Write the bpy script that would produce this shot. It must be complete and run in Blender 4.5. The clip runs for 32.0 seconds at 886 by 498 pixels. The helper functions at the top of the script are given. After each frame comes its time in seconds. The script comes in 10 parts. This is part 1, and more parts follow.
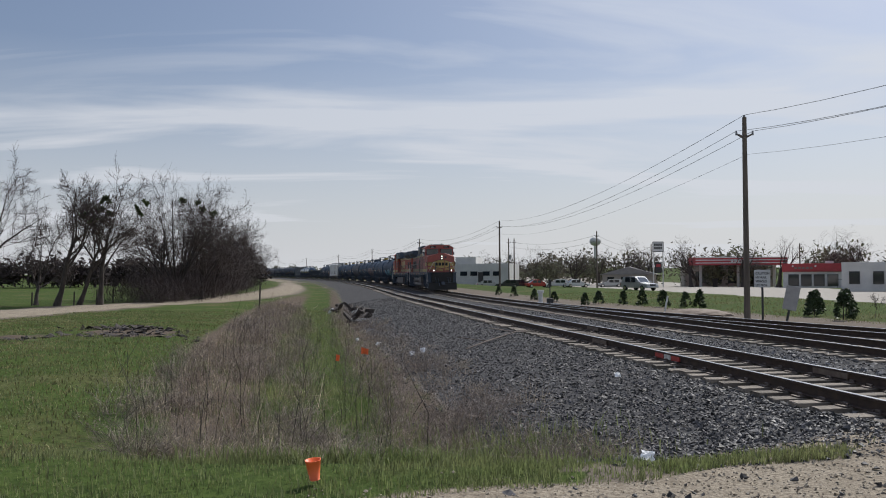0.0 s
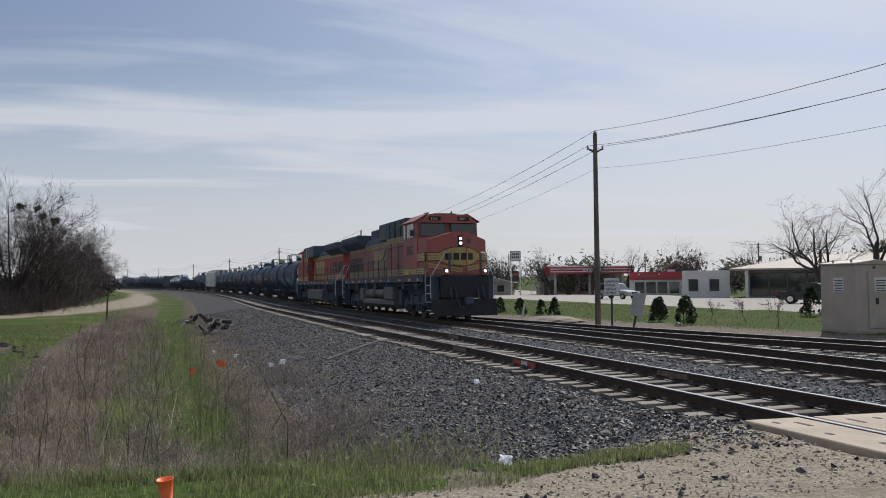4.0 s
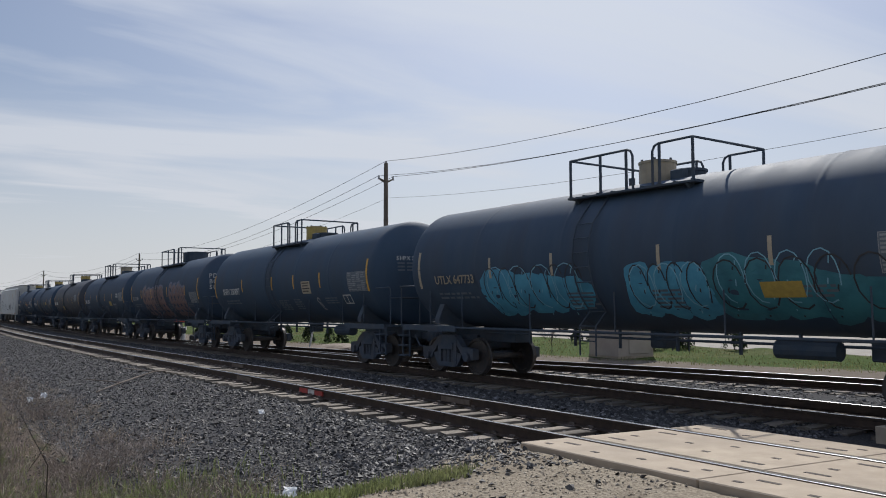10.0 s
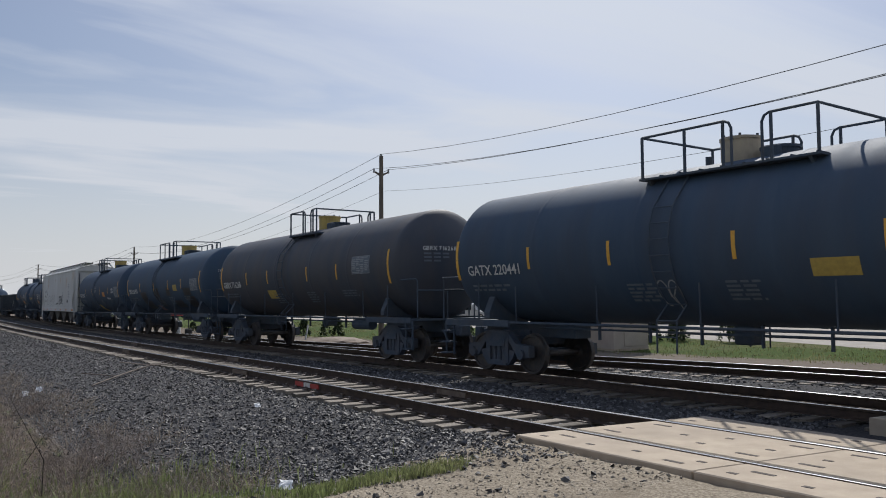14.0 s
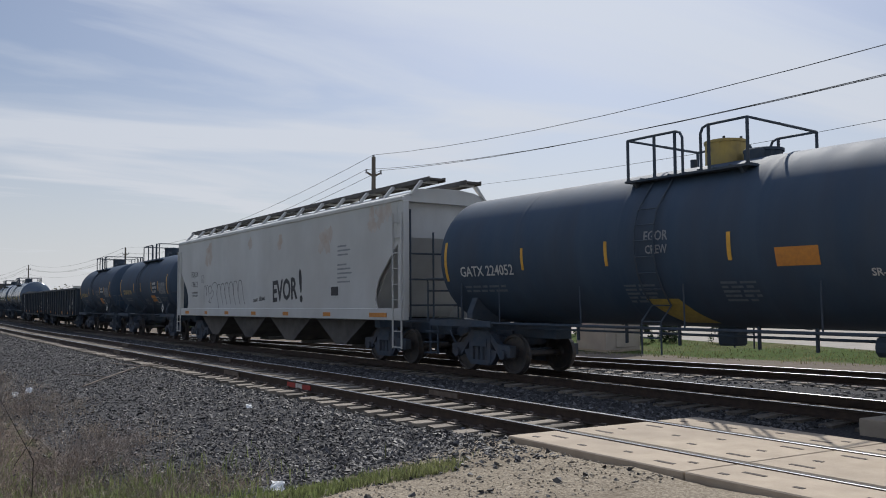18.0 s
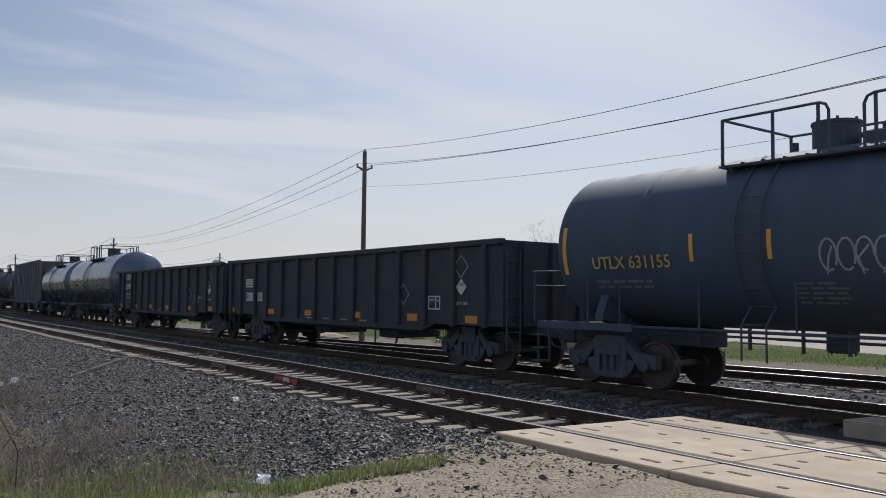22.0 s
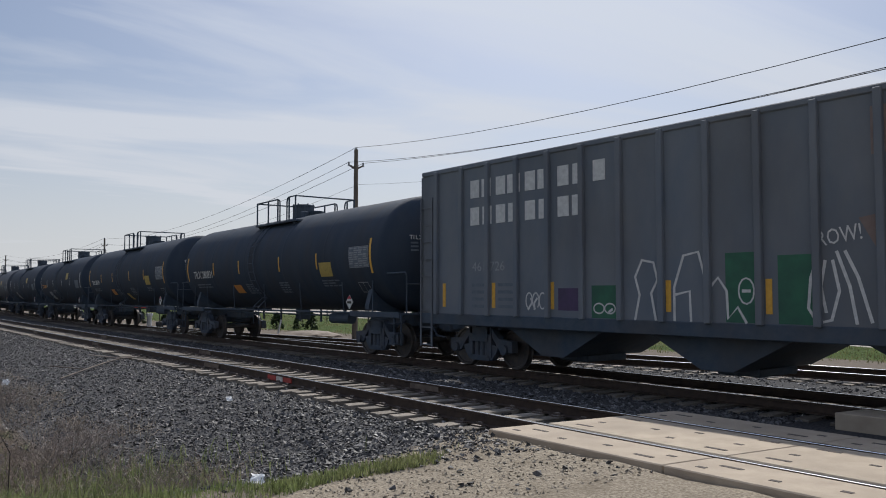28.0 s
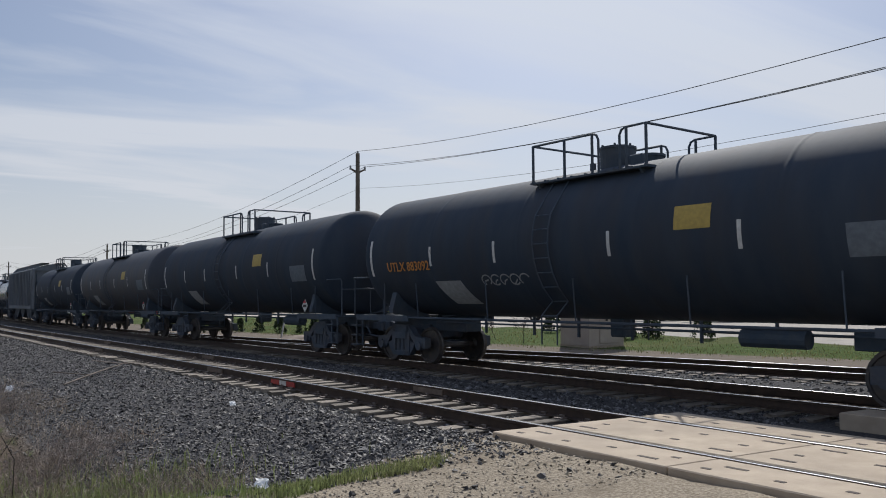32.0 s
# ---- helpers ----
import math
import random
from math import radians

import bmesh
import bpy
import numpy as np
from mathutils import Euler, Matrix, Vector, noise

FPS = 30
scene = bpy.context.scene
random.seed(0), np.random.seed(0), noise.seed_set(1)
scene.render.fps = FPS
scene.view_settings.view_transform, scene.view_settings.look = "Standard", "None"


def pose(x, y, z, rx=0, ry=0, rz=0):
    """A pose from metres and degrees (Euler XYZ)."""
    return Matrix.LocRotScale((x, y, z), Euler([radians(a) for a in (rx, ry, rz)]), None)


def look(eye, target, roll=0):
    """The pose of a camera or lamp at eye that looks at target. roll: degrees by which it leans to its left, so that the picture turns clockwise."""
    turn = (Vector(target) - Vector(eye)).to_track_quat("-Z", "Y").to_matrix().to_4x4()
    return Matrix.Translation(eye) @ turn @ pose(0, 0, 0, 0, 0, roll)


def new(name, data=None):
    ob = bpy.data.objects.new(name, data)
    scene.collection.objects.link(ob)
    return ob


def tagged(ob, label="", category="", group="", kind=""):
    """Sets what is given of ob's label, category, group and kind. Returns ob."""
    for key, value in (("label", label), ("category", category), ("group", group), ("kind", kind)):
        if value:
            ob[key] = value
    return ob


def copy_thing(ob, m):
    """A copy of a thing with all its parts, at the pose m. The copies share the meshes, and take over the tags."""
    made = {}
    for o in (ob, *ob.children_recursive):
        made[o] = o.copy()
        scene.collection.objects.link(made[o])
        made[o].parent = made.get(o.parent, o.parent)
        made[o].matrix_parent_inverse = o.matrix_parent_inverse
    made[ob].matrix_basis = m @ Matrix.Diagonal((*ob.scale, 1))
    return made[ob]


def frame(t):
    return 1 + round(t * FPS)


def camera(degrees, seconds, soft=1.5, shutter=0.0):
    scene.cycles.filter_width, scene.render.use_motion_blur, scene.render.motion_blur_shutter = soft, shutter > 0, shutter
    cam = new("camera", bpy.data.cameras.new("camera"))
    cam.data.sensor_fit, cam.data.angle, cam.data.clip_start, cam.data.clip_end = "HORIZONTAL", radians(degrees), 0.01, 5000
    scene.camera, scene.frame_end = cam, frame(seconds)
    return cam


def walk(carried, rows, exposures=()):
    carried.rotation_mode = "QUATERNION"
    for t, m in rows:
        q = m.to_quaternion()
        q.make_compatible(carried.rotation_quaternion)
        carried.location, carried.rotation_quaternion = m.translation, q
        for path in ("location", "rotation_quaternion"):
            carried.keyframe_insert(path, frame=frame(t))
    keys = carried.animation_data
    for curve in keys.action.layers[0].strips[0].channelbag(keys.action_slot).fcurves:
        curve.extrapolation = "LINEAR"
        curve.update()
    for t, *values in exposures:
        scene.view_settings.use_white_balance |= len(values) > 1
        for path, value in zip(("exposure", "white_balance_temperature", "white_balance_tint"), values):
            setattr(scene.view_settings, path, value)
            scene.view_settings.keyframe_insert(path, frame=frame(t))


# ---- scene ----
# Camera: stands beside the level crossing and pans with the passing train.
EYE = 1.65
cam = camera(57.3, 32.0, 1.0)
PATH = [  # seconds, yaw, pitch, roll
    (0, 0.00, 1.60, -0.30),
    (0.5, -0.72, 1.63, -0.36),
    (1, -1.55, 1.68, -0.39),
    (1.5, -2.43, 1.73, -0.40),
    (2, -3.38, 1.79, -0.39),
    (2.5, -4.44, 1.85, -0.43),
    (4.5, -12.26, 2.40, -0.62),
    (5, -15.02, 2.64, -0.69),
    (5.5, -17.71, 2.88, -0.75),
    (6, -20.08, 3.12, -0.73),
    (6.5, -21.89, 3.34, -0.63),
    (7, -23.13, 3.54, -0.51),
    (7.5, -23.81, 3.75, -0.36),
    (8, -24.12, 3.92, -0.28),
    (8.5, -24.30, 4.01, -0.34),
    (9, -24.38, 4.05, -0.34),
    (9.5, -24.48, 4.05, -0.27),
    (10, -24.56, 4.03, -0.17),
    (10.5, -24.62, 3.92, -0.13),
    (11, -24.64, 3.86, -0.11),
    (11.5, -24.66, 3.75, -0.12),
    (12, -24.67, 3.68, -0.13),
    (12.5, -24.67, 3.62, -0.16),
    (13, -24.73, 3.58, -0.22),
    (13.5, -24.80, 3.57, -0.24),
    (14, -24.88, 3.54, -0.30),
    (14.5, -24.93, 3.53, -0.36),
    (16.5, -25.21, 3.51, -0.63),
    (17, -25.28, 3.55, -0.53),
    (17.5, -25.36, 3.57, -0.38),
    (18, -25.42, 3.60, -0.25),
    (18.5, -25.52, 3.61, -0.17),
    (19, -25.57, 3.63, -0.06),
    (19.5, -25.63, 3.65, 0.08),
    (20, -25.71, 3.63, 0.29),
    (20.5, -25.82, 3.60, 0.47),
    (21, -25.93, 3.48, 0.57),
    (21.5, -26.06, 3.39, 0.62),
    (22, -26.14, 3.31, 0.64),
    (22.5, -26.22, 3.25, 0.64),
    (23, -26.32, 3.22, 0.61),
    (23.5, -26.38, 3.22, 0.64),
    (24, -26.48, 3.21, 0.66),
    (24.5, -26.54, 3.22, 0.63),
    (25, -26.58, 3.17, 0.63),
    (25.5, -26.56, 3.14, 0.62),
    (27.5, -26.64, 3.06, 0.18),
    (28, -26.69, 3.14, 0.09),
    (28.5, -26.74, 3.20, 0.02),
    (29, -26.76, 3.24, -0.02),
    (29.5, -26.74, 3.27, -0.05),
    (30, -26.71, 3.28, -0.11),
    (30.5, -26.67, 3.30, -0.17),
    (31, -26.62, 3.31, -0.24),
    (31.5, -26.58, 3.34, -0.31),
    (32, -26.53, 3.35, -0.36),
]


def stand(yaw, pitch, roll):
    y, p = radians(yaw), radians(pitch)
    ahead = Vector((-math.sin(y) * math.cos(p), math.cos(y) * math.cos(p), math.sin(p)))
    eye = Vector((0, 0, EYE))
    return look(eye, eye + 5 * ahead, roll)


walk(cam, [(t, stand(yaw, pitch, roll)) for t, yaw, pitch, roll in PATH])

# World: hazy spring sky with thin streaked cloud, one sun high above the tracks.
SUN_AZ, SUN_EL = 36.0, 45.0      # degrees; azimuth clockwise from +y
world = bpy.data.worlds.new("sky")
scene.world = world
world.use_nodes = True


def sky_nodes():
    nt = world.node_tree
    nt.nodes.clear()
    N, L = nt.nodes.new, nt.links.new
    out, bg = N("ShaderNodeOutputWorld"), N("ShaderNodeBackground")
    sky = N("ShaderNodeTexSky")
    sky.sky_type, sky.sun_disc = "NISHITA", False
    sky.sun_elevation, sky.sun_rotation = radians(SUN_EL), radians(SUN_AZ)
    sky.altitude, sky.air_density, sky.dust_density, sky.ozone_density = 180.0, 1.0, 2.2, 1.2
    co = N("ShaderNodeTexCoord")
    # project the direction on a flat cloud layer
    sep = N("ShaderNodeSeparateXYZ")
    L(co.outputs["Generated"], sep.inputs[0])
    up = N("ShaderNodeMath"); up.operation = "MAXIMUM"; up.inputs[1].default_value = 0.03
    L(sep.outputs["Z"], up.inputs[0])
    lift = N("ShaderNodeMath"); lift.operation = "ADD"; lift.inputs[1].default_value = 0.12
    L(up.outputs[0], lift.inputs[0])
    dx, dy = N("ShaderNodeMath"), N("ShaderNodeMath")
    dx.operation = dy.operation = "DIVIDE"
    L(sep.outputs["X"], dx.inputs[0]); L(lift.outputs[0], dx.inputs[1])
    L(sep.outputs["Y"], dy.inputs[0]); L(lift.outputs[0], dy.inputs[1])
    com = N("ShaderNodeCombineXYZ")
    L(dx.outputs[0], com.inputs[0]); L(dy.outputs[0], com.inputs[1])
    turn = N("ShaderNodeMapping")
    turn.inputs["Rotation"].default_value = (0, 0, radians(-24))
    turn.inputs["Scale"].default_value = (0.42, 1.25, 1)
    turn.inputs["Location"].default_value = (1.3, 0.35, 0)
    L(com.outputs[0], turn.inputs["Vector"])
    big = N("ShaderNodeTexNoise")
    big.inputs["Scale"].default_value, big.inputs["Detail"].default_value, big.inputs["Roughness"].default_value = 1.15, 9, 0.52
    big.inputs["Distortion"].default_value = 0.7
    L(turn.outputs[0], big.inputs["Vector"])
    ramp = N("ShaderNodeValToRGB")
    ramp.color_ramp.elements[0].position, ramp.color_ramp.elements[1].position = 0.40, 0.60
    ramp.color_ramp.elements[0].color = (0.12, 0.12, 0.12, 1)
    ramp.color_ramp.elements[1].color = (0.92, 0.92, 0.92, 1)
    L(big.outputs["Fac"], ramp.inputs[0])
    # haze near the horizon
    hz = N("ShaderNodeMapRange")
    hz.inputs["From Min"].default_value, hz.inputs["From Max"].default_value = 0.0, 0.30
    hz.inputs["To Min"].default_value, hz.inputs["To Max"].default_value = 0.90, 0.0
    L(sep.outputs["Z"], hz.inputs["Value"])
    most = N("ShaderNodeMath"); most.operation = "MAXIMUM"
    L(ramp.outputs[0], most.inputs[0]); L(hz.outputs[0], most.inputs[1])
    # thin cloud is lit from behind: brighter towards the sun
    sun = N("ShaderNodeVectorMath"); sun.operation = "DOT_PRODUCT"
    az, el = radians(SUN_AZ), radians(SUN_EL)
    sun.inputs[1].default_value = (math.sin(az) * math.cos(el), math.cos(az) * math.cos(el), math.sin(el))
    L(co.outputs["Generated"], sun.inputs[0])
    glow = N("ShaderNodeMapRange"); glow.interpolation_type = "SMOOTHSTEP"
    glow.inputs["From Min"].default_value, glow.inputs["From Max"].default_value = 0.45, 1.0
    glow.inputs["To Min"].default_value, glow.inputs["To Max"].default_value = 7.6, 8.9
    L(sun.outputs["Value"], glow.inputs["Value"])
    cloud = N("ShaderNodeVectorMath"); cloud.operation = "SCALE"
    cloud.inputs[0].default_value = (0.87, 0.94, 1.075)
    L(glow.outputs[0], cloud.inputs["Scale"])
    mix = N("ShaderNodeMix"); mix.data_type = "RGBA"
    L(most.outputs[0], mix.inputs["Factor"])
    deep = N("ShaderNodeVectorMath"); deep.operation = "MULTIPLY"
    deep.inputs[1].default_value = (0.77, 0.83, 0.935)
    L(sky.outputs[0], deep.inputs[0])
    # the sky overhead is a deeper, stronger blue than the hazy rim
    high = N("ShaderNodeMapRange"); high.interpolation_type = "SMOOTHSTEP"
    high.inputs["From Min"].default_value, high.inputs["From Max"].default_value = 0.36, 0.85
    L(sep.outputs["Z"], high.inputs["Value"])
    blue = N("ShaderNodeMix"); blue.data_type = "RGBA"
    blue.inputs["A"].default_value, blue.inputs["B"].default_value = (1, 1, 1, 1), (1.0, 1.3, 1.75, 1)
    L(high.outputs[0], blue.inputs["Factor"])
    rich = N("ShaderNodeVectorMath"); rich.operation = "MULTIPLY"
    L(deep.outputs[0], rich.inputs[0]); L(blue.outputs["Result"], rich.inputs[1])
    # the rim of the sky is whiter and brighter than the cloud
    rim = N("ShaderNodeMix"); rim.data_type = "RGBA"
    rim.inputs["B"].default_value = (8.15, 8.35, 8.75, 1)
    L(hz.outputs[0], rim.inputs["Factor"]); L(cloud.outputs[0], rim.inputs["A"])
    L(rich.outputs[0], mix.inputs["A"]); L(rim.outputs["Result"], mix.inputs["B"])
    L(mix.outputs["Result"], bg.inputs["Color"])
    bg.inputs["Strength"].default_value = 0.083
    L(bg.outputs[0], out.inputs[0])


sky_nodes()
sun_data = bpy.data.lights.new("sun", "SUN")
sun_data.energy, sun_data.angle, sun_data.color = 4.1, radians(0.6), (1.0, 0.965, 0.91)
sun_ob = new("sun", sun_data)
sun_ob.matrix_world = look((60 * math.sin(radians(SUN_AZ)), 60 * math.cos(radians(SUN_AZ)), 60 * math.tan(radians(SUN_EL))), (0, 0, 0))
scene.view_settings.exposure = 0.0

# ---- materials ----
MATS = {}


def mat(name, c1, c2=None, scale=4.0, rough=0.8, metal=0.0, bump=0.0, bscale=None, spec=0.4, big=None, bigscale=0.4, bigamt=0.5,
        vary=0.0, island=False, stretch=(1, 1, 1), emit=0.0, coat=0.0, rough2=None, lo=0.35, hi=0.65, thru=0.0):
    """A surface of two colours mixed by fine noise, a third laid over it in large patches, and a fine relief."""
    m = bpy.data.materials.new(name)
    m.use_nodes = True
    nt = m.node_tree
    N, L = nt.nodes.new, nt.links.new
    p = nt.nodes["Principled BSDF"]
    p.inputs["Roughness"].default_value, p.inputs["Metallic"].default_value = rough, metal
    p.inputs["Specular IOR Level"].default_value = spec
    p.inputs["Coat Weight"].default_value = coat
    c2 = c2 or tuple(v * 0.8 for v in c1)
    co, mp = N("ShaderNodeTexCoord"), N("ShaderNodeMapping")
    mp.inputs["Scale"].default_value = stretch
    L(co.outputs["Object"], mp.inputs["Vector"])
    n1 = N("ShaderNodeTexNoise")
    n1.inputs["Scale"].default_value, n1.inputs["Detail"].default_value, n1.inputs["Roughness"].default_value = scale, 7, 0.6
    L(mp.outputs[0], n1.inputs["Vector"])
    r1 = N("ShaderNodeMapRange")
    r1.inputs["From Min"].default_value, r1.inputs["From Max"].default_value = lo, hi
    L(n1.outputs["Fac"], r1.inputs["Value"])
    mx = N("ShaderNodeMix"); mx.data_type = "RGBA"
    mx.inputs["A"].default_value, mx.inputs["B"].default_value = (*c1, 1), (*c2, 1)
    L(r1.outputs[0], mx.inputs["Factor"])
    col = mx.outputs["Result"]
    if big:
        n2 = N("ShaderNodeTexNoise")
        n2.inputs["Scale"].default_value, n2.inputs["Detail"].default_value = bigscale, 5
        L(mp.outputs[0], n2.inputs["Vector"])
        r2 = N("ShaderNodeMapRange")
        r2.inputs["From Min"].default_value, r2.inputs["From Max"].default_value, r2.inputs["To Max"].default_value = 0.45, 0.68, bigamt
        L(n2.outputs["Fac"], r2.inputs["Value"])
        m2 = N("ShaderNodeMix"); m2.data_type = "RGBA"
        m2.inputs["B"].default_value = (*big, 1)
        L(col, m2.inputs["A"]); L(r2.outputs[0], m2.inputs["Factor"])
        col = m2.outputs["Result"]
    if vary:
        hs = N("ShaderNodeHueSaturation")
        if island:
            g = N("ShaderNodeNewGeometry"); src = g.outputs["Random Per Island"]
        else:
            g = N("ShaderNodeObjectInfo"); src = g.outputs["Random"]
        rv = N("ShaderNodeMapRange")
        rv.inputs["To Min"].default_value, rv.inputs["To Max"].default_value = 1 - vary, 1 + vary
        L(src, rv.inputs["Value"]); L(rv.outputs[0], hs.inputs["Value"]); L(col, hs.inputs["Color"])
        col = hs.outputs["Color"]
    L(col, p.inputs["Base Color"])
    if rough2 is not None:
        rr = N("ShaderNodeMapRange")
        rr.inputs["To Min"].default_value, rr.inputs["To Max"].default_value = rough, rough2
        L(r1.outputs[0], rr.inputs["Value"]); L(rr.outputs[0], p.inputs["Roughness"])
    if bump:
        nb = N("ShaderNodeTexNoise")
        nb.inputs["Scale"].default_value, nb.inputs["Detail"].default_value = bscale or scale * 3, 4
        L(mp.outputs[0], nb.inputs["Vector"])
        bp = N("ShaderNodeBump")
        bp.inputs["Strength"].default_value, bp.inputs["Distance"].default_value = bump, 0.02
        L(nb.outputs["Fac"], bp.inputs["Height"]); L(bp.outputs[0], p.inputs["Normal"])
    if emit:
        L(col, p.inputs["Emission Color"]); p.inputs["Emission Strength"].default_value = emit
    if thru:
        tr, ms = N("ShaderNodeBsdfTranslucent"), N("ShaderNodeMixShader")
        ms.inputs[0].default_value = thru
        L(col, tr.inputs["Color"])
        L(p.outputs[0], ms.inputs[1]); L(tr.outputs[0], ms.inputs[2])
        L(ms.outputs[0], nt.nodes["Material Output"].inputs["Surface"])
    MATS[name] = m
    return m


def glass(name, c, rough=0.05):
    m = bpy.data.materials.new(name)
    m.use_nodes = True
    p = m.node_tree.nodes["Principled BSDF"]
    p.inputs["Base Color"].default_value = (*c, 1)
    p.inputs["Roughness"].default_value, p.inputs["Specular IOR Level"].default_value = rough, 0.8
    MATS[name] = m
    return m


# ground
mat("ballast_stone", (0.020, 0.019, 0.020), (0.104, 0.098, 0.096), 9, 0.62, bump=0.3, vary=0.9, island=True, spec=0.4)
# lighter copy of ballast_stone; its colour lifts the train's shade between the tracks
mat("ballast_dusty", (0.040, 0.040, 0.044), (0.150, 0.146, 0.146), 9, 0.7, bump=0.3, vary=0.8, island=True, spec=0.3)
mat("gravel_stone", (0.23, 0.195, 0.15), (0.33, 0.285, 0.225), 14, 0.9, vary=0.35, island=True)
mat("tie_wood", (0.25, 0.215, 0.175), (0.14, 0.12, 0.10), 3, 0.9, bump=0.6, bscale=18, stretch=(1, 6, 6), vary=0.35, big=(0.10, 0.085, 0.07), bigscale=1.1)
mat("rail_side", (0.045, 0.032, 0.026), (0.075, 0.05, 0.036), 7, 0.75, 0.3, bump=0.3)
mat("rail_head", (0.62, 0.61, 0.60), (0.5, 0.49, 0.48), 5, 0.22, 1.0, stretch=(1, 1, 1))
mat("rail_joint", (0.20, 0.155, 0.12), (0.12, 0.09, 0.07), 6, 0.8, 0.2, bump=0.3)
mat("red_paint", (0.42, 0.05, 0.04), (0.25, 0.05, 0.04), 10, 0.7)
mat("white_paint", (0.62, 0.60, 0.56), (0.42, 0.39, 0.36), 10, 0.7)
mat("steel_plate", (0.16, 0.13, 0.11), (0.09, 0.07, 0.06), 12, 0.7, 0.4)
mat("concrete", (0.42, 0.345, 0.26), (0.34, 0.275, 0.205), 3, 0.85, bump=0.25, bscale=40, big=(0.26, 0.21, 0.16), bigscale=0.7, bigamt=0.6)
mat("slot_dark", (0.06, 0.05, 0.045), (0.10, 0.08, 0.07), 10, 0.9)
mat("litter_white", (0.8, 0.8, 0.8), (0.68, 0.68, 0.66), 20, 0.6)
mat("orange_plastic", (0.85, 0.16, 0.04), (0.75, 0.12, 0.03), 9, 0.5, spec=0.5)
mat("bark", (0.040, 0.034, 0.031), (0.075, 0.063, 0.056), 5, 0.95, bump=0.8, bscale=12, stretch=(1, 1, 0.3))
mat("twig", (0.052, 0.041, 0.040), (0.085, 0.065, 0.060), 3, 0.95)
mat("woods", (0.105, 0.098, 0.075), (0.150, 0.135, 0.105), 0.5, 0.95, vary=0.4, island=True, big=(0.125, 0.145, 0.075), bigscale=0.05, bigamt=0.8, thru=0.3)
mat("mistletoe", (0.065, 0.085, 0.032), (0.045, 0.062, 0.025), 4, 0.8, thru=0.3, vary=0.3, island=True)
mat("dry_stem", (0.46, 0.38, 0.28), (0.33, 0.265, 0.20), 3, 0.9, thru=0.2, vary=0.5, island=True)
mat("brown_stem", (0.30, 0.245, 0.205), (0.19, 0.155, 0.132), 3, 0.9, vary=0.6, island=True)
mat("weed_dark", (0.085, 0.072, 0.062), (0.055, 0.047, 0.041), 3, 0.9, vary=0.4, island=True)
mat("green_blade", (0.145, 0.182, 0.066), (0.205, 0.228, 0.100), 1.2, 0.6, thru=0.4, vary=0.55, island=True, big=(0.235, 0.225, 0.115), bigscale=0.3)
mat("lawn_blade", (0.115, 0.135, 0.045), (0.20, 0.195, 0.090), 0.8, 0.65, thru=0.35, vary=0.6, island=True, big=(0.30, 0.245, 0.14), bigscale=0.35)
mat("shrub_leaf", (0.020, 0.037, 0.015), (0.040, 0.062, 0.022), 3, 0.6, thru=0.2, vary=0.4, island=True)
mat("pole_wood", (0.10, 0.082, 0.068), (0.16, 0.135, 0.11), 4, 0.9, bump=0.5, stretch=(1, 1, 0.15))
mat("wire", (0.05, 0.05, 0.05), (0.07, 0.07, 0.07), 4, 0.6)
mat("porcelain", (0.30, 0.30, 0.31), (0.22, 0.22, 0.22), 6, 0.3)


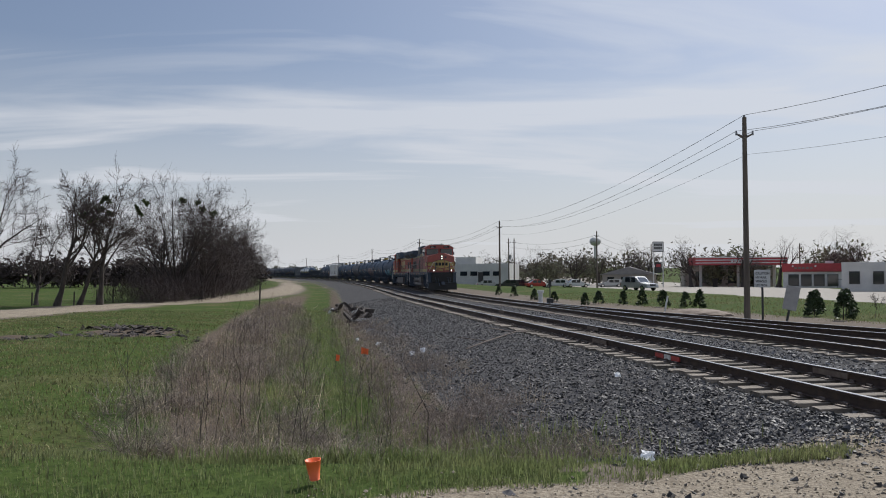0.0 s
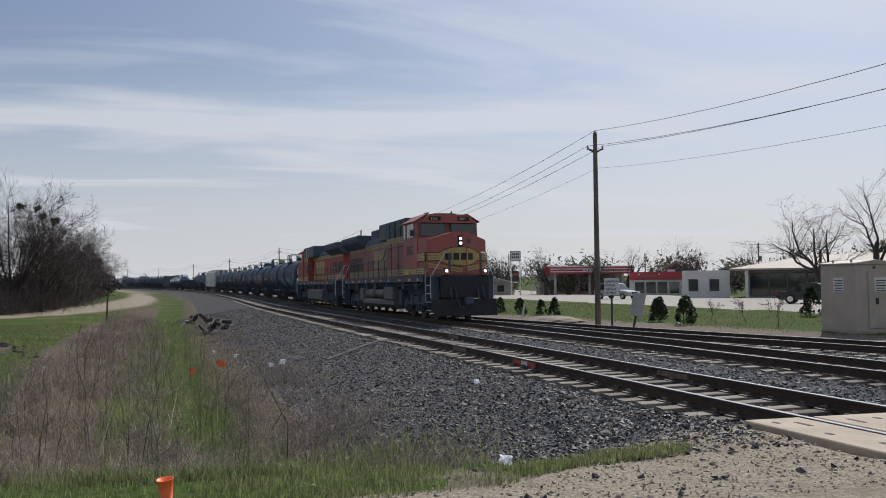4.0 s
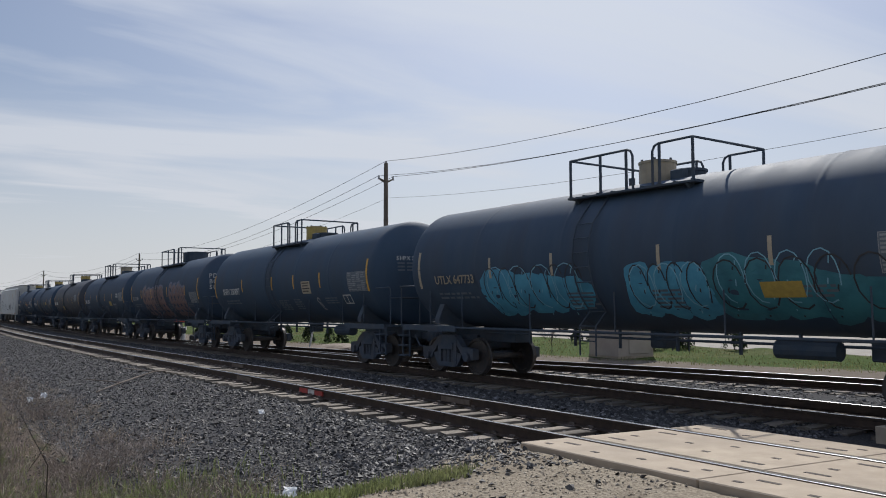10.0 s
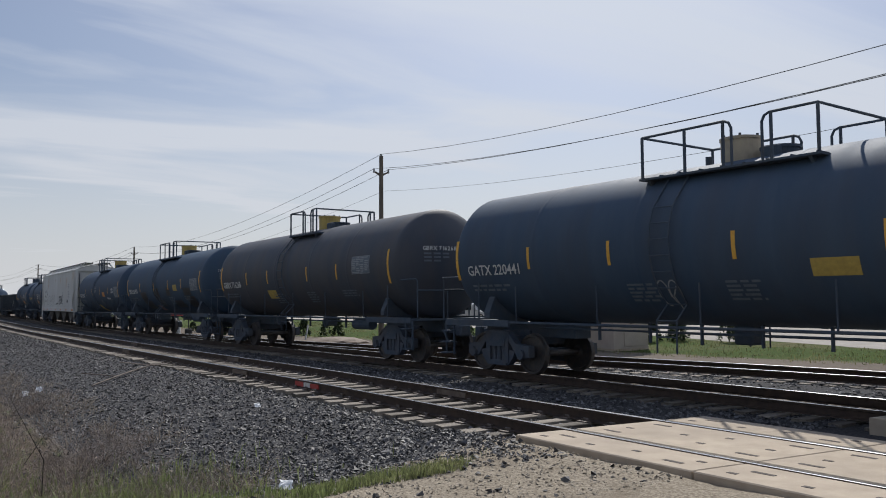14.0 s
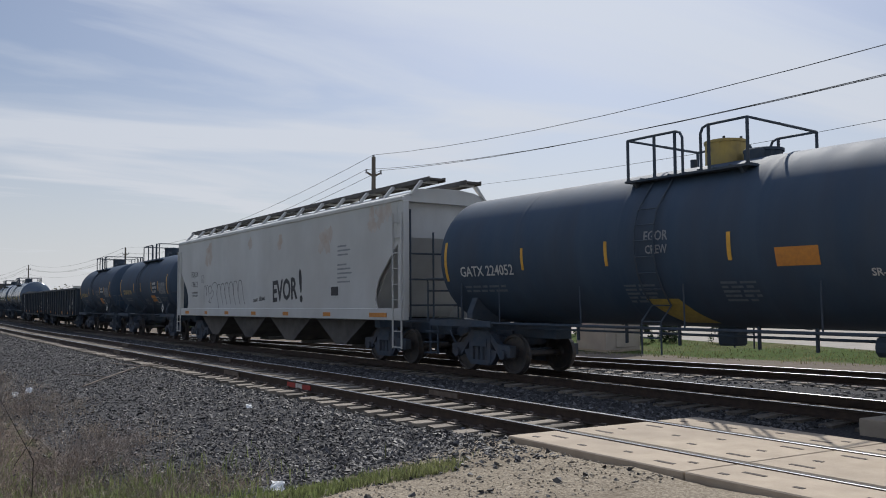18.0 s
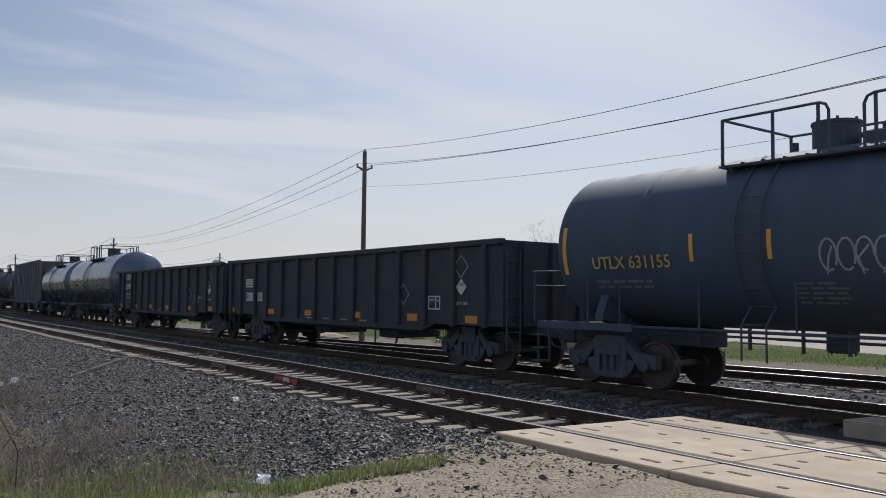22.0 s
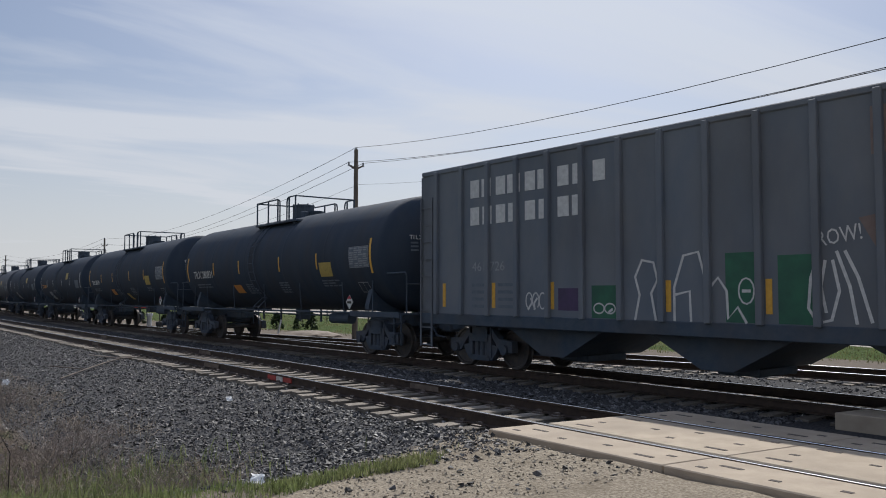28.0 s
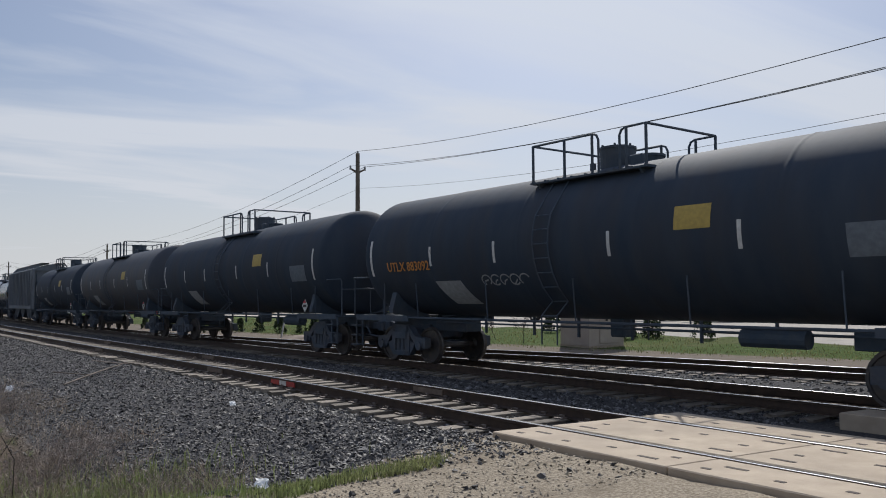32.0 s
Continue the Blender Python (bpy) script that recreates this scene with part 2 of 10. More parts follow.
def ground_material():
    """Soil whose cover follows four painted masks: green grass, dry litter, gravel, road."""
    m = bpy.data.materials.new("ground_soil")
    m.use_nodes = True
    nt = m.node_tree
    N, L = nt.nodes.new, nt.links.new
    p = nt.nodes["Principled BSDF"]
    p.inputs["Roughness"].default_value, p.inputs["Specular IOR Level"].default_value = 0.95, 0.05
    co = N("ShaderNodeTexCoord")

    def noise_of(scale, detail=6):
        n = N("ShaderNodeTexNoise")
        n.inputs["Scale"].default_value, n.inputs["Detail"].default_value, n.inputs["Roughness"].default_value = scale, detail, 0.62
        L(co.outputs["Object"], n.inputs["Vector"])
        return n.outputs["Fac"]

    def blend(a, b, lo, hi, fac):
        r = N("ShaderNodeMapRange")
        r.inputs["From Min"].default_value, r.inputs["From Max"].default_value = lo, hi
        L(fac, r.inputs["Value"])
        x = N("ShaderNodeMix"); x.data_type = "RGBA"
        for v, s in ((a, "A"), (b, "B")):
            if isinstance(v, tuple):
                x.inputs[s].default_value = (*v, 1)
            else:
                L(v, x.inputs[s])
        L(r.outputs[0], x.inputs["Factor"])
        return x.outputs["Result"]

    fine, mid, wide = noise_of(11), noise_of(1.6), noise_of(0.22, 5)
    dirt = blend(blend((0.115, 0.095, 0.076), (0.19, 0.16, 0.13), 0.3, 0.7, fine), (0.14, 0.12, 0.10), 0.4, 0.7, mid)
    green = blend(blend((0.030, 0.052, 0.012), (0.075, 0.105, 0.028), 0.3, 0.7, fine), (0.12, 0.105, 0.055), 0.52, 0.74, wide)
    green = blend(green, (0.022, 0.036, 0.010), 0.50, 0.72, noise_of(3.2))
    dry = blend((0.060, 0.046, 0.036), (0.14, 0.11, 0.085), 0.3, 0.7, fine)
    gravel = blend(blend((0.17, 0.14, 0.105), (0.34, 0.295, 0.23), 0.38, 0.62, noise_of(34)), (0.17, 0.14, 0.105), 0.5, 0.75, mid)
    stone = blend((0.032, 0.032, 0.035), (0.098, 0.095, 0.094), 0.35, 0.65, noise_of(24))
    road = blend((0.30, 0.28, 0.25), (0.38, 0.35, 0.31), 0.3, 0.7, mid)
    va, vb = N("ShaderNodeVertexColor"), N("ShaderNodeVertexColor")
    va.layer_name, vb.layer_name = "cover", "cover_two"
    sa, sb = N("ShaderNodeSeparateColor"), N("ShaderNodeSeparateColor")
    L(va.outputs["Color"], sa.inputs[0]); L(vb.outputs["Color"], sb.inputs[0])

    def ragged(mask):
        """The mask with its edge broken up by noise."""
        a = N("ShaderNodeMath"); a.operation = "MULTIPLY_ADD"
        a.inputs[1].default_value, a.inputs[2].default_value = 0.55, -0.275
        L(mid, a.inputs[0])
        s = N("ShaderNodeMath"); s.operation = "ADD"
        L(mask, s.inputs[0]); L(a.outputs[0], s.inputs[1])
        return s.outputs[0]

    c = blend(dirt, green, 0.40, 0.62, ragged(sa.outputs["Red"]))
    c = blend(c, dry, 0.40, 0.62, ragged(sa.outputs["Green"]))
    c = blend(c, gravel, 0.42, 0.58, ragged(sa.outputs["Blue"]))
    c = blend(c, stone, 0.42, 0.58, ragged(sb.outputs["Red"]))
    c = blend(c, road, 0.45, 0.55, sb.outputs["Green"])
    L(c, p.inputs["Base Color"])
    b = N("ShaderNodeBump")
    b.inputs["Strength"].default_value, b.inputs["Distance"].default_value = 0.9, 0.03
    L(fine, b.inputs["Height"]); L(b.outputs[0], p.inputs["Normal"])
    MATS["ground_soil"] = m


ground_material()

# ---- mesh tools ----


def bm_new():
    return bmesh.new()


def part(name, bm, material, parent=None, label="", smooth=False):
    """Links a bmesh as one mesh object, under a thing or a part where parent is given."""
    me = bpy.data.meshes.new(name)
    bm.to_mesh(me)
    bm.free()
    me.materials.append(MATS[material] if isinstance(material, str) else material)
    if smooth:
        me.shade_smooth()
    ob = new(name, me)
    ob.parent = parent
    if label:
        ob["label"] = label
    return ob


def box(bm, x0, x1, y0, y1, z0, z1, bev=0.0, m=None):
    r = bmesh.ops.create_cube(bm, size=1.0)
    mt = Matrix.Translation(((x0 + x1) / 2, (y0 + y1) / 2, (z0 + z1) / 2)) @ Matrix.Diagonal((x1 - x0, y1 - y0, z1 - z0, 1))
    bmesh.ops.transform(bm, matrix=(m @ mt) if m else mt, verts=r["verts"])
    if bev:
        es = list({e for v in r["verts"] for e in v.link_edges})
        bmesh.ops.bevel(bm, geom=es, offset=bev, segments=1, affect="EDGES")
    return bm


def rod(bm, a, b, r, seg=8, r2=None, caps=True):
    """A round bar from a to b."""
    a, b = Vector(a), Vector(b)
    d = b - a
    m = Matrix.Translation((a + b) / 2) @ d.to_track_quat("Z", "Y").to_matrix().to_4x4()
    bmesh.ops.create_cone(bm, cap_ends=caps, segments=seg, radius1=r, radius2=r if r2 is None else r2, depth=d.length, matrix=m)
    return bm


def bent(bm, pts, r, seg=6):
    """A bent round bar through the points, in one skin."""
    pts = [Vector(p) for p in pts]
    rings, u = [], None
    for k, p in enumerate(pts):
        d = (pts[min(k + 1, len(pts) - 1)] - pts[max(k - 1, 0)]).normalized()
        if u is None:
            u = d.orthogonal().normalized()
        u = (u - d * u.dot(d)).normalized()
        w = d.cross(u)
        rings.append([bm.verts.new(p + (u * math.cos(2 * math.pi * j / seg) + w * math.sin(2 * math.pi * j / seg)) * r) for j in range(seg)])
    for a, b in zip(rings, rings[1:]):
        for j in range(seg):
            bm.faces.new((a[j], a[(j + 1) % seg], b[(j + 1) % seg], b[j]))
    bm.faces.new(rings[0][::-1])
    bm.faces.new(rings[-1])
    return bm


def prism(bm, outline, y0, y1, axis="y"):
    """A flat outline, in x and z, given thickness along y (or in y and z, along x)."""
    def v(a, b, w):
        return bm.verts.new((a, w, b) if axis == "y" else ((w, a, b) if axis == "x" else (a, b, w)))
    f = [v(a, b, y0) for a, b in outline]
    g = [v(a, b, y1) for a, b in outline]
    n = len(outline)
    bm.faces.new(f)
    bm.faces.new(list(reversed(g)))
    for i in range(n):
        bm.faces.new((f[(i + 1) % n], f[i], g[i], g[(i + 1) % n]))
    bmesh.ops.recalc_face_normals(bm, faces=bm.faces)
    return bm


def lathe_x(bm, profile, seg=40, y=0.0, z=0.0):
    """Turns a profile of (x, radius) round the x axis."""
    rings = []
    for x, r in profile:
        if r < 1e-4:
            rings.append([bm.verts.new((x, y, z))])
        else:
            rings.append([bm.verts.new((x, y + r * math.cos(2 * math.pi * k / seg), z + r * math.sin(2 * math.pi * k / seg))) for k in range(seg)])
    for a, b in zip(rings, rings[1:]):
        for k in range(seg):
            q = [a[k % len(a)], a[(k + 1) % len(a)], b[(k + 1) % len(b)], b[k % len(b)]]
            q = list(dict.fromkeys(q))
            if len(q) > 2:
                bm.faces.new(q)
    bmesh.ops.recalc_face_normals(bm, faces=bm.faces)
    return bm


def stuff_mesh(name, verts, faces, material, label, category, smooth=False):
    me = bpy.data.meshes.new(name)
    me.from_pydata(verts, [], faces)
    me.materials.append(MATS[material])
    ob = new(name, me)
    return tagged(ob, label, category, kind="stuff")


def words(name, text, size, material, parent, m, label="", bold=0.0, width=1.0):
    """Raised lettering in the built-in font; it reads along x and stands up along y of the pose m."""
    cu = bpy.data.curves.new(name, "FONT")
    cu.body, cu.size, cu.extrude, cu.offset = text, size, 0.0015, bold
    cu.resolution_u = 2
    tmp = bpy.data.objects.new(name, cu)
    scene.collection.objects.link(tmp)
    bpy.context.view_layer.update()
    me = bpy.data.meshes.new_from_object(tmp.evaluated_get(bpy.context.evaluated_depsgraph_get()))
    bpy.data.objects.remove(tmp)
    bpy.data.curves.remove(cu)
    me.name = name
    me.materials.clear()
    me.materials.append(MATS[material])
    ob = new(name, me)
    ob.parent = parent
    ob.matrix_basis = m @ Matrix.Diagonal((width, 1, 1, 1))
    if label:
        ob["label"] = label
    return ob


# ---- the lines of the tracks ----
SL_Y = [-490, 4.2, 15.8, 31.6, 63, 95, 158, 232, 316, 422, 590, 950]
SL_V = [-0.19, -0.195, -0.19, -0.165, -0.142, -0.140, -0.185, -0.245, -0.30, -0.36, -0.45, -0.60]
Z_B = -0.09                      # the main track lies a hand lower than the near one
_yy = np.arange(-480.0, 940.0, 0.5)
_sl = np.interp(_yy, SL_Y, SL_V)
_xb = np.concatenate([[0], np.cumsum((_sl[1:] + _sl[:-1]) * 0.25)])
_xb += 10.708 - np.interp(15.825, _yy, _xb)


def x_b(y):
    """The train's track: x of its centre line at y."""
    return np.interp(y, _yy, _xb)


def slope(y):
    return np.interp(y, SL_Y, SL_V)


def x_a(y):
    """The nearer track."""
    return x_b(y) - np.interp(y, [-480, 0, 8, 15, 24, 40, 940], [5.65, 5.6, 5.5, 5.33, 5.25, 5.2, 5.2])


def x_c(y):
    """The siding, which joins the train's track at a turnout."""
    return x_b(y) + np.interp(y, [-480, 4, 12, 16, 19, 22, 26, 32, 40, 52, 940], [5.9, 5.9, 5.6, 5.0, 4.2, 3.5, 2.8, 1.9, 0.9, 0.0, 0.0])


def grade(y):
    """The line falls gently away from the level crossing: height of the rails against the crossing."""
    return np.interp(y, [20, 27, 35, 46, 55, 68, 90, 140, 300, 900], [0, -0.035, -0.08, -0.14, -0.21, -0.30, -0.36, -0.42, -0.6, -1.2])


def line_of(fx, y0, y1, step):
    ys = np.arange(y0, y1 + step / 2, step)
    return [(float(fx(y)), float(y)) for y in ys]


def smooth_line(fx, y0, y1, step):
    """Points of a track and the unit vector to its right (towards +x)."""
    pts = np.array(line_of(fx, y0, y1, step))
    k = np.ones(5) / 5
    x = pts[:, 0].copy()
    if len(x) > 10:
        x[2:-2] = np.convolve(x, k, "valid")
    d = np.gradient(np.stack([x, pts[:, 1]], 1), axis=0)
    d /= np.linalg.norm(d, axis=1)[:, None]
    return np.stack([x, pts[:, 1]], 1), np.stack([d[:, 1], -d[:, 0]], 1)

# ---- ground: one sheet from the crossing to the horizon ----


def ramp(v, pts):
    xs, ys = zip(*pts)
    return np.interp(v, xs, ys)


def step01(v, a, b):
    t = np.clip((v - a) / (b - a), 0, 1)
    return t * t * (3 - 2 * t)


def lumps(x, y, s, seed=0.0):
    """Cheap smooth unevenness, about -1 to 1."""
    return (np.sin(x * s + 1.3 + seed) * np.cos(y * s * 0.83 + 0.4 + seed) + 0.6 * np.sin(x * s * 2.1 - y * s * 1.7 + seed * 2)
            + 0.4 * np.cos(x * s * 4.3 + y * s * 3.9 + seed)) / 2


def left_of_a(x, y):
    """Metres to the camera's side of the nearer track's centre line."""
    return (x_a(y) - x) * 0.985


def right_of_b(x, y):
    return (x - x_b(y)) * 0.985


def height(x, y):
    x, y = np.asarray(x, float), np.asarray(y, float)
    d, b = left_of_a(x, y), right_of_b(x, y)
    left = ramp(d, [(-1, -0.24), (1.75, -0.25), (2.4, -0.33), (5.8, -0.84), (7.3, -1.04), (8.6, -1.02), (10.5, -0.68), (13, -0.46), (30, -0.40), (90, -0.3), (400, 0.4)])
    left = left + ramp(d, [(1.6, 0), (4, 0.03), (7, 0.05), (11, 0.07), (40, 0.1)]) * lumps(x, y, 1.1)
    # the bank at the level crossing
    near = 1 - step01(y + 0.10 * (x - 2) - ramp(d, [(1.6, 1.7), (4.2, 0)]), 7.2, 10.4)
    bank = ramp(d, [(-1, -0.24), (1.3, -0.20), (1.6, -0.05), (2.2, -0.05), (4, -0.14), (9, -0.20), (20, -0.30), (90, -0.3)]) + 0.015 * lumps(x, y, 2.3)
    left = left * (1 - near) + bank * near
    off_c = (x_c(y) - x_b(y))
    right = ramp(b - off_c, [(0, -0.24), (1.7, -0.25), (2.8, -0.34), (5.0, -0.38), (9, -0.34), (16, -0.06), (60, 0.08), (400, 0.1)]) + ramp(b - off_c, [(2.5, 0), (5, 0.03), (12, 0.03), (14, 0.0), (40, 0)]) * lumps(x, y, 0.9)
    far = np.hypot(x, y)
    right = right - 0.09 * (1 - step01(b - off_c, 2.5, 6)) - step01(b, 9, 20) * ramp(far, [(0, 0), (45, 0), (180, 1.75), (240, 2.0), (500, 1.2), (1500, -6), (2600, -8)])
    mid = -0.25 - 0.09 * step01(-d, 1.8, 3.2)
    z = np.where(d > -1.6, left, np.where(b > 0, right, mid))
    return z + grade(y) * (1 - step01(b, 5, 15))


def road_in(y):
    """The highway's near and far edge, metres right of the train's track."""
    return 16.5 + np.clip(y - 45, 0, 400) * 0.19


def road_out(y):
    return 36.0 + np.clip(y - 45, 0, 400) * 0.30


def covers(x, y):
    """Grass, dry litter, gravel, stone, pale road: how far each covers the soil."""
    d, b = left_of_a(x, y), right_of_b(x, y)
    off_c = x_c(y) - x_b(y)
    near = 1 - step01(y + 0.10 * (x - 2), 7.6, 9.4)
    gravel = np.where((d > 0) & (d < 30), 1 - step01(y - ramp(x, [(-6, 4.4), (-2, 5.9), (0, 6.9), (1.6, 7.0), (2.6, 7.6), (3.7, 8.3), (5.2, 9.3), (8, 9.6)]), -0.25, 0.25), 0) * 1.0
    gravel = np.maximum(gravel, np.where((x > -1) & (y < 4), 1.0, 0))
    stone = np.where(d > -2.6, (1 - step01(d, 4.9, 6.0)) * (1 - near * step01(d, 1.5, 2.4)), np.where(b < off_c + 3.0, 1.0, 0.0)) * (1 - gravel)
    green = np.where(d > 5.6, 1.0, 0.0)
    dry = step01(d, 5.0, 6.0) * (1 - step01(d, 6.2, 7.2)) * 0.8 + step01(d, 8.4, 9.2) * (1 - step01(d - ramp(y, [(9, 9.6), (14.4, 10.7), (26.7, 11.7), (50, 12.0)]), -0.6, 0.4)) * 0.75
    dry = dry * (1 - near)
    # the dirt lane on the left
    lane = np.exp(-((d - ramp(y, [(20, 33), (35, 27.5), (45, 24.5), (59, 21.5), (70, 16.5), (100, 13.5), (140, 12.5), (600, 12)])) / ramp(y, [(30, 4.4), (60, 3.4), (200, 2.0)])) ** 2)
    worn = 1.1 * np.exp(-(((x + 11.2) / 1.7) ** 2 + ((y - 29.5) / 2.6) ** 2)) + 0.7 * np.exp(-(((x + 15.5) / 2.2) ** 2 + ((y - 27) / 1.6) ** 2)) + 0.6 * lumps(x, y, 1.3, 4.0) * np.exp(-(((x + 13) / 4.0) ** 2 + ((y - 27) / 5.0) ** 2))
    dry = np.maximum(dry, worn * 1.0)
    strip = np.where((b > off_c + 6.0), 1.0, 0.0) * np.where(b < road_in(y), 1.0, 0.0)
    strip = strip * (1 - 0.75 * np.exp(-((b - off_c - 6) / 1.5) ** 2))
    far_green = np.where(b > road_out(y), 0.75, 0.0)
    green = np.where(d > 5.6, 1.0, np.maximum(strip, far_green)) * (1 - gravel)
    gravel = np.maximum(gravel, np.where((b > off_c + 3.0) & (b < off_c + 6.4), 0.2, 0))
    gravel = np.maximum(gravel, lane * 0.95)
    green = green * (1 - np.clip(lane * 1.4, 0, 1))
    dry = dry * (1 - np.clip(lane * 1.4, 0, 1))
    road = np.where((b > road_in(y)) & (b < road_out(y)) & (y > -200) & (y < 420), 1.0, 0.0)
    return green, dry, gravel, stone, road


def axis(fine0, fine1, step, far, grow=1.13):
    a = list(np.arange(fine0, fine1 + step / 2, step))
    s, hi, lo = step, fine1, fine0
    up, dn = [], []
    while hi < far or lo > -far:
        s = min(s * grow, 60)
        hi, lo = hi + s, lo - s
        up.append(hi); dn.append(lo)
    return np.array(dn[::-1] + a + up)


def make_ground():
    gx, gy = axis(-16, 14, 0.26, 2600, 1.09), axis(1.0, 34, 0.26, 2600, 1.09)
    X, Y = np.meshgrid(gx, gy)
    Z = height(X, Y)
    n, mcols = X.shape
    verts = np.stack([X.ravel(), Y.ravel(), Z.ravel()], 1)
    idx = np.arange(n * mcols).reshape(n, mcols)
    faces = np.stack([idx[:-1, :-1].ravel(), idx[:-1, 1:].ravel(), idx[1:, 1:].ravel(), idx[1:, :-1].ravel()], 1)
    me = bpy.data.meshes.new("ground")
    me.from_pydata(verts.tolist(), [], faces.tolist())
    green, dry, gravel, stone, road = covers(X.ravel(), Y.ravel())
    one = np.ones_like(green)
    for name, cols in (("cover", (green, dry, gravel, one)), ("cover_two", (stone, road, 0 * one, one))):
        at = me.color_attributes.new(name, "FLOAT_COLOR", "POINT")
        at.data.foreach_set("color", np.stack(cols, 1).astype(np.float32).ravel())
    me.materials.append(MATS["ground_soil"])
    me.shade_smooth()
    return tagged(new("ground", me), "uneven ground with grass, dry litter, ballast and gravel", "ground", kind="structure")


ground = make_ground()


# ---- rails ----
HEAD, BASE, TALL = 0.037, 0.075, 0.175


def rail(fx, side, y0, y1, parent, z0=0.0, step=2.0):
    """One rail with foot, web and head along a track; side is -1 or 1."""
    p, r = smooth_line(fx, y0, y1, step)
    c = p + r * side * 0.755
    foot = [(-BASE, -TALL), (BASE, -TALL), (BASE, -TALL + 0.012), (0.012, -TALL + 0.03), (0.010, -0.045), (HEAD, -0.036), (HEAD, -0.004),
            (-HEAD, -0.004), (-HEAD, -0.036), (-0.010, -0.045), (-0.012, -TALL + 0.03), (-BASE, -TALL + 0.012)]
    verts, faces, m = [], [], len(foot)
    for (cx, cy), (rx, ry) in zip(c, r):
        for o, z in foot:
            verts.append((cx + rx * o, cy + ry * o, z + z0 + float(grade(cy))))
    for i in range(len(c) - 1):
        for k in range(m):
            faces.append((i * m + k, i * m + (k + 1) % m, (i + 1) * m + (k + 1) % m, (i + 1) * m + k))
    me = bpy.data.meshes.new("rail")
    me.from_pydata(verts, [], faces)
    me.materials.append(MATS["rail_side"])
    ob = new("rail", me)
    ob.parent = parent
    verts, faces = [], []
    for (cx, cy), (rx, ry) in zip(c, r):
        for o, z in ((-0.031, -0.004), (-0.024, 0.0), (0.024, 0.0), (0.031, -0.004)):
            verts.append((cx + rx * o, cy + ry * o, z + z0 + float(grade(cy))))
    for i in range(len(c) - 1):
        for k in range(3):
            faces.append((i * 4 + k, i * 4 + k + 1, (i + 1) * 4 + k + 1, (i + 1) * 4 + k))
    me = bpy.data.meshes.new("running_surface")
    me.from_pydata(verts, [], faces)
    me.materials.append(MATS["rail_head"])
    top = new("running_surface", me)
    top.parent = ob
    top["label"] = "bright worn running surface of the rail head"
    return ob


TRACKS = []
for nm, fx, y0, y1, zt, lab in (("track_near", x_a, -330, 620, 0.0, "near railway track on dark crushed stone, timber ties"),
                            ("track_middle", x_b, -450, 880, Z_B, "main railway track under the passing freight train"),
                            ("track_siding", x_c, -330, 50, Z_B, "siding track that joins the main track at a turnout")):
    tr = tagged(new(nm), lab, "railway track", kind="structure")
    for sd in (-1, 1):
        rail(fx, sd, y0, y1, tr, zt)
    TRACKS.append(tr)

# ---- the train ----
# A car's own space: x forward, y to its left (away from the camera), z up from the rail. The camera sees the -y side.
mat("tank_black", (0.044, 0.071, 0.112), (0.061, 0.088, 0.127), 1.2, 0.66, bump=0.06, bscale=5, spec=0.2, big=(0.059, 0.063, 0.076), bigscale=0.9, bigamt=0.4, rough2=0.74, stretch=(1.6, 1, 0.3))
mat("tank_soot", (0.030, 0.044, 0.066), (0.042, 0.054, 0.074), 1.5, 0.74, bump=0.08, bscale=6, spec=0.16, big=(0.050, 0.048, 0.052), bigscale=0.9, bigamt=0.5, stretch=(1.6, 1, 0.3))
mat("tank_blue", (0.041, 0.072, 0.115), (0.055, 0.084, 0.127), 1.2, 0.64, spec=0.2, big=(0.062, 0.070, 0.084), bigscale=0.9, bigamt=0.4, rough2=0.72, stretch=(1.6, 1, 0.3))
mat("tank_brown", (0.053, 0.062, 0.081), (0.069, 0.074, 0.087), 1.2, 0.62, spec=0.2, big=(0.087, 0.074, 0.069), bigscale=0.9, bigamt=0.5, stretch=(1.6, 1, 0.3))
mat("tank_silver", (0.115, 0.150, 0.195), (0.090, 0.118, 0.155), 1.0, 0.24, 0.6, big=(0.12, 0.135, 0.155), bigscale=0.6, bigamt=0.45, stretch=(0.4, 1, 1))
mat("frame_black", (0.048, 0.070, 0.100), (0.070, 0.088, 0.112), 5, 0.75, bump=0.2, spec=0.25, big=(0.080, 0.074, 0.072), bigscale=1.0, bigamt=0.5)
mat("truck_iron", (0.050, 0.070, 0.100), (0.080, 0.092, 0.112), 6, 0.75, bump=0.4, big=(0.110, 0.090, 0.076), bigscale=1.8, bigamt=0.5, spec=0.25)
mat("wheel_steel", (0.055, 0.055, 0.060), (0.095, 0.080, 0.070), 8, 0.55, 0.4)
mat("yellow_mark", (0.72, 0.40, 0.06), (0.60, 0.32, 0.05), 12, 0.6)
mat("orange_mark", (0.62, 0.26, 0.05), (0.50, 0.20, 0.05), 12, 0.6)
mat("white_mark", (0.62, 0.62, 0.60), (0.48, 0.48, 0.47), 9, 0.6)
mat("pale_mark", (0.30, 0.31, 0.32), (0.22, 0.225, 0.235), 9, 0.7)
mat("dim_mark", (0.135, 0.16, 0.19), (0.10, 0.12, 0.145), 9, 0.7)
mat("placard_yellow", (0.46, 0.33, 0.08), (0.36, 0.26, 0.07), 12, 0.6)
mat("placard_red", (0.50, 0.05, 0.07), (0.40, 0.04, 0.06), 12, 0.6)
mat("spray_blue", (0.07, 0.27, 0.40), (0.10, 0.36, 0.50), 1.5, 0.55, big=(0.04, 0.14, 0.22), bigscale=1.6, bigamt=0.6)
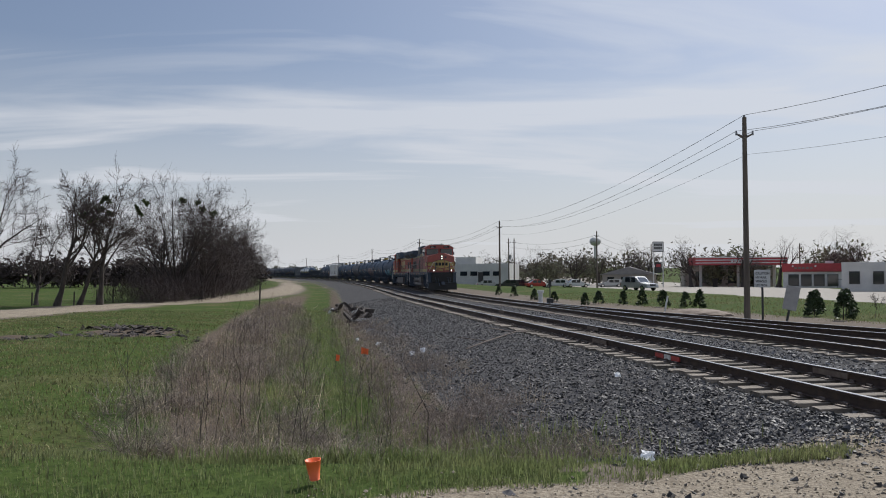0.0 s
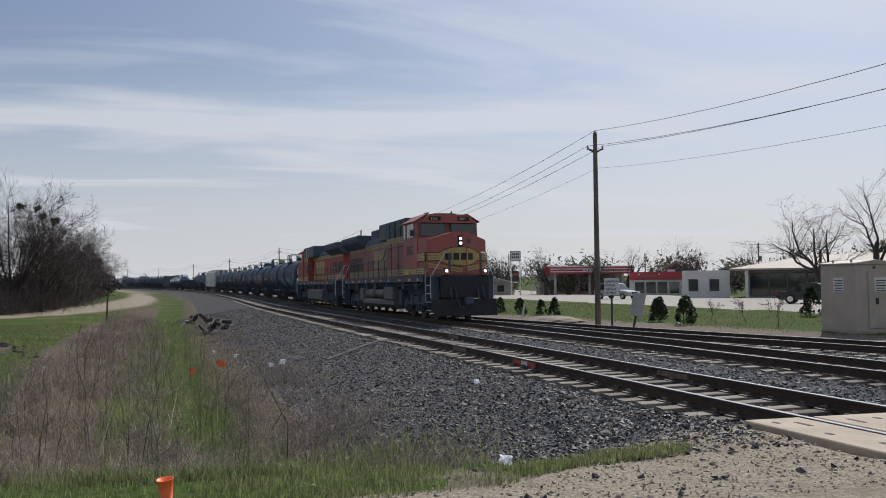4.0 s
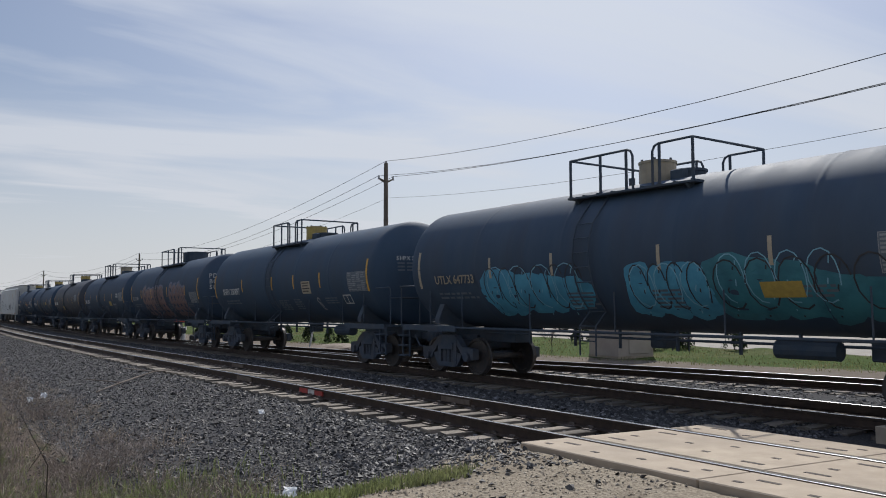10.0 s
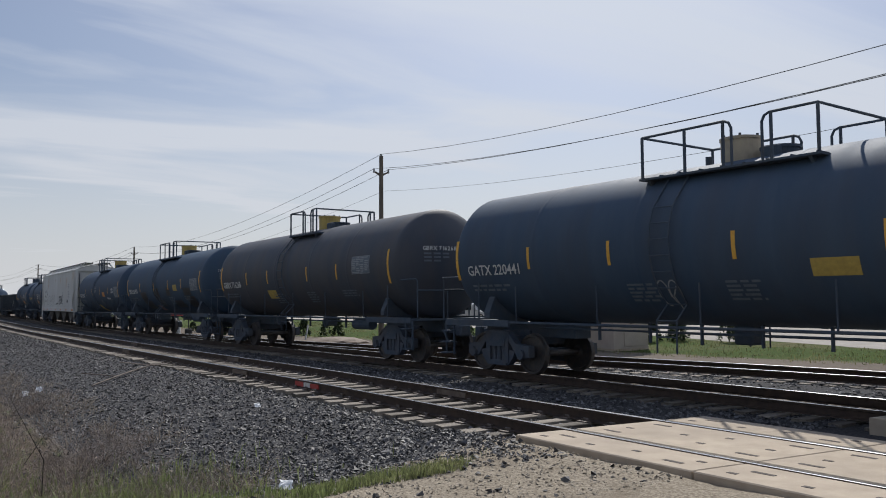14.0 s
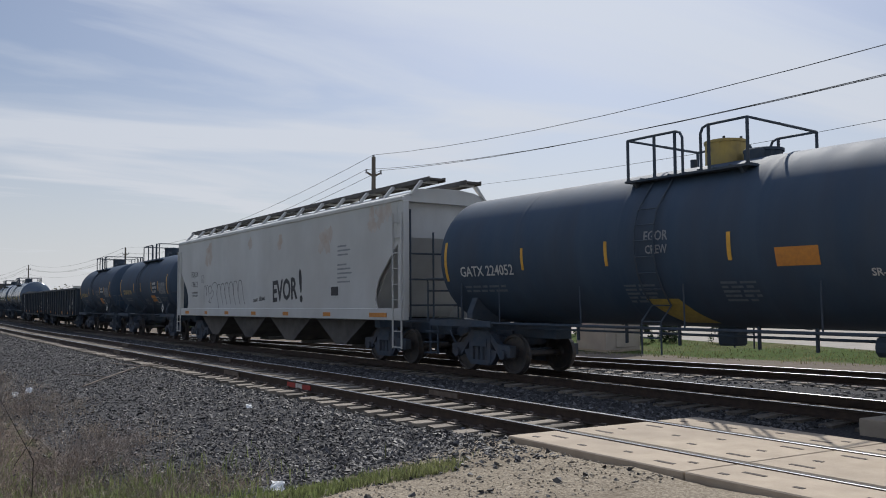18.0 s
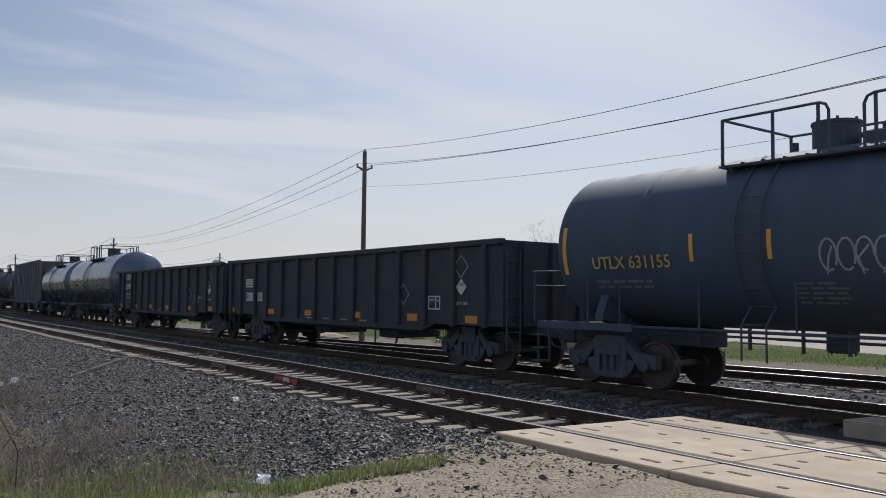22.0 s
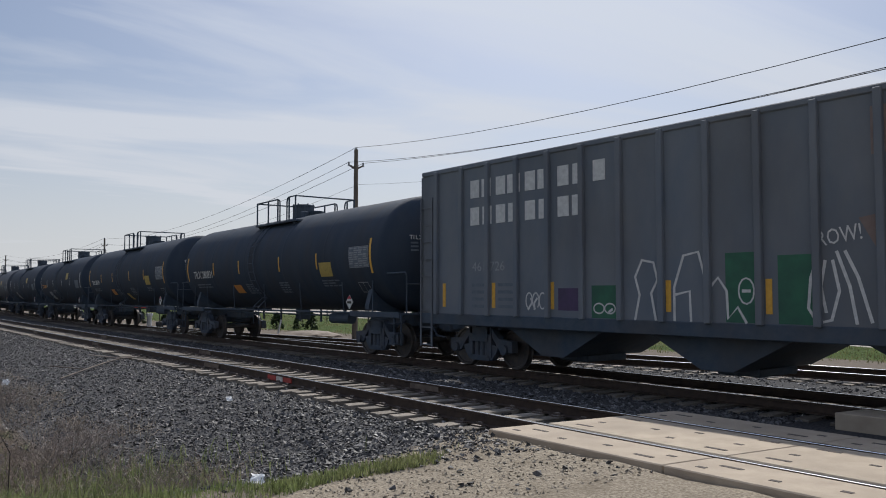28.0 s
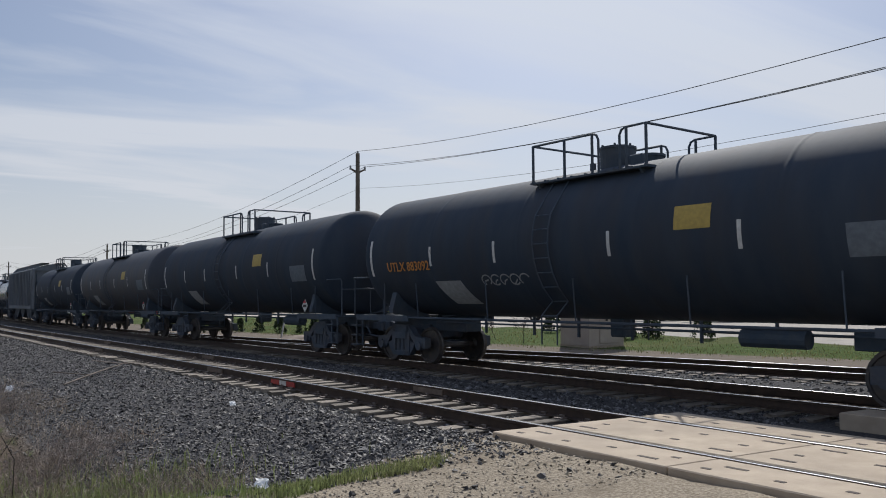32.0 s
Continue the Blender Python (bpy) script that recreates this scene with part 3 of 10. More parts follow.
mat("spray_pale", (0.24, 0.46, 0.56), (0.16, 0.34, 0.44), 3, 0.55)
mat("spray_teal", (0.05, 0.20, 0.24), (0.03, 0.12, 0.16), 1.5, 0.55, big=(0.08, 0.28, 0.34), bigscale=1.6)
mat("spray_orange", (0.24, 0.135, 0.120), (0.18, 0.115, 0.112), 1.5, 0.55, big=(0.12, 0.085, 0.085), bigscale=1.2)
mat("spray_lilac", (0.17, 0.17, 0.23), (0.11, 0.12, 0.17), 2.5, 0.6, big=(0.08, 0.085, 0.11), bigscale=1.5)
mat("spray_green", (0.03, 0.13, 0.075), (0.025, 0.09, 0.06), 2.5, 0.6)
mat("spray_violet", (0.075, 0.045, 0.11), (0.05, 0.036, 0.075), 2.5, 0.6)
mat("spray_black", (0.03, 0.03, 0.035), (0.05, 0.05, 0.055), 4, 0.6)
mat("patch_black", (0.009, 0.009, 0.010), (0.014, 0.014, 0.015), 3, 0.5)
mat("dome_yellow", (0.50, 0.36, 0.10), (0.40, 0.30, 0.11), 5, 0.6, big=(0.22, 0.17, 0.09), bigscale=2)
mat("dome_tan", (0.42, 0.35, 0.25), (0.33, 0.28, 0.21), 5, 0.6)
mat("hopper_grey", (0.60, 0.60, 0.585), (0.53, 0.53, 0.515), 1.6, 0.65, bump=0.06, big=(0.44, 0.415, 0.38), bigscale=0.5, bigamt=0.45, stretch=(0.6, 1, 0.35))
# grime, set darker so its colour also carries the shade on slope sheets
mat("hopper_grime_shade", (0.115, 0.110, 0.106), (0.070, 0.066, 0.063), 2.5, 0.85, bump=0.1, big=(0.16, 0.14, 0.12), bigscale=0.8, bigamt=0.5)
mat("rust_stain", (0.50, 0.41, 0.34), (0.57, 0.53, 0.49), 3.5, 0.8, big=(0.50, 0.46, 0.42), bigscale=1.4, bigamt=0.8)
mat("hopper_dark", (0.136, 0.160, 0.192), (0.176, 0.190, 0.208), 2.2, 0.7, bump=0.1, spec=0.25, big=(0.104, 0.102, 0.104), bigscale=0.8, bigamt=0.5, stretch=(0.6, 1, 0.3))
mat("gondola_black", (0.030, 0.042, 0.058), (0.044, 0.054, 0.066), 2.0, 0.65, bump=0.15, spec=0.25, big=(0.054, 0.052, 0.052), bigscale=0.7, bigamt=0.5)
mat("emblem_faded", (0.17, 0.12, 0.105), (0.22, 0.17, 0.15), 3, 0.7)
mat("loco_red", (0.43, 0.116, 0.084), (0.35, 0.098, 0.076), 1.5, 0.72, spec=0.18, bump=0.05, big=(0.27, 0.086, 0.072), bigscale=0.6, bigamt=0.6, stretch=(0.5, 1, 0.5))
mat("loco_red_dull", (0.375, 0.100, 0.080), (0.288, 0.088, 0.075), 1.5, 0.55, bump=0.05, big=(0.200, 0.075, 0.062), bigscale=0.6, bigamt=0.6, stretch=(0.5, 1, 0.5))
mat("loco_dark", (0.066, 0.090, 0.122), (0.084, 0.102, 0.126), 2, 0.7, spec=0.2, big=(0.080, 0.080, 0.084), bigscale=0.6, bigamt=0.5)
mat("loco_yellow", (0.47, 0.34, 0.11), (0.36, 0.26, 0.095), 3, 0.55, big=(0.30, 0.21, 0.09), bigscale=1.0, bigamt=0.6)
mat("tick_cream", (0.46, 0.38, 0.27), (0.34, 0.29, 0.22), 9, 0.6)
mat("loco_red_soot", (0.330, 0.130, 0.118), (0.250, 0.110, 0.104), 1.5, 0.65, bump=0.05, spec=0.25, big=(0.130, 0.080, 0.076), bigscale=0.7, bigamt=0.7, stretch=(0.5, 1, 0.4))
mat("loco_yellow_dull", (0.360, 0.282, 0.132), (0.264, 0.210, 0.108), 3, 0.6, big=(0.168, 0.132, 0.090), bigscale=1.0, bigamt=0.7)
mat("loco_grey", (0.120, 0.110, 0.106), (0.162, 0.146, 0.138), 3, 0.7, big=(0.108, 0.090, 0.078), bigscale=1.0)
mat("handrail", (0.10, 0.10, 0.10), (0.07, 0.07, 0.07), 6, 0.5, 0.3)
mat("rail_white", (0.55, 0.55, 0.54), (0.42, 0.42, 0.41), 6, 0.5)
mat("lamp_glow", (1.0, 0.93, 0.78), (1.0, 0.93, 0.78), 3, 0.4, emit=2.2)
glass("cab_glass", (0.012, 0.016, 0.020))

SHARED = {}


def shared(key, make, material, smooth=False):
    """A mesh built once and used by many parts."""
    if key not in SHARED:
        bm = bm_new()
        make(bm)
        me = bpy.data.meshes.new(key)
        bm.to_mesh(me)
        bm.free()
        me.materials.append(MATS[material])
        if smooth:
            me.shade_smooth()
        SHARED[key] = me
    return SHARED[key]


def put(name, mesh, parent, x=0.0, y=0.0, z=0.0, rz=0.0, label=""):
    o = new(name, mesh)
    o.parent = parent
    o.matrix_basis = pose(x, y, z, 0, 0, rz)
    if label:
        o["label"] = label
    return o


def wheelset_mesh(r):
    def make(bm):
        for s in (-1, 1):
            prof = [(0.0, 0.10), (0.02, 0.16), (0.02, r - 0.07), (-0.005, r - 0.055), (-0.005, r + 0.0), (0.075, r + 0.004), (0.10, r + 0.028), (0.13, r + 0.026),
                    (0.135, r - 0.05), (0.10, r - 0.075), (0.10, 0.16), (0.15, 0.10), (0.15, 0.0)]
            ring = bm_new()
            lathe_x(ring, [(-0.02, 0.0), (-0.02, 0.10)] + prof, 22)
            me = bpy.data.meshes.new("tmp")
            bmesh.ops.transform(ring, matrix=Matrix.Rotation(radians(90 if s < 0 else -90), 4, "Z") @ Matrix.Translation((-0.0, 0, 0)), verts=ring.verts)
            bmesh.ops.translate(ring, vec=(0, s * 0.80 if s > 0 else -0.80, r), verts=ring.verts)
            ring.to_mesh(me)
            bm.from_mesh(me)
            ring.free()
            bpy.data.meshes.remove(me)
        rod(bm, (0, -0.98, r), (0, 0.98, r), 0.075, 10)
    return shared("wheelset_%.2f" % r, make, "wheel_steel")


def side_frame_mesh(base, r, axles=2):
    """A cast side frame: arched top, sagging bottom, openings between."""
    def make(bm):
        h = base / 2
        if axles == 2:
            for s in (-1, 1):
                prism(bm, [(s * (h + 0.24), r - 0.06), (s * (h + 0.24), r + 0.20), (s * (h - 0.22), r + 0.24), (s * 0.36, 0.98), (s * 0.36, 0.80), (s * (h - 0.25), r + 0.05), (s * (h - 0.17), r - 0.06)], -0.09, 0.09)
                prism(bm, [(s * (h - 0.25), r + 0.06), (s * (h - 0.33), r - 0.10), (s * 0.40, 0.20), (s * 0.30, 0.20), (s * 0.30, 0.36), (s * (h - 0.46), r + 0.10)], -0.08, 0.08)
                rod(bm, (s * h, -0.16, r), (s * h, 0.02, r), 0.115, 10)
                box(bm, s * 0.34 - 0.07, s * 0.34 + 0.07, -0.10, 0.10, 0.24, 0.96)
            box(bm, -0.36, 0.36, -0.10, 0.10, 0.80, 0.99)
            box(bm, -0.34, 0.34, -0.10, 0.10, 0.18, 0.30)
            for x in (-0.18, 0.0, 0.18):
                rod(bm, (x, 0.0, 0.30), (x, 0.0, 0.62), 0.075, 8)
            box(bm, -0.28, 0.28, -0.12, 0.12, 0.62, 0.80)
        else:
            prism(bm, [(-h - 0.45, 0.62), (-h - 0.45, 0.86), (-h + 0.35, 0.98), (-0.9, 1.06), (0.9, 1.06), (h - 0.35, 0.98), (h + 0.45, 0.86), (h + 0.45, 0.62),
                       (h + 0.28, 0.50), (h - 0.32, 0.66), (1.05, 0.56), (0.35, 0.70), (-0.35, 0.70), (-1.05, 0.56), (-h + 0.32, 0.66), (-h - 0.28, 0.50)], -0.10, 0.10)
            for x in (-h, 0.0, h):
                rod(bm, (x, -0.18, r), (x, 0.02, r), 0.15, 12)
                box(bm, x - 0.20, x + 0.20, -0.13, 0.08, r - 0.22, r + 0.20, 0.03)
            for x in (-h * 0.5, h * 0.5):
                box(bm, x - 0.24, x + 0.24, -0.15, 0.05, 0.62, 1.12, 0.03)
                rod(bm, (x - 0.5, -0.15, 0.80), (x - 0.5, -0.15, 1.16), 0.05, 8)
                box(bm, x - 0.36, x - 0.30, -0.12, 0.0, 0.30, 0.66)
    return shared("side_frame_%d_%.2f" % (axles, base), make, "truck_iron")


def truck(root, x, base=1.75, r=0.457, axles=2):
    def bol(bm):
        if axles == 2:
            box(bm, -0.22, 0.22, -1.0, 1.0, 0.60, 0.86, 0.03)
            box(bm, -0.30, 0.30, -0.35, 0.35, 0.86, 0.98)
            for s in (-1, 1):
                box(bm, s * 0.55 - 0.06, s * 0.55 + 0.06, -0.8, 0.8, 0.40, 0.56)
        else:
            box(bm, -0.5, 0.5, -0.95, 0.95, 0.62, 1.15, 0.04)
            for s in (-1, 1):
                box(bm, s * 1.4 - 0.35, s * 1.4 + 0.35, -0.6, 0.6, 0.35, 0.95, 0.06)
    t = put("truck", shared("bolster_%d" % axles, bol, "truck_iron"), root, x)
    for s in (-1, 1):
        put("side_frame", side_frame_mesh(base, r, axles), t, 0, s * 1.02, 0, 180 if s > 0 else 0)
    for ax in ((-base / 2, base / 2) if axles == 2 else (-base / 2, 0.0, base / 2)):
        put("wheelset", wheelset_mesh(r), t, ax)
    return t


def coupler_mesh():
    def make(bm):
        box(bm, 0.0, 0.75, -0.10, 0.10, 0.78, 0.98, 0.02)
        box(bm, 0.62, 0.92, -0.17, 0.17, 0.72, 1.04, 0.04)
        bent(bm, [(0.3, -0.35, 0.9), (0.6, -0.38, 0.62), (0.9, -0.30, 0.58)], 0.025)
    return shared("coupler", make, "truck_iron")


def arc_patch(bm, r, zc, x0, x1, z0, z1, lift=0.006, n=6, skew=0.0):
    """A thin curved plate on a tank's near side between two heights."""
    a0, a1 = math.asin(max(-1, min(1, (z0 - zc) / r))), math.asin(max(-1, min(1, (z1 - zc) / r)))
    R = r + lift
    rows = []
    for k in range(n + 1):
        a = a0 + (a1 - a0) * k / n
        dx = skew * k / n
        rows.append([bm.verts.new((x + dx, -R * math.cos(a), zc + R * math.sin(a))) for x in (x0, x1)])
    for p, q in zip(rows, rows[1:]):
        bm.faces.new((p[0], p[1], q[1], q[0]))


def blob_patch(bm, r, zc, cx, cz, rx, rz, seed, lift=0.004, n=22):
    """A rounded sprayed shape on a tank's near side."""
    rnd = random.Random(seed)
    ph = [rnd.uniform(0, 6.3) for _ in range(3)]
    def at(x, z):
        a = math.asin(max(-1, min(1, (z - zc) / r)))
        return (x, -(r + lift) * math.cos(a), zc + (r + lift) * math.sin(a))
    rings = []
    for f in (0.45, 0.8, 1.0):
        ring = []
        for k in range(n):
            t = 2 * math.pi * k / n
            w = f * (1 + 0.10 * math.sin(3 * t + ph[0]) + 0.08 * math.sin(5 * t + ph[1]))
            ex = math.copysign(abs(math.cos(t)) ** 0.7, math.cos(t))
            ez = math.copysign(abs(math.sin(t)) ** 0.7, math.sin(t))
            ring.append(bm.verts.new(at(cx + rx * w * ex, cz + rz * w * ez)))
        rings.append(ring)
    c = bm.verts.new(at(cx, cz))
    for k in range(n):
        bm.faces.new((c, rings[0][k], rings[0][(k + 1) % n]))
        for a, b in zip(rings, rings[1:]):
            bm.faces.new((a[k], b[k], b[(k + 1) % n], a[(k + 1) % n]))


def stroke(bm, pts, w, place):
    """A flat brush line through points; place() lays it on a surface."""
    pts = [Vector(p) for p in pts]
    prev = None
    for i, p in enumerate(pts):
        d = (pts[min(i + 1, len(pts) - 1)] - pts[max(i - 1, 0)]).normalized()
        nrm = Vector((-d.y, d.x)) * w / 2
        cur = [bm.verts.new(place(*(p + nrm))), bm.verts.new(place(*(p - nrm)))]
        if prev:
            bm.faces.new((prev[0], cur[0], cur[1], prev[1]))
        prev = cur


def arcs(cx, cz, rx, rz, a0, a1, n=8):
    return [(cx + rx * math.cos(radians(a0 + (a1 - a0) * k / n)), cz + rz * math.sin(radians(a0 + (a1 - a0) * k / n))) for k in range(n + 1)]


def bars(bm, r, zc, x0, x1, z, rows, h=0.05, gap=0.045, seed=1):
    """Lines of small stencilled writing that cannot be read."""
    rnd = random.Random(seed)
    for k in range(rows):
        z1 = z - k * (h + gap)
        x = x0
        end = x0 + (x1 - x0) * rnd.uniform(0.72, 1.0)
        while x < end - 0.05:
            w = min(rnd.uniform(0.12, 0.42), end - x)
            arc_patch(bm, r, zc, x, x + w, z1 - h, z1, 0.006, 1)
            x += w + 0.06


def side_text(text, size, material, root, x, z, r, zc, name="lettering", width=1.0, bold=0.004):
    """Lettering on a tank's near side; x is where it begins."""
    a = math.asin((z + size * 0.35 - zc) / r)
    y = -(r + 0.012) * math.cos(a)
    return words(name, text, size, material, root, pose(x, y, z, 90 - math.degrees(a), 0, 0), bold=bold, width=width)


def head_text(text, size, material, root, r, zc, th, y, z, name="graffiti", bold=0.002):
    """Letters on the dished head at the car's leading end, one by one, so that they follow its curve."""
    d = 0.62
    cap = (r * r + d * d) / (2 * d)
    for ch in text:
        if ch != " ":
            q = min(math.hypot(y + size * 0.3, z + size * 0.35 - zc), r * 0.98)
            x = th - cap + math.sqrt(cap * cap - q * q) + 0.014
            words(name, ch, size, material, root, pose(x, y, z, 90, 0, 90 + math.degrees(math.asin(max(-1, min(1, (y + size * 0.3) / cap))))), bold=bold)
        y += size * (0.40 if ch in "I1 " else 0.64) * math.cos(math.asin(max(-1, min(1, (y + size * 0.3) / cap))))


def tank_car(label, length, body="tank_black", r=1.56, zc=2.76, dome="dome_yellow", ticks="yellow_mark", mark="", mark_mat="white_mark", mark_size=0.34,
             over=1.22, seed=1, boards=True, rails=(-1.5, 0.4, 0.95, 1.6), manway=(0.75, 0.33, 0.10), tx=(-4.3, -1.9, 1.0, 3.5), ends=(-7.0, 6.7), board=(5.34, 6.46, 2.3, 2.84),
             mark_x=-6.3, group="tank cars of the train"):
    rnd = random.Random(seed)
    root = tagged(new("tank_car"), label, "tank car", group)
    h = length / 2
    # dished heads that meet the barrel in a tight knuckle
    d = 0.62
    th = h + 0.76
    cap = (r * r + d * d) / (2 * d)
    root["head"] = th
    bm = bm_new()
    prof = [(-th, 0.0)] + [(-th + cap - math.sqrt(cap * cap - (r * f) ** 2), r * f) for f in (0.2, 0.4, 0.6, 0.78, 0.9, 0.97)] + [(-th + d + 0.05, r), (-th + d + 0.16, r)]
    seams = sorted([-h * 0.62, -h * 0.2, h * 0.22, h * 0.6])
    for s in seams:
        prof += [(s - 0.10, r), (s - 0.03, r), (s, r + 0.008), (s + 0.03, r), (s + 0.10, r)]
    prof += [(-x, q) for x, q in reversed(prof[:9])]
    lathe_x(bm, prof, 48, 0, zc)
    tank = part("tank", bm, body, root, smooth=True)
    # stub sills, bolsters and end platforms
    bx = h - 0.85
    for s in (-1, 1):
        bm = bm_new()
        box(bm, min(s * (h - 2.6), s * (h + over - 0.62)), max(s * (h - 2.6), s * (h + over - 0.62)), -0.26, 0.26, 0.82, 1.16, 0.02)
        for yy in (-1, 1):
            prism(bm, [(yy * 0.2, 1.14), (yy * 1.42, 1.30), (yy * 1.42, 1.42), (yy * (r * 0.80), zc - r * 0.62), (yy * 0.3, 1.42)], s * bx - 0.10, s * bx + 0.10, "x")
        part("stub_sill", bm, "frame_black", root)
        bm = bm_new()
        a, b = sorted((s * (h - 0.15), s * (h + over - 0.5)))
        box(bm, a, b, -1.45, 1.45, 1.16, 1.21)
        for yy in (-1, 1):
            box(bm, min(s * (h - 1.7), s * (h + over - 0.5)), max(s * (h - 1.7), s * (h + over - 0.5)), yy * 1.45 - 0.03, yy * 1.45 + 0.03, 1.10, 1.25)
            for k in range(3):
                box(bm, s * (h + over - 0.62) - 0.16, s * (h + over - 0.62) + 0.16, yy * 1.40 - 0.22, yy * 1.40 + 0.03, 0.40 + 0.27 * k, 0.43 + 0.27 * k)
            for e in (-0.16, 0.16):
                box(bm, s * (h + over - 0.62) + e - 0.02, s * (h + over - 0.62) + e + 0.02, yy * 1.43 - 0.02, yy * 1.43 + 0.02, 0.38, 1.2)
        part("end_platform", bm, "frame_black", root)
        e0, e1 = s * (h - 0.55), s * (h + over - 0.28)
        for yy in (-1, 1):
            bm = bm_new()
            bent(bm, [(e0, yy * 1.42, 1.2), (e0, yy * 1.42, 2.18), (s * (h - 0.38), yy * 1.42, 2.28), (e1, yy * 1.42, 2.28), (e1, yy * 1.38, 2.2), (e1, yy * 1.38, 1.2)], 0.022)
            part("end_handrail", bm, "frame_black", root)
        bm = bm_new()
        bent(bm, [(e1, -1.40, 1.98), (e1, 1.40, 1.98)], 0.022)
        part("end_handrail", bm, "frame_black", root)
        bm = bm_new()
        bent(bm, [(e1, -0.4, 1.2), (e1, -0.4, 1.98)], 0.020)
        part("end_handrail", bm, "frame_black", root)
        put("coupler", coupler_mesh(), root, s * (h + over - 0.9), 0, 0, 0 if s > 0 else 180)
        truck(root, s * bx)
    # long side rails and pipes under the tank
    for yy in (-1, 1):
        bm = bm_new()
        rod(bm, (-h + 1.2, yy * 1.44, 1.20), (h - 1.2, yy * 1.44, 1.20), 0.028, 6)
        for k in range(5):
            x = -h * 0.72 + k * h * 0.36
            rod(bm, (x, yy * 1.43, 1.2), (x, yy * r * 0.93, zc - r * 0.48), 0.016, 6)
        part("side_rail", bm, "frame_black", root)
    bm = bm_new()
    rod(bm, (-h + 1.6, -0.45, 1.06), (h - 1.6, -0.45, 1.06), 0.022, 6)
    rod(bm, (-h * 0.3, 0.5, 1.0), (h * 0.7, 0.5, 1.0), 0.02, 6)
    rod(bm, (h * 0.42, -0.55, 0.98), (h * 0.58, -0.55, 0.98), 0.16, 12)
    for k in range(6):
        x = -h * 0.5 + k * h * 0.2 + rnd.uniform(-0.2, 0.2)
        box(bm, x - 0.02, x + 0.02, -0.5, -0.44, 0.84, 1.25)
    box(bm, -0.2, 0.2, -0.2, 0.2, 0.86, 1.3, 0.04)
    part("brake_gear", bm, "frame_black", root)
    # manway platform
    top = zc + r
    for nm, x0, x1 in (("running_board", rails[0] - 0.05, rails[3] + 0.05),):
        bm = bm_new()
        for yy in (-1, 1):
            box(bm, x0, x1, yy * 0.95 - 0.22, yy * 0.95 + 0.22, top - 0.30, top - 0.26)
            for k in range(9):
                xk = x0 + 0.06 + k * (x1 - x0 - 0.12) / 8
                box(bm, xk - 0.012, xk + 0.012, yy * 0.95 - 0.22, yy * 0.95 + 0.22, top - 0.26, top - 0.235)
            for xk in (x0 + 0.2, x1 - 0.2):
                prism(bm, [(yy * 0.55, top - 0.32), (yy * 1.14, top - 0.28), (yy * 1.14, top - 0.31), (yy * 0.95, top - 0.50)], xk - 0.03, xk + 0.03, "x")
        part(nm, bm, "frame_black", root)
    # guard rails: one round each end of the platform, ending in a rounded hoop at the ladder gap
    for gap, end in ((rails[1], rails[0]), (rails[2], rails[3])):
        s = 1 if end > gap else -1
        hi = top + 0.55
        ways = [[(gap, yy * 1.12, top - 0.28), (gap, yy * 1.12, hi - 0.14), (gap + s * 0.05, yy * 1.12, hi - 0.04), (gap + s * 0.15, yy * 1.12, hi), (end, yy * 1.12, hi), (end, 0, hi)] for yy in (-1, 1)]
        for yy in (-1, 1):
            ways.append([(end, yy * 1.12, top - 0.28), (end, yy * 1.12, hi)])
            ways.append([(gap + s * 0.17, yy * 1.12, top - 0.28), (gap + s * 0.17, yy * 1.12, hi)])
            if abs(end - gap) > 1.2:
                ways.append([((gap + end) / 2, yy * 1.12, top - 0.28), ((gap + end) / 2, yy * 1.12, hi)])
        for k, w in enumerate(ways):
            bm = bm_new()
            bent(bm, w, 0.026 if k < 2 else 0.03)
            part("platform_railing" if k < 2 else "railing_post", bm, "frame_black", root)
    bm = bm_new()
    rod(bm, (-0.05, 0, top - 0.12), (-0.05, 0, top + 0.38), 0.38, 22)
    rod(bm, (-0.05, 0, top + 0.38), (-0.05, 0, top + 0.43), 0.40, 22)
    dm = part("dome", bm, dome, root, "")
    bm = bm_new()
    rod(bm, (-0.05, 0, top + 0.43), (-0.05, 0, top + 0.46), 0.26, 14)
    for k in range(6):
        a = k * math.pi / 3
        rod(bm, (-0.05 + 0.34 * math.cos(a), 0.34 * math.sin(a), top + 0.41), (-0.05 + 0.34 * math.cos(a), 0.34 * math.sin(a), top + 0.48), 0.025, 6)
    part("lid", bm, "frame_black", dm)
    bm = bm_new()
    rod(bm, (-0.85, 0.1, top - 0.05), (-0.85, 0.1, top + 0.20), 0.07, 8)
    part("valve", bm, "frame_black", root)
    bm = bm_new()
    mx, mr, mh = manway
    rod(bm, (mx, 0.0, top - 0.2), (mx, 0.0, top + mh), mr, 20)
    rod(bm, (mx, 0.0, top + mh), (mx, 0.0, top + mh + 0.05), mr + 0.03, 20)
    mw = part("manway", bm, "frame_black", root)
    bm = bm_new()
    box(bm, mx - 0.13, mx + 0.2, -mr - 0.12, -mr + 0.06, top - 0.1, top + mh + 0.03, 0.02)
    part("hinge", bm, "frame_black", mw)
    # side ladder
    for yy in (-1, 1):
        bm = bm_new()
        zs = [0.72 + 0.30 * k for k in range(10)]
        def side(z):
            return yy * (r * math.sqrt(max(0.0, 1 - ((z - zc) / r) ** 2)) + 0.09)
        for x in (-0.95, -0.50):
            bent(bm, [(x, yy * 1.46 if z < 1.6 else side(z), z) for z in zs + [top - 0.30]], 0.018, 5)
        for z in zs[1:]:
            y = yy * 1.46 if z < 1.6 else side(z)
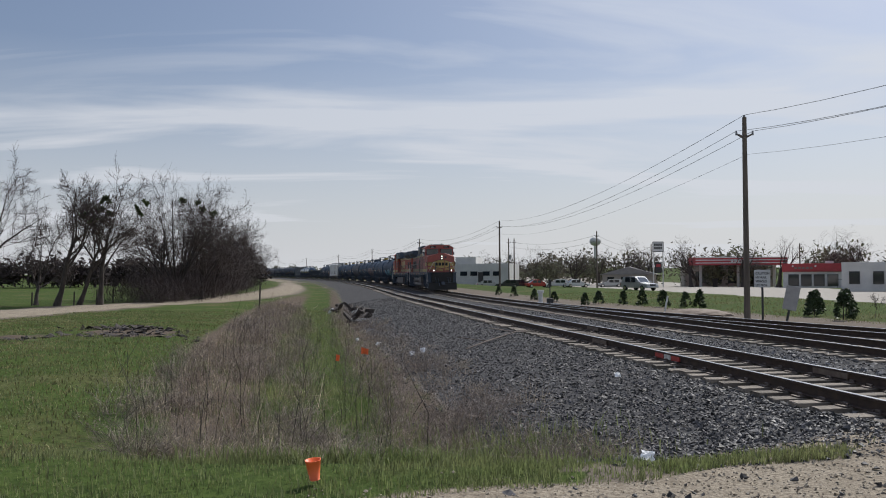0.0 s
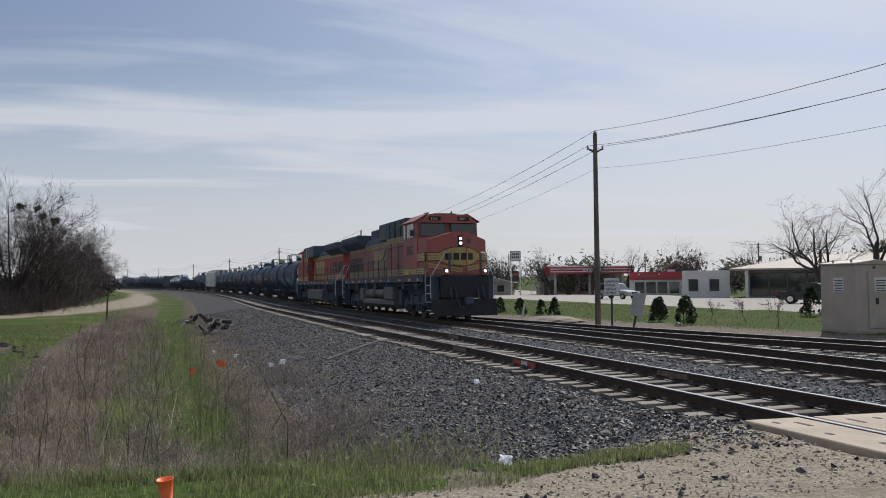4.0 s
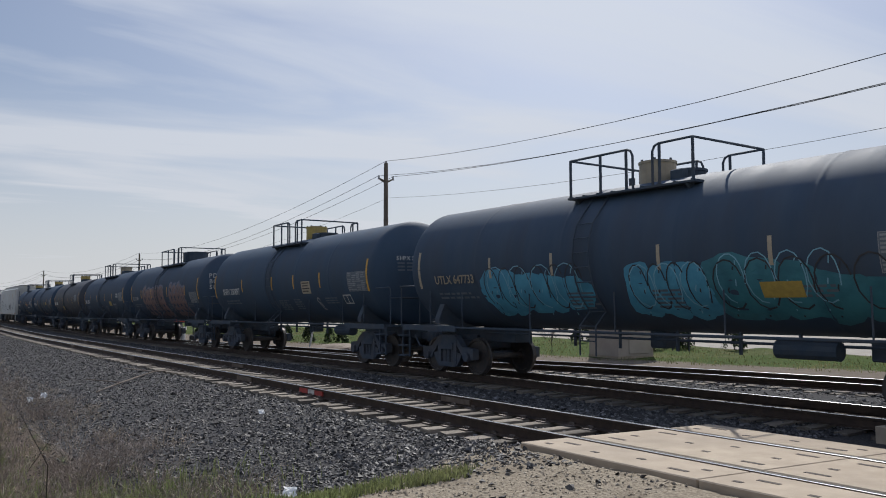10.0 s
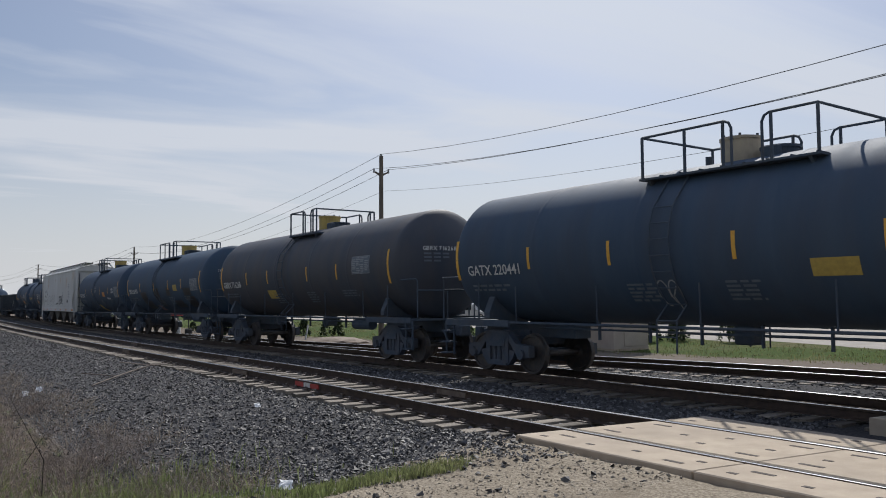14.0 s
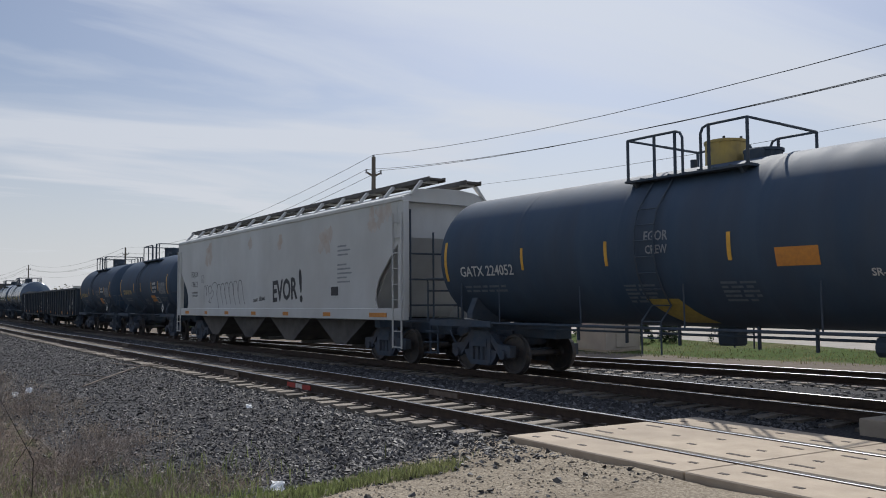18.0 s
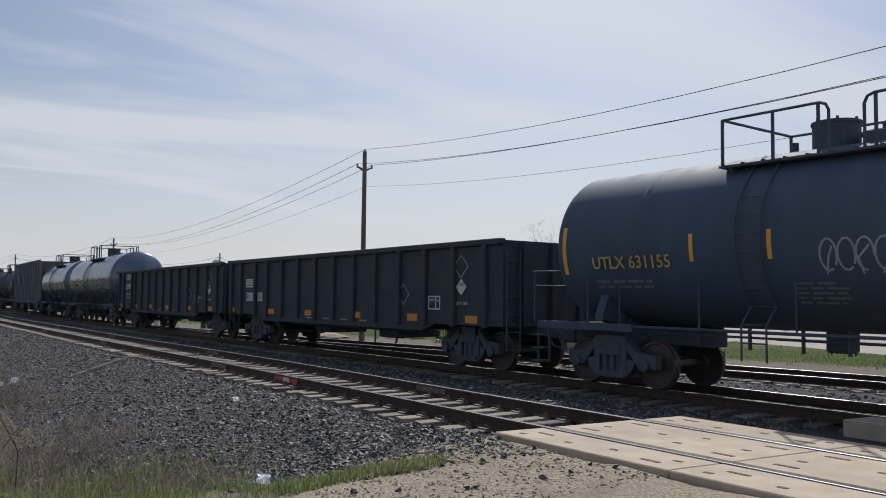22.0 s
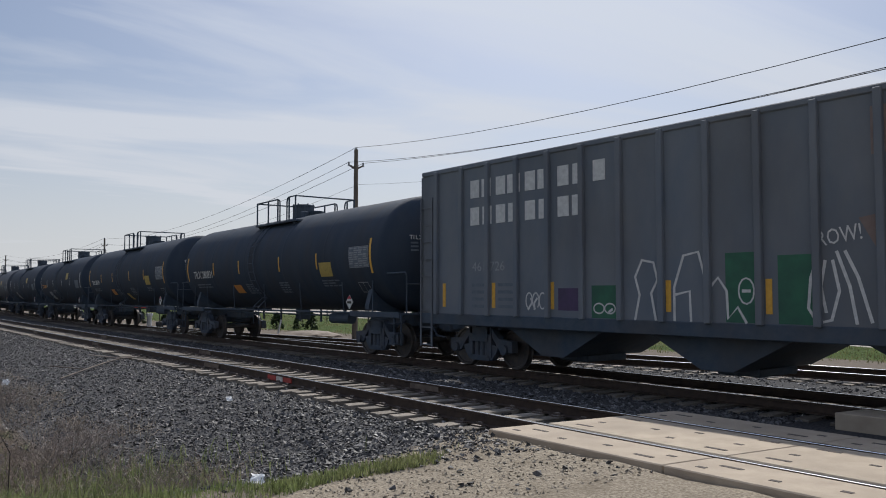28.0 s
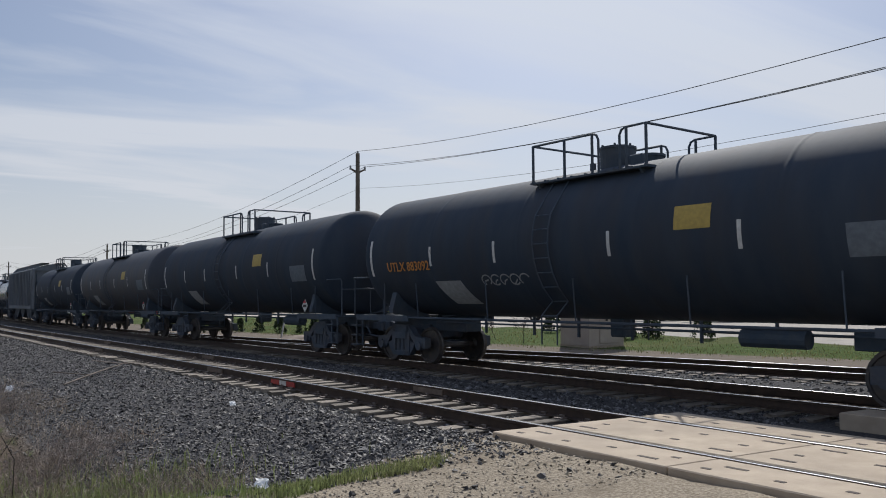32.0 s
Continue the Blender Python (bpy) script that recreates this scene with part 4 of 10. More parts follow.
            rod(bm, (-0.95, y, z), (-0.50, y, z), 0.014, 5)
        part("ladder", bm, "frame_black", root)
    # reflective ticks
    for x in tx:
        bm = bm_new()
        arc_patch(bm, r, zc, x - 0.04, x + 0.04, zc - 0.37, zc + 0.11)
        part("reflector", bm, ticks, root)
    for x in ends:
        for z0, z1 in ((zc - 0.56, zc - 0.07), (zc - 0.07, zc + 0.40)):
            bm = bm_new()
            arc_patch(bm, r, zc, x - 0.05, x + 0.05, z0, z1 - 0.006)
            part("reflector", bm, ticks, root)
    if boards:
        x0, x1, z0, z1 = board
        bm = bm_new()
        arc_patch(bm, r, zc, x0, x1, z0, z1, 0.003)
        part("data_board", bm, "dim_mark", root)
        bm = bm_new()
        rows = 9
        dz = (z1 - z0 - 0.04) / rows
        for k in range(rows):
            z = z1 - 0.03 - dz * k
            x = x0 + 0.03
            for c in range(4):
                w = (x1 - x0 - 0.06) / 4
                if (k * 5 + c * 3 + seed) % 7:
                    arc_patch(bm, r, zc, x, x + w * (0.92 - 0.12 * ((k + c + seed) % 3)), z - dz * 0.55, z, 0.006, 1)
                x += w
        for a, b, e, g in ((x0, x1, z1 - 0.012, z1), (x0, x1, z0, z0 + 0.012), (x0, x0 + 0.012, z0, z1), (x1 - 0.012, x1, z0, z1)):
            arc_patch(bm, r, zc, a, b, e, g, 0.007, 4)
        part("stencil", bm, "pale_mark", root)["kind"] = "stuff"
        bm = bm_new()
        bars(bm, r, zc, mark_x, mark_x + 1.7, zc - 0.68, 2, 0.05, 0.05, seed + 1)
        bars(bm, r, zc, tx[1] + 0.3, tx[1] + 1.2, zc - 0.74, 5, 0.04, 0.035, seed + 2)
        bars(bm, r, zc, tx[2] - 0.3, tx[2] + 0.5, zc - 0.72, 5, 0.04, 0.035, seed + 3)
        bars(bm, r, zc, tx[3] + 0.1, tx[3] + 1.2, zc - 0.70, 3, 0.04, 0.035, seed + 4)
        part("stencil", bm, "dim_mark", root)["kind"] = "stuff"
    if mark:
        side_text(mark, mark_size, mark_mat, root, mark_x, zc - 0.46, r, zc, "car_number", 0.95)
        head_text(mark, 0.16, "white_mark" if mark_mat == "white_mark" else mark_mat, root, r, zc, th, -0.95, zc + 0.34, "car_number", bold=0.003)
        bm = bm_new()
        q = (r * r + 0.62 * 0.62) / 1.24
        for k in range(3):
            for j in range(3 - (k == 2)):
                y0, z0 = -0.92 + 0.26 * j, zc + 0.22 - 0.10 * k
                y1 = y0 + 0.20
                c = [(th - q + math.sqrt(q * q - y * y - (z - zc) ** 2) + 0.012, y, z) for y, z in ((y0, z0), (y1, z0), (y1, z0 + 0.05), (y0, z0 + 0.05))]
                bm.faces.new([bm.verts.new(p) for p in c])
        part("stencil", bm, "dim_mark", root)["kind"] = "stuff"
    return root


def decal(root, name, material, fn, label=""):
    """Painted shapes, each separate one a part of its own."""
    bm = bm_new()
    fn(bm)
    left = set(bm.verts)
    while left:
        todo, seen = [left.pop()], set()
        while todo:
            v = todo.pop()
            seen.add(v)
            todo += [w for e in v.link_edges for w in e.verts if w not in seen]
        left -= seen
        one, at = bm_new(), {}
        for v in seen:
            at[v] = one.verts.new(v.co)
        for f in {f for v in seen for f in v.link_faces}:
            one.faces.new([at[v] for v in f.verts])
        part(name, one, material, root, label)
    bm.free()


def flat(y):
    """Lays a flat drawing on a vertical side at y."""
    return lambda u, v: (u, y, v)


def hopper_ends(root, h, over, body, z1=1.2):
    for s in (-1, 1):
        bm = bm_new()
        box(bm, min(s * (h - 2.2), s * (h + over - 0.62)), max(s * (h - 2.2), s * (h + over - 0.62)), -0.28, 0.28, 0.80, 1.12, 0.02)
        box(bm, s * (h - 1.75) - 0.14, s * (h - 1.75) + 0.14, -1.35, 1.35, 0.98, 1.22)
        part("stub_sill", bm, "frame_black", root)
        put("coupler", coupler_mesh(), root, s * (h + over - 0.9), 0, 0, 0 if s > 0 else 180)
        truck(root, s * (h - 1.75))
        for yy in (-1, 1):
            bm = bm_new()
            x = s * (h - 0.06)
            for e in (0.0, -0.44 * s):
                box(bm, x + e - 0.018, x + e + 0.018, yy * 1.60 - 0.018, yy * 1.60 + 0.018, 0.45, 4.1)
            for k in range(9):
                box(bm, min(x, x - 0.44 * s), max(x, x - 0.44 * s), yy * 1.60 - 0.012, yy * 1.60 + 0.012, 0.48 + 0.42 * k, 0.505 + 0.42 * k)
            part("ladder", bm, body, root)
        bm = bm_new()
        for yy in (-1.25, -0.5, 0.5, 1.25):
            rod(bm, (s * (h - 0.15), yy, z1), (s * (h - 0.15), yy, 3.2 + 0.8 * abs(yy)), 0.03, 6)
        for z in (1.6, 2.3, 3.0):
            rod(bm, (s * (h - 0.15), -1.4, z), (s * (h - 0.15), 1.4, z), 0.025, 6)
        box(bm, s * (h - 0.4), s * (h + 0.12), -1.5, 1.5, z1 - 0.04, z1) if s > 0 else box(bm, s * (h + 0.12), s * (h - 0.4), -1.5, 1.5, z1 - 0.04, z1)
        part("end_frame", bm, "frame_black", root)


def top_gear(root, h, length, eave, body):
    """Running boards on brackets and the loading hatches of a roofed hopper."""
    for yy in (-0.62, 0.62):
        bm = bm_new()
        box(bm, -h - 0.25, h + 0.25, yy - 0.26, yy + 0.26, eave + 0.60, eave + 0.64)
        box(bm, -h - 0.25, h + 0.25, yy - 0.27, yy - 0.25, eave + 0.55, eave + 0.67)
        box(bm, -h - 0.25, h + 0.25, yy + 0.25, yy + 0.27, eave + 0.55, eave + 0.67)
        part("running_board", bm, "hopper_grime_shade", root)
    n = 14
    for k in range(n):
        x = -h + 0.1 + (length - 0.2) * k / (n - 1)
        for yy in (-1, 1):
            bm = bm_new()
            prism(bm, [(yy * 0.40, eave + 0.60), (yy * 0.95, eave + 0.60), (yy * 1.30, eave + 0.18), (yy * 1.22, eave + 0.18), (yy * 0.88, eave + 0.54), (yy * 0.40, eave + 0.54)], x - 0.05, x + 0.05, "x")
            part("board_bracket", bm, body, root)
    for k in range(10):
        x = -h * 0.85 + 1.7 * h * k / 9
        bm = bm_new()
        rod(bm, (x, 0, eave + 0.40), (x, 0, eave + 0.56), 0.32, 14)
        part("hatch", bm, body, root)


def covered_hopper(label, length, body, top, ribs=0, bays=4, over=1.0, inner="frame_black", roofed=True, low=1.5, group="hopper cars of the train"):
    root = tagged(new("hopper_car"), label, "hopper car", group)
    h = length / 2
    eave = top - 0.42 if roofed else top - 0.12
    for yy in (-1, 1):
        bm = bm_new()
        if roofed:
            cut = [(1.38, 1.5), (1.50, 1.72), (1.46, 2.05), (1.28, 2.36), (1.03, 2.60), (0.30, 3.25), (0.30, eave)]
        else:
            cut = [(0.28, low), (0.28, eave)]
        prism(bm, [(h - a, z) for a, z in cut] + [(-h + a, z) for a, z in reversed(cut)], yy * 1.52, yy * 1.56)
        part("side_sheet", bm, body, root)
        bm = bm_new()
        box(bm, -h, h, yy * 1.49 - 0.09, yy * 1.49 + 0.09, 1.20 if low > 1.4 else low - 0.24, low + 0.02, 0.015)
        part("side_sill", bm, body if low > 1.4 else inner, root)
        bm = bm_new()
        box(bm, -h + 0.05, h - 0.05, yy * 1.53 - 0.06, yy * 1.53 + 0.06, eave, eave + 0.12, 0.02)
        part("top_chord", bm, body, root)
        for s in (-1, 1):
            bm = bm_new()
            a, b = sorted((s * (h - 0.30), s * h))
            box(bm, a, b, yy * 1.47 - 0.09, yy * 1.47 + 0.09, low + 0.02, eave, 0.01)
            part("corner_post", bm, body, root)
        for k in range(ribs):
            x = -h + 0.68 + 0.95 * k
            bm = bm_new()
            box(bm, x - 0.06, x + 0.06, yy * 1.60 - 0.05, yy * 1.60 + 0.05, low, eave + 0.06, 0.012)
            part("rib", bm, body, root)
    if roofed:
        # roof
        bm = bm_new()
        prism(bm, [(-1.52, eave), (1.52, eave), (1.45, eave + 0.16), (0.9, eave + 0.36), (0.35, eave + 0.42), (-0.35, eave + 0.42), (-0.9, eave + 0.36), (-1.45, eave + 0.16)], -h + 0.1, h - 0.1, "x")
        part("roof", bm, body, root)
    # sloping end sheets and the bays
    bm = bm_new()
    prism(bm, [(-h + 2.1, 1.25), (h - 2.1, 1.25), (h - 0.32, 3.45), (h - 0.32, eave), (-h + 0.32, eave), (-h + 0.32, 3.45)], -1.42, 1.42)
    # open car: shade inside the end is put into the sheet's dark colour
    part("slope_sheet", bm, body if roofed else "hopper_grime_shade", root)
    w = (length - 4.6) / bays
    for k in range(bays):
        c = -length / 2 + 2.3 + w * (k + 0.5)
        bm = bm_new()
        prism(bm, [(c - w * 0.48, 1.26), (c + w * 0.48, 1.26), (c + 0.32, 0.42), (c - 0.32, 0.42)], -1.25, 1.25)
        box(bm, c - 0.42, c + 0.42, -0.62, 0.62, 0.30, 0.44, 0.02)
        part("hopper_bay", bm, "hopper_grime_shade" if ribs == 0 else inner, root)
    if roofed:
        top_gear(root, h, length, eave, body)
    hopper_ends(root, h, over, body)
    return root


def gondola(label, length, top=2.98, over=0.75, ribs=(), group="gondola cars of the train"):
    root = tagged(new("gondola_car"), label, "gondola car", group)
    h = length / 2
    for yy in (-1, 1):
        bm = bm_new()
        prism(bm, [(-h, 1.05), (-h + 2.6, 1.05), (-h + 3.2, 0.86), (h - 3.2, 0.86), (h - 2.6, 1.05), (h, 1.05), (h, top), (-h, top)], yy * 1.48, yy * 1.52)
        part("side_sheet", bm, "gondola_black", root)
        bm = bm_new()
        box(bm, -h - 0.02, h + 0.02, yy * 1.53 - 0.08, yy * 1.53 + 0.08, top - 0.08, top + 0.06, 0.02)
        part("top_chord", bm, "gondola_black", root)
        for x in ribs:
            bm = bm_new()
            box(bm, x - 0.08, x + 0.08, yy * 1.56 - 0.06, yy * 1.56 + 0.06, 1.0, top - 0.06, 0.02)
            part("rib", bm, "gondola_black", root)
    for s in (-1, 1):
        bm = bm_new()
        a, b = sorted((s * (h - 0.05), s * h))
        box(bm, a, b, -1.48, 1.48, 1.05, top + 0.02)
        for yy in (-0.9, 0, 0.9):
            box(bm, min(s * h, s * (h + 0.08)), max(s * h, s * (h + 0.08)), yy - 0.07, yy + 0.07, 1.05, top)
        part("end_wall", bm, "gondola_black", root)
        for yy in (-1, 1):
            bm = bm_new()
            x = s * (h + 0.05)
            for e in (0, 0.4):
                box(bm, x - 0.015, x + 0.015, yy * (1.45 - e) - 0.015, yy * (1.45 - e) + 0.015, 0.5, top - 0.2)
            for k in range(6):
                box(bm, x - 0.012, x + 0.012, min(yy * 1.45, yy * 1.05), max(yy * 1.45, yy * 1.05), 0.52 + 0.4 * k, 0.545 + 0.4 * k)
            part("ladder", bm, "frame_black", root)
        put("coupler", coupler_mesh(), root, s * (h + over - 0.9), 0, 0, 0 if s > 0 else 180)
        truck(root, s * (h - 1.75))
    bm = bm_new()
    box(bm, -h, h, -1.47, 1.47, 1.05, 1.16)
    box(bm, -h, h, -0.3, 0.3, 0.84, 1.05)
    part("floor", bm, "frame_black", root)
    bm = bm_new()
    for s in (-1, 1):
        box(bm, s * 2.0 - 0.5, s * 2.0 + 0.5, -0.7, 0.7, 0.55, 0.86, 0.04)
    rod(bm, (-h * 0.5, -0.8, 0.78), (h * 0.5, -0.8, 0.78), 0.03, 6)
    rod(bm, (-0.4, 0.7, 0.62), (0.7, 0.7, 0.62), 0.2, 10)
    part("brake_gear", bm, "frame_black", root)
    return root


def plate(root, name, material, x0, x1, z0, z1, y=-1.53, t=0.008, label=""):
    bm = bm_new()
    box(bm, x0, x1, y - t, y, z0, z1)
    return part(name, bm, material, root, label)


def block_letters(root, n, x0, w, gap, z0, z1, y, material, seed=0):
    """A company's name as plain blocks of its size and colour."""
    for k in range(n):
        bm = bm_new()
        a = x0 + k * (w + gap)
        prism(bm, [(a + 0.05, z0), (a + w - 0.05, z0), (a + w, z0 + 0.08), (a + w, z1 - 0.08), (a + w - 0.05, z1), (a + 0.05, z1), (a, z1 - 0.08), (a, z0 + 0.08)], y - 0.006, y)
        part("name_block", bm, material, root)


def mirrored(bm, a, b, x0, x1, z0, z1, yy, bev=0.0):
    """A box on the flank yy (-1 or 1) between two distances from the middle."""
    return box(bm, x0, x1, min(yy * a, yy * b), max(yy * a, yy * b), z0, z1, bev)


def nose_x(u):
    """The nose's front is a shallow wedge: its x across the width."""
    return 9.4 - max(abs(u) - 0.32, 0) * 0.42


def nose_sheet(root, name, material, u0, u1, low, high, lift, n=16, label=""):
    """A painted shape on the nose's front."""
    bm = bm_new()
    prev = None
    for k in range(n + 1):
        u = u0 + (u1 - u0) * k / n
        lo, hi = low(u), high(u)
        cur = [bm.verts.new((nose_x(u) + e, u, z)) for e in (0.001, lift) for z in (lo, hi)]
        if prev:
            bm.faces.new((prev[2], cur[2], cur[3], prev[3]))
            bm.faces.new((prev[0], prev[1], cur[1], cur[0]))
            bm.faces.new((prev[0], cur[0], cur[2], prev[2]))
            bm.faces.new((prev[1], prev[3], cur[3], cur[1]))
        prev = cur
    return part(name, bm, material, root, label)


def locomotive(label, number, red, rear_facing, air_tanks):
    root = tagged(new("locomotive"), label, "locomotive", "locomotives of the train")
    dk = 2.03
    ns = 1 if rear_facing else -1      # the side that faces the camera
    rnd = random.Random(7 if rear_facing else 3)
    # frame and deck
    bm = bm_new()
    box(bm, -10.5, 10.0, -1.50, 1.50, dk - 0.06, dk)
    box(bm, -10.3, 9.8, -1.05, 1.05, 1.36, dk - 0.06)
    part("deck", bm, "loco_dark", root)
    for yy in (-1, 1):
        bm = bm_new()
        box(bm, -9.3, 8.5, yy * 1.50 - 0.04, yy * 1.50 + 0.04, 1.74, dk - 0.01, 0.01)
        part("side_sill", bm, "loco_dark", root)
        # pipes and boxes hung under the sill
        bm = bm_new()
        rod(bm, (-8.8, yy * 1.40, 1.64), (8.2, yy * 1.40, 1.64), 0.03, 6)
        part("air_pipe", bm, "frame_black", root)
        bm = bm_new()
        rod(bm, (-8.0, yy * 1.36, 1.55), (7.4, yy * 1.36, 1.55), 0.022, 6)
        part("air_pipe", bm, "frame_black", root)
        for k in range(7):
            x = -8.4 + 2.5 * k + rnd.uniform(-0.5, 0.5)
            bm = bm_new()
            mirrored(bm, 1.25, 1.47, x, x + rnd.uniform(0.2, 0.5), 1.38, 1.74, yy, 0.02)
            part("valve_box", bm, "loco_dark", root)
    for k in range(10):
        x = -8.9 + 1.85 * k + rnd.uniform(-0.2, 0.2)
        bm = bm_new()
        mirrored(bm, 1.541, 1.556, x, x + (0.5 if k % 3 else 0.16), 1.80, 1.92, ns)
        part("reflector", bm, "orange_mark" if (k % 3 and not rear_facing) else ("yellow_mark" if k % 3 else "white_mark"), root)
    truck(root, 6.3, 3.9, 0.53, 3)
    truck(root, -6.9, 3.9, 0.53, 3)
    for cx in (6.3, -6.9):
        for e in (-1.95, 0.0, 1.95):
            bm = bm_new()
            box(bm, cx + e - 0.62, cx + e + 0.62, -0.62, 0.62, 0.36, 1.1, 0.06)
            part("traction_motor", bm, "truck_iron", root)
        bm = bm_new()
        box(bm, cx - 2.7, cx + 2.7, -0.85, 0.85, 1.02, 1.38, 0.03)
        part("bolster_frame", bm, "truck_iron", root)
    for x0, x1 in ((2.95, 3.55), (-4.9, -4.35)):
        bm = bm_new()
        box(bm, x0, x1, -1.2, 1.2, 0.55, 1.4, 0.03)
        part("underframe_box", bm, "loco_dark", root)
    # fuel tank
    ft = 0.86 if air_tanks else 1.36
    bm = bm_new()
    prism(bm, [(-1.15, 0.36), (1.15, 0.36), (1.46, 0.58), (1.46, ft - 0.12), (1.36, ft), (-1.36, ft), (-1.46, ft - 0.12), (-1.46, 0.58)], -4.3, 3.0, "x")
    part("fuel_tank", bm, "loco_grey", root)
    if air_tanks:
        for x0, x1 in ((-3.4, -1.4), (-1.05, 0.97)):
            bm = bm_new()
            lathe_x(bm, [(x0, 0.0), (x0, 0.16), (x0 + 0.08, 0.25), (x0 + 0.3, 0.26), (x0 + 0.32, 0.268), (x0 + 0.36, 0.268), (x0 + 0.38, 0.26), (x1 - 0.38, 0.26), (x1 - 0.36, 0.268), (x1 - 0.32, 0.268), (x1 - 0.3, 0.26),
                         (x1 - 0.08, 0.25), (x1, 0.16), (x1, 0.0)], 20, -1.24, 1.16)
            part("air_reservoir", bm, "loco_grey", root, smooth=True)
        for x0, x1, z0, z1 in ((-4.8, -4.0, 0.72, 1.44), (1.05, 1.5, 0.86, 1.5), (1.52, 2.9, 0.86, 1.52)):
            bm = bm_new()
            box(bm, x0, x1, -1.5, -1.1, z0, z1, 0.03)
            part("equipment_box", bm, "loco_grey", root)
    hood_red, hood_yellow = (red, "loco_yellow") if rear_facing else ("loco_red_soot", "loco_yellow_dull")
    # long hood
    bm = bm_new()
    prism(bm, [(-0.98, dk), (0.98, dk), (0.98, 4.12), (0.80, 4.44), (-0.80, 4.44), (-0.98, 4.12)], -10.2, 3.5, "x")
    part("hood", bm, hood_red, root)
    bm = bm_new()
    prism(bm, [(-1.0, 4.06), (1.0, 4.06), (1.0, 4.14), (0.81, 4.46), (-0.81, 4.46), (-1.0, 4.14)], -10.22, 3.5, "x")
    part("hood_top", bm, "loco_dark", root)
    for yy in (-1, 1):
        x = -6.2
        while x < 3.2:
            w = rnd.choice((0.62, 0.78, 0.78, 0.95))
            bm = bm_new()
            mirrored(bm, 0.978, 0.998, x + 0.02, x + w - 0.02, 2.55, 3.74, yy, 0.006)
            dr = part("hood_door", bm, hood_red, root)
            bm = bm_new()
            mirrored(bm, 0.998, 1.02, x + w - 0.14, x + w - 0.10, 2.95, 3.12, yy)
            part("latch", bm, "loco_dark", dr)
            bm = bm_new()
            mirrored(bm, 0.98, 0.992, x - 0.012, x + 0.012, 2.06, 4.05, yy)
            part("door_seam", bm, "patch_black", root)
            x += w
        for z0, z1 in ((2.16, 2.47), (3.80, 4.06)):
            bm = bm_new()
            mirrored(bm, 0.982, 0.990, -10.2, 3.5, z0, z1, yy)
            st = part("stripe", bm, hood_yellow, root)
            for f in (0.33, 0.67):
                bm = bm_new()
                mirrored(bm, 0.990, 0.994, -10.2, 3.5, z0 + f * (z1 - z0) - 0.012, z0 + f * (z1 - z0) + 0.012, yy)
                part("pinstripe", bm, "patch_black", st)
        # dark tall openings below the radiator
        for k in range(7):
            x = -10.0 + 0.53 * k
            if rear_facing and k == 3:
                continue
            bm = bm_new()
            mirrored(bm, 0.99, 1.012, x, x + 0.33, 2.52 if not rear_facing else 2.6, 3.42, yy)
            lv = part("louvre", bm, "patch_black", root)
            for j in range(5):
                bm = bm_new()
                mirrored(bm, 1.012, 1.026, x + 0.02, x + 0.31, 2.68 + 0.15 * j, 2.70 + 0.15 * j, yy)
                part("slat", bm, "loco_dark", lv)
        if rear_facing:
            bm = bm_new()
            rod(bm, (-8.2, yy * 0.98, 3.1), (-8.2, yy * 1.04, 3.1), 0.16, 16)
            part("filter_cover", bm, hood_red, root)
    # radiator wings
    bm = bm_new()
    prism(bm, [(-0.98, 3.92), (-1.50, 4.34), (-1.50, 4.70), (-1.46, 4.76), (1.46, 4.76), (1.50, 4.70), (1.50, 4.34), (0.98, 3.92)], -10.6, -5.5, "x")
    bmesh.ops.bevel(bm, geom=bm.edges[:], offset=0.025, segments=1, affect="EDGES")
    part("radiator", bm, "loco_dark", root)
    for yy in (-1, 1):
        for k in range(12):
            x = -10.3 + 0.39 * k
            bm = bm_new()
            box(bm, x, x + 0.31, yy * 1.506 - 0.012, yy * 1.506 + 0.012, 4.38, 4.57)
            part("radiator_shutter", bm, "frame_black", root)
    for x0, x1, w, z1 in ((-4.9, -3.2, 0.75, 4.98), (0.25, 1.1, 0.45, 4.62)):
        bm = bm_new()
        box(bm, x0, x1, -w, w, 4.42, z1, 0.04)
        part("exhaust_housing", bm, "loco_dark", root)
    for y in (-0.25, -0.05, 0.15):
        bm = bm_new()
        prof = [(-0.36, 0.11), (-0.3, 0.05), (0.0, 0.032), (0.36, 0.05), (0.44, 0.12)]
        lathe_x(bm, [(-2.4 + a, q) for a, q in prof], 10, y, 4.72)
        part("horn", bm, "loco_dark", root)
    bm = bm_new()
    box(bm, -2.45, -2.35, -0.32, 0.22, 4.42, 4.70)
    part("horn_bracket", bm, "loco_dark", root)
    # cabinet behind the cab with the dark blower housing over it
    bm = bm_new()
    prism(bm, [(-1.44, dk), (1.44, dk), (1.44, 4.10), (-1.44, 4.10)], 1.6 if not rear_facing else 2.85, 5.25, "x")
    part("cabinet", bm, hood_red, root)
    bm = bm_new()
    prism(bm, [(-1.45, 4.08), (1.45, 4.08), (1.45, 4.94), (1.40, 5.0), (-1.40, 5.0), (-1.45, 4.94)], -0.1, 5.2, "x")
    bmesh.ops.bevel(bm, geom=bm.edges[:], offset=0.02, segments=1, affect="EDGES")
    part("blower_housing", bm, "loco_dark", root)
    for yy in (-1, 1):
        for x0, x1 in ((-0.02, 1.5), (3.35, 3.95), (4.1, 4.7)):
            bm = bm_new()
            mirrored(bm, 1.45, 1.462, x0, x1, 4.16, 4.72, yy)
            part("intake_screen", bm, "patch_black", root)
        bm = bm_new()
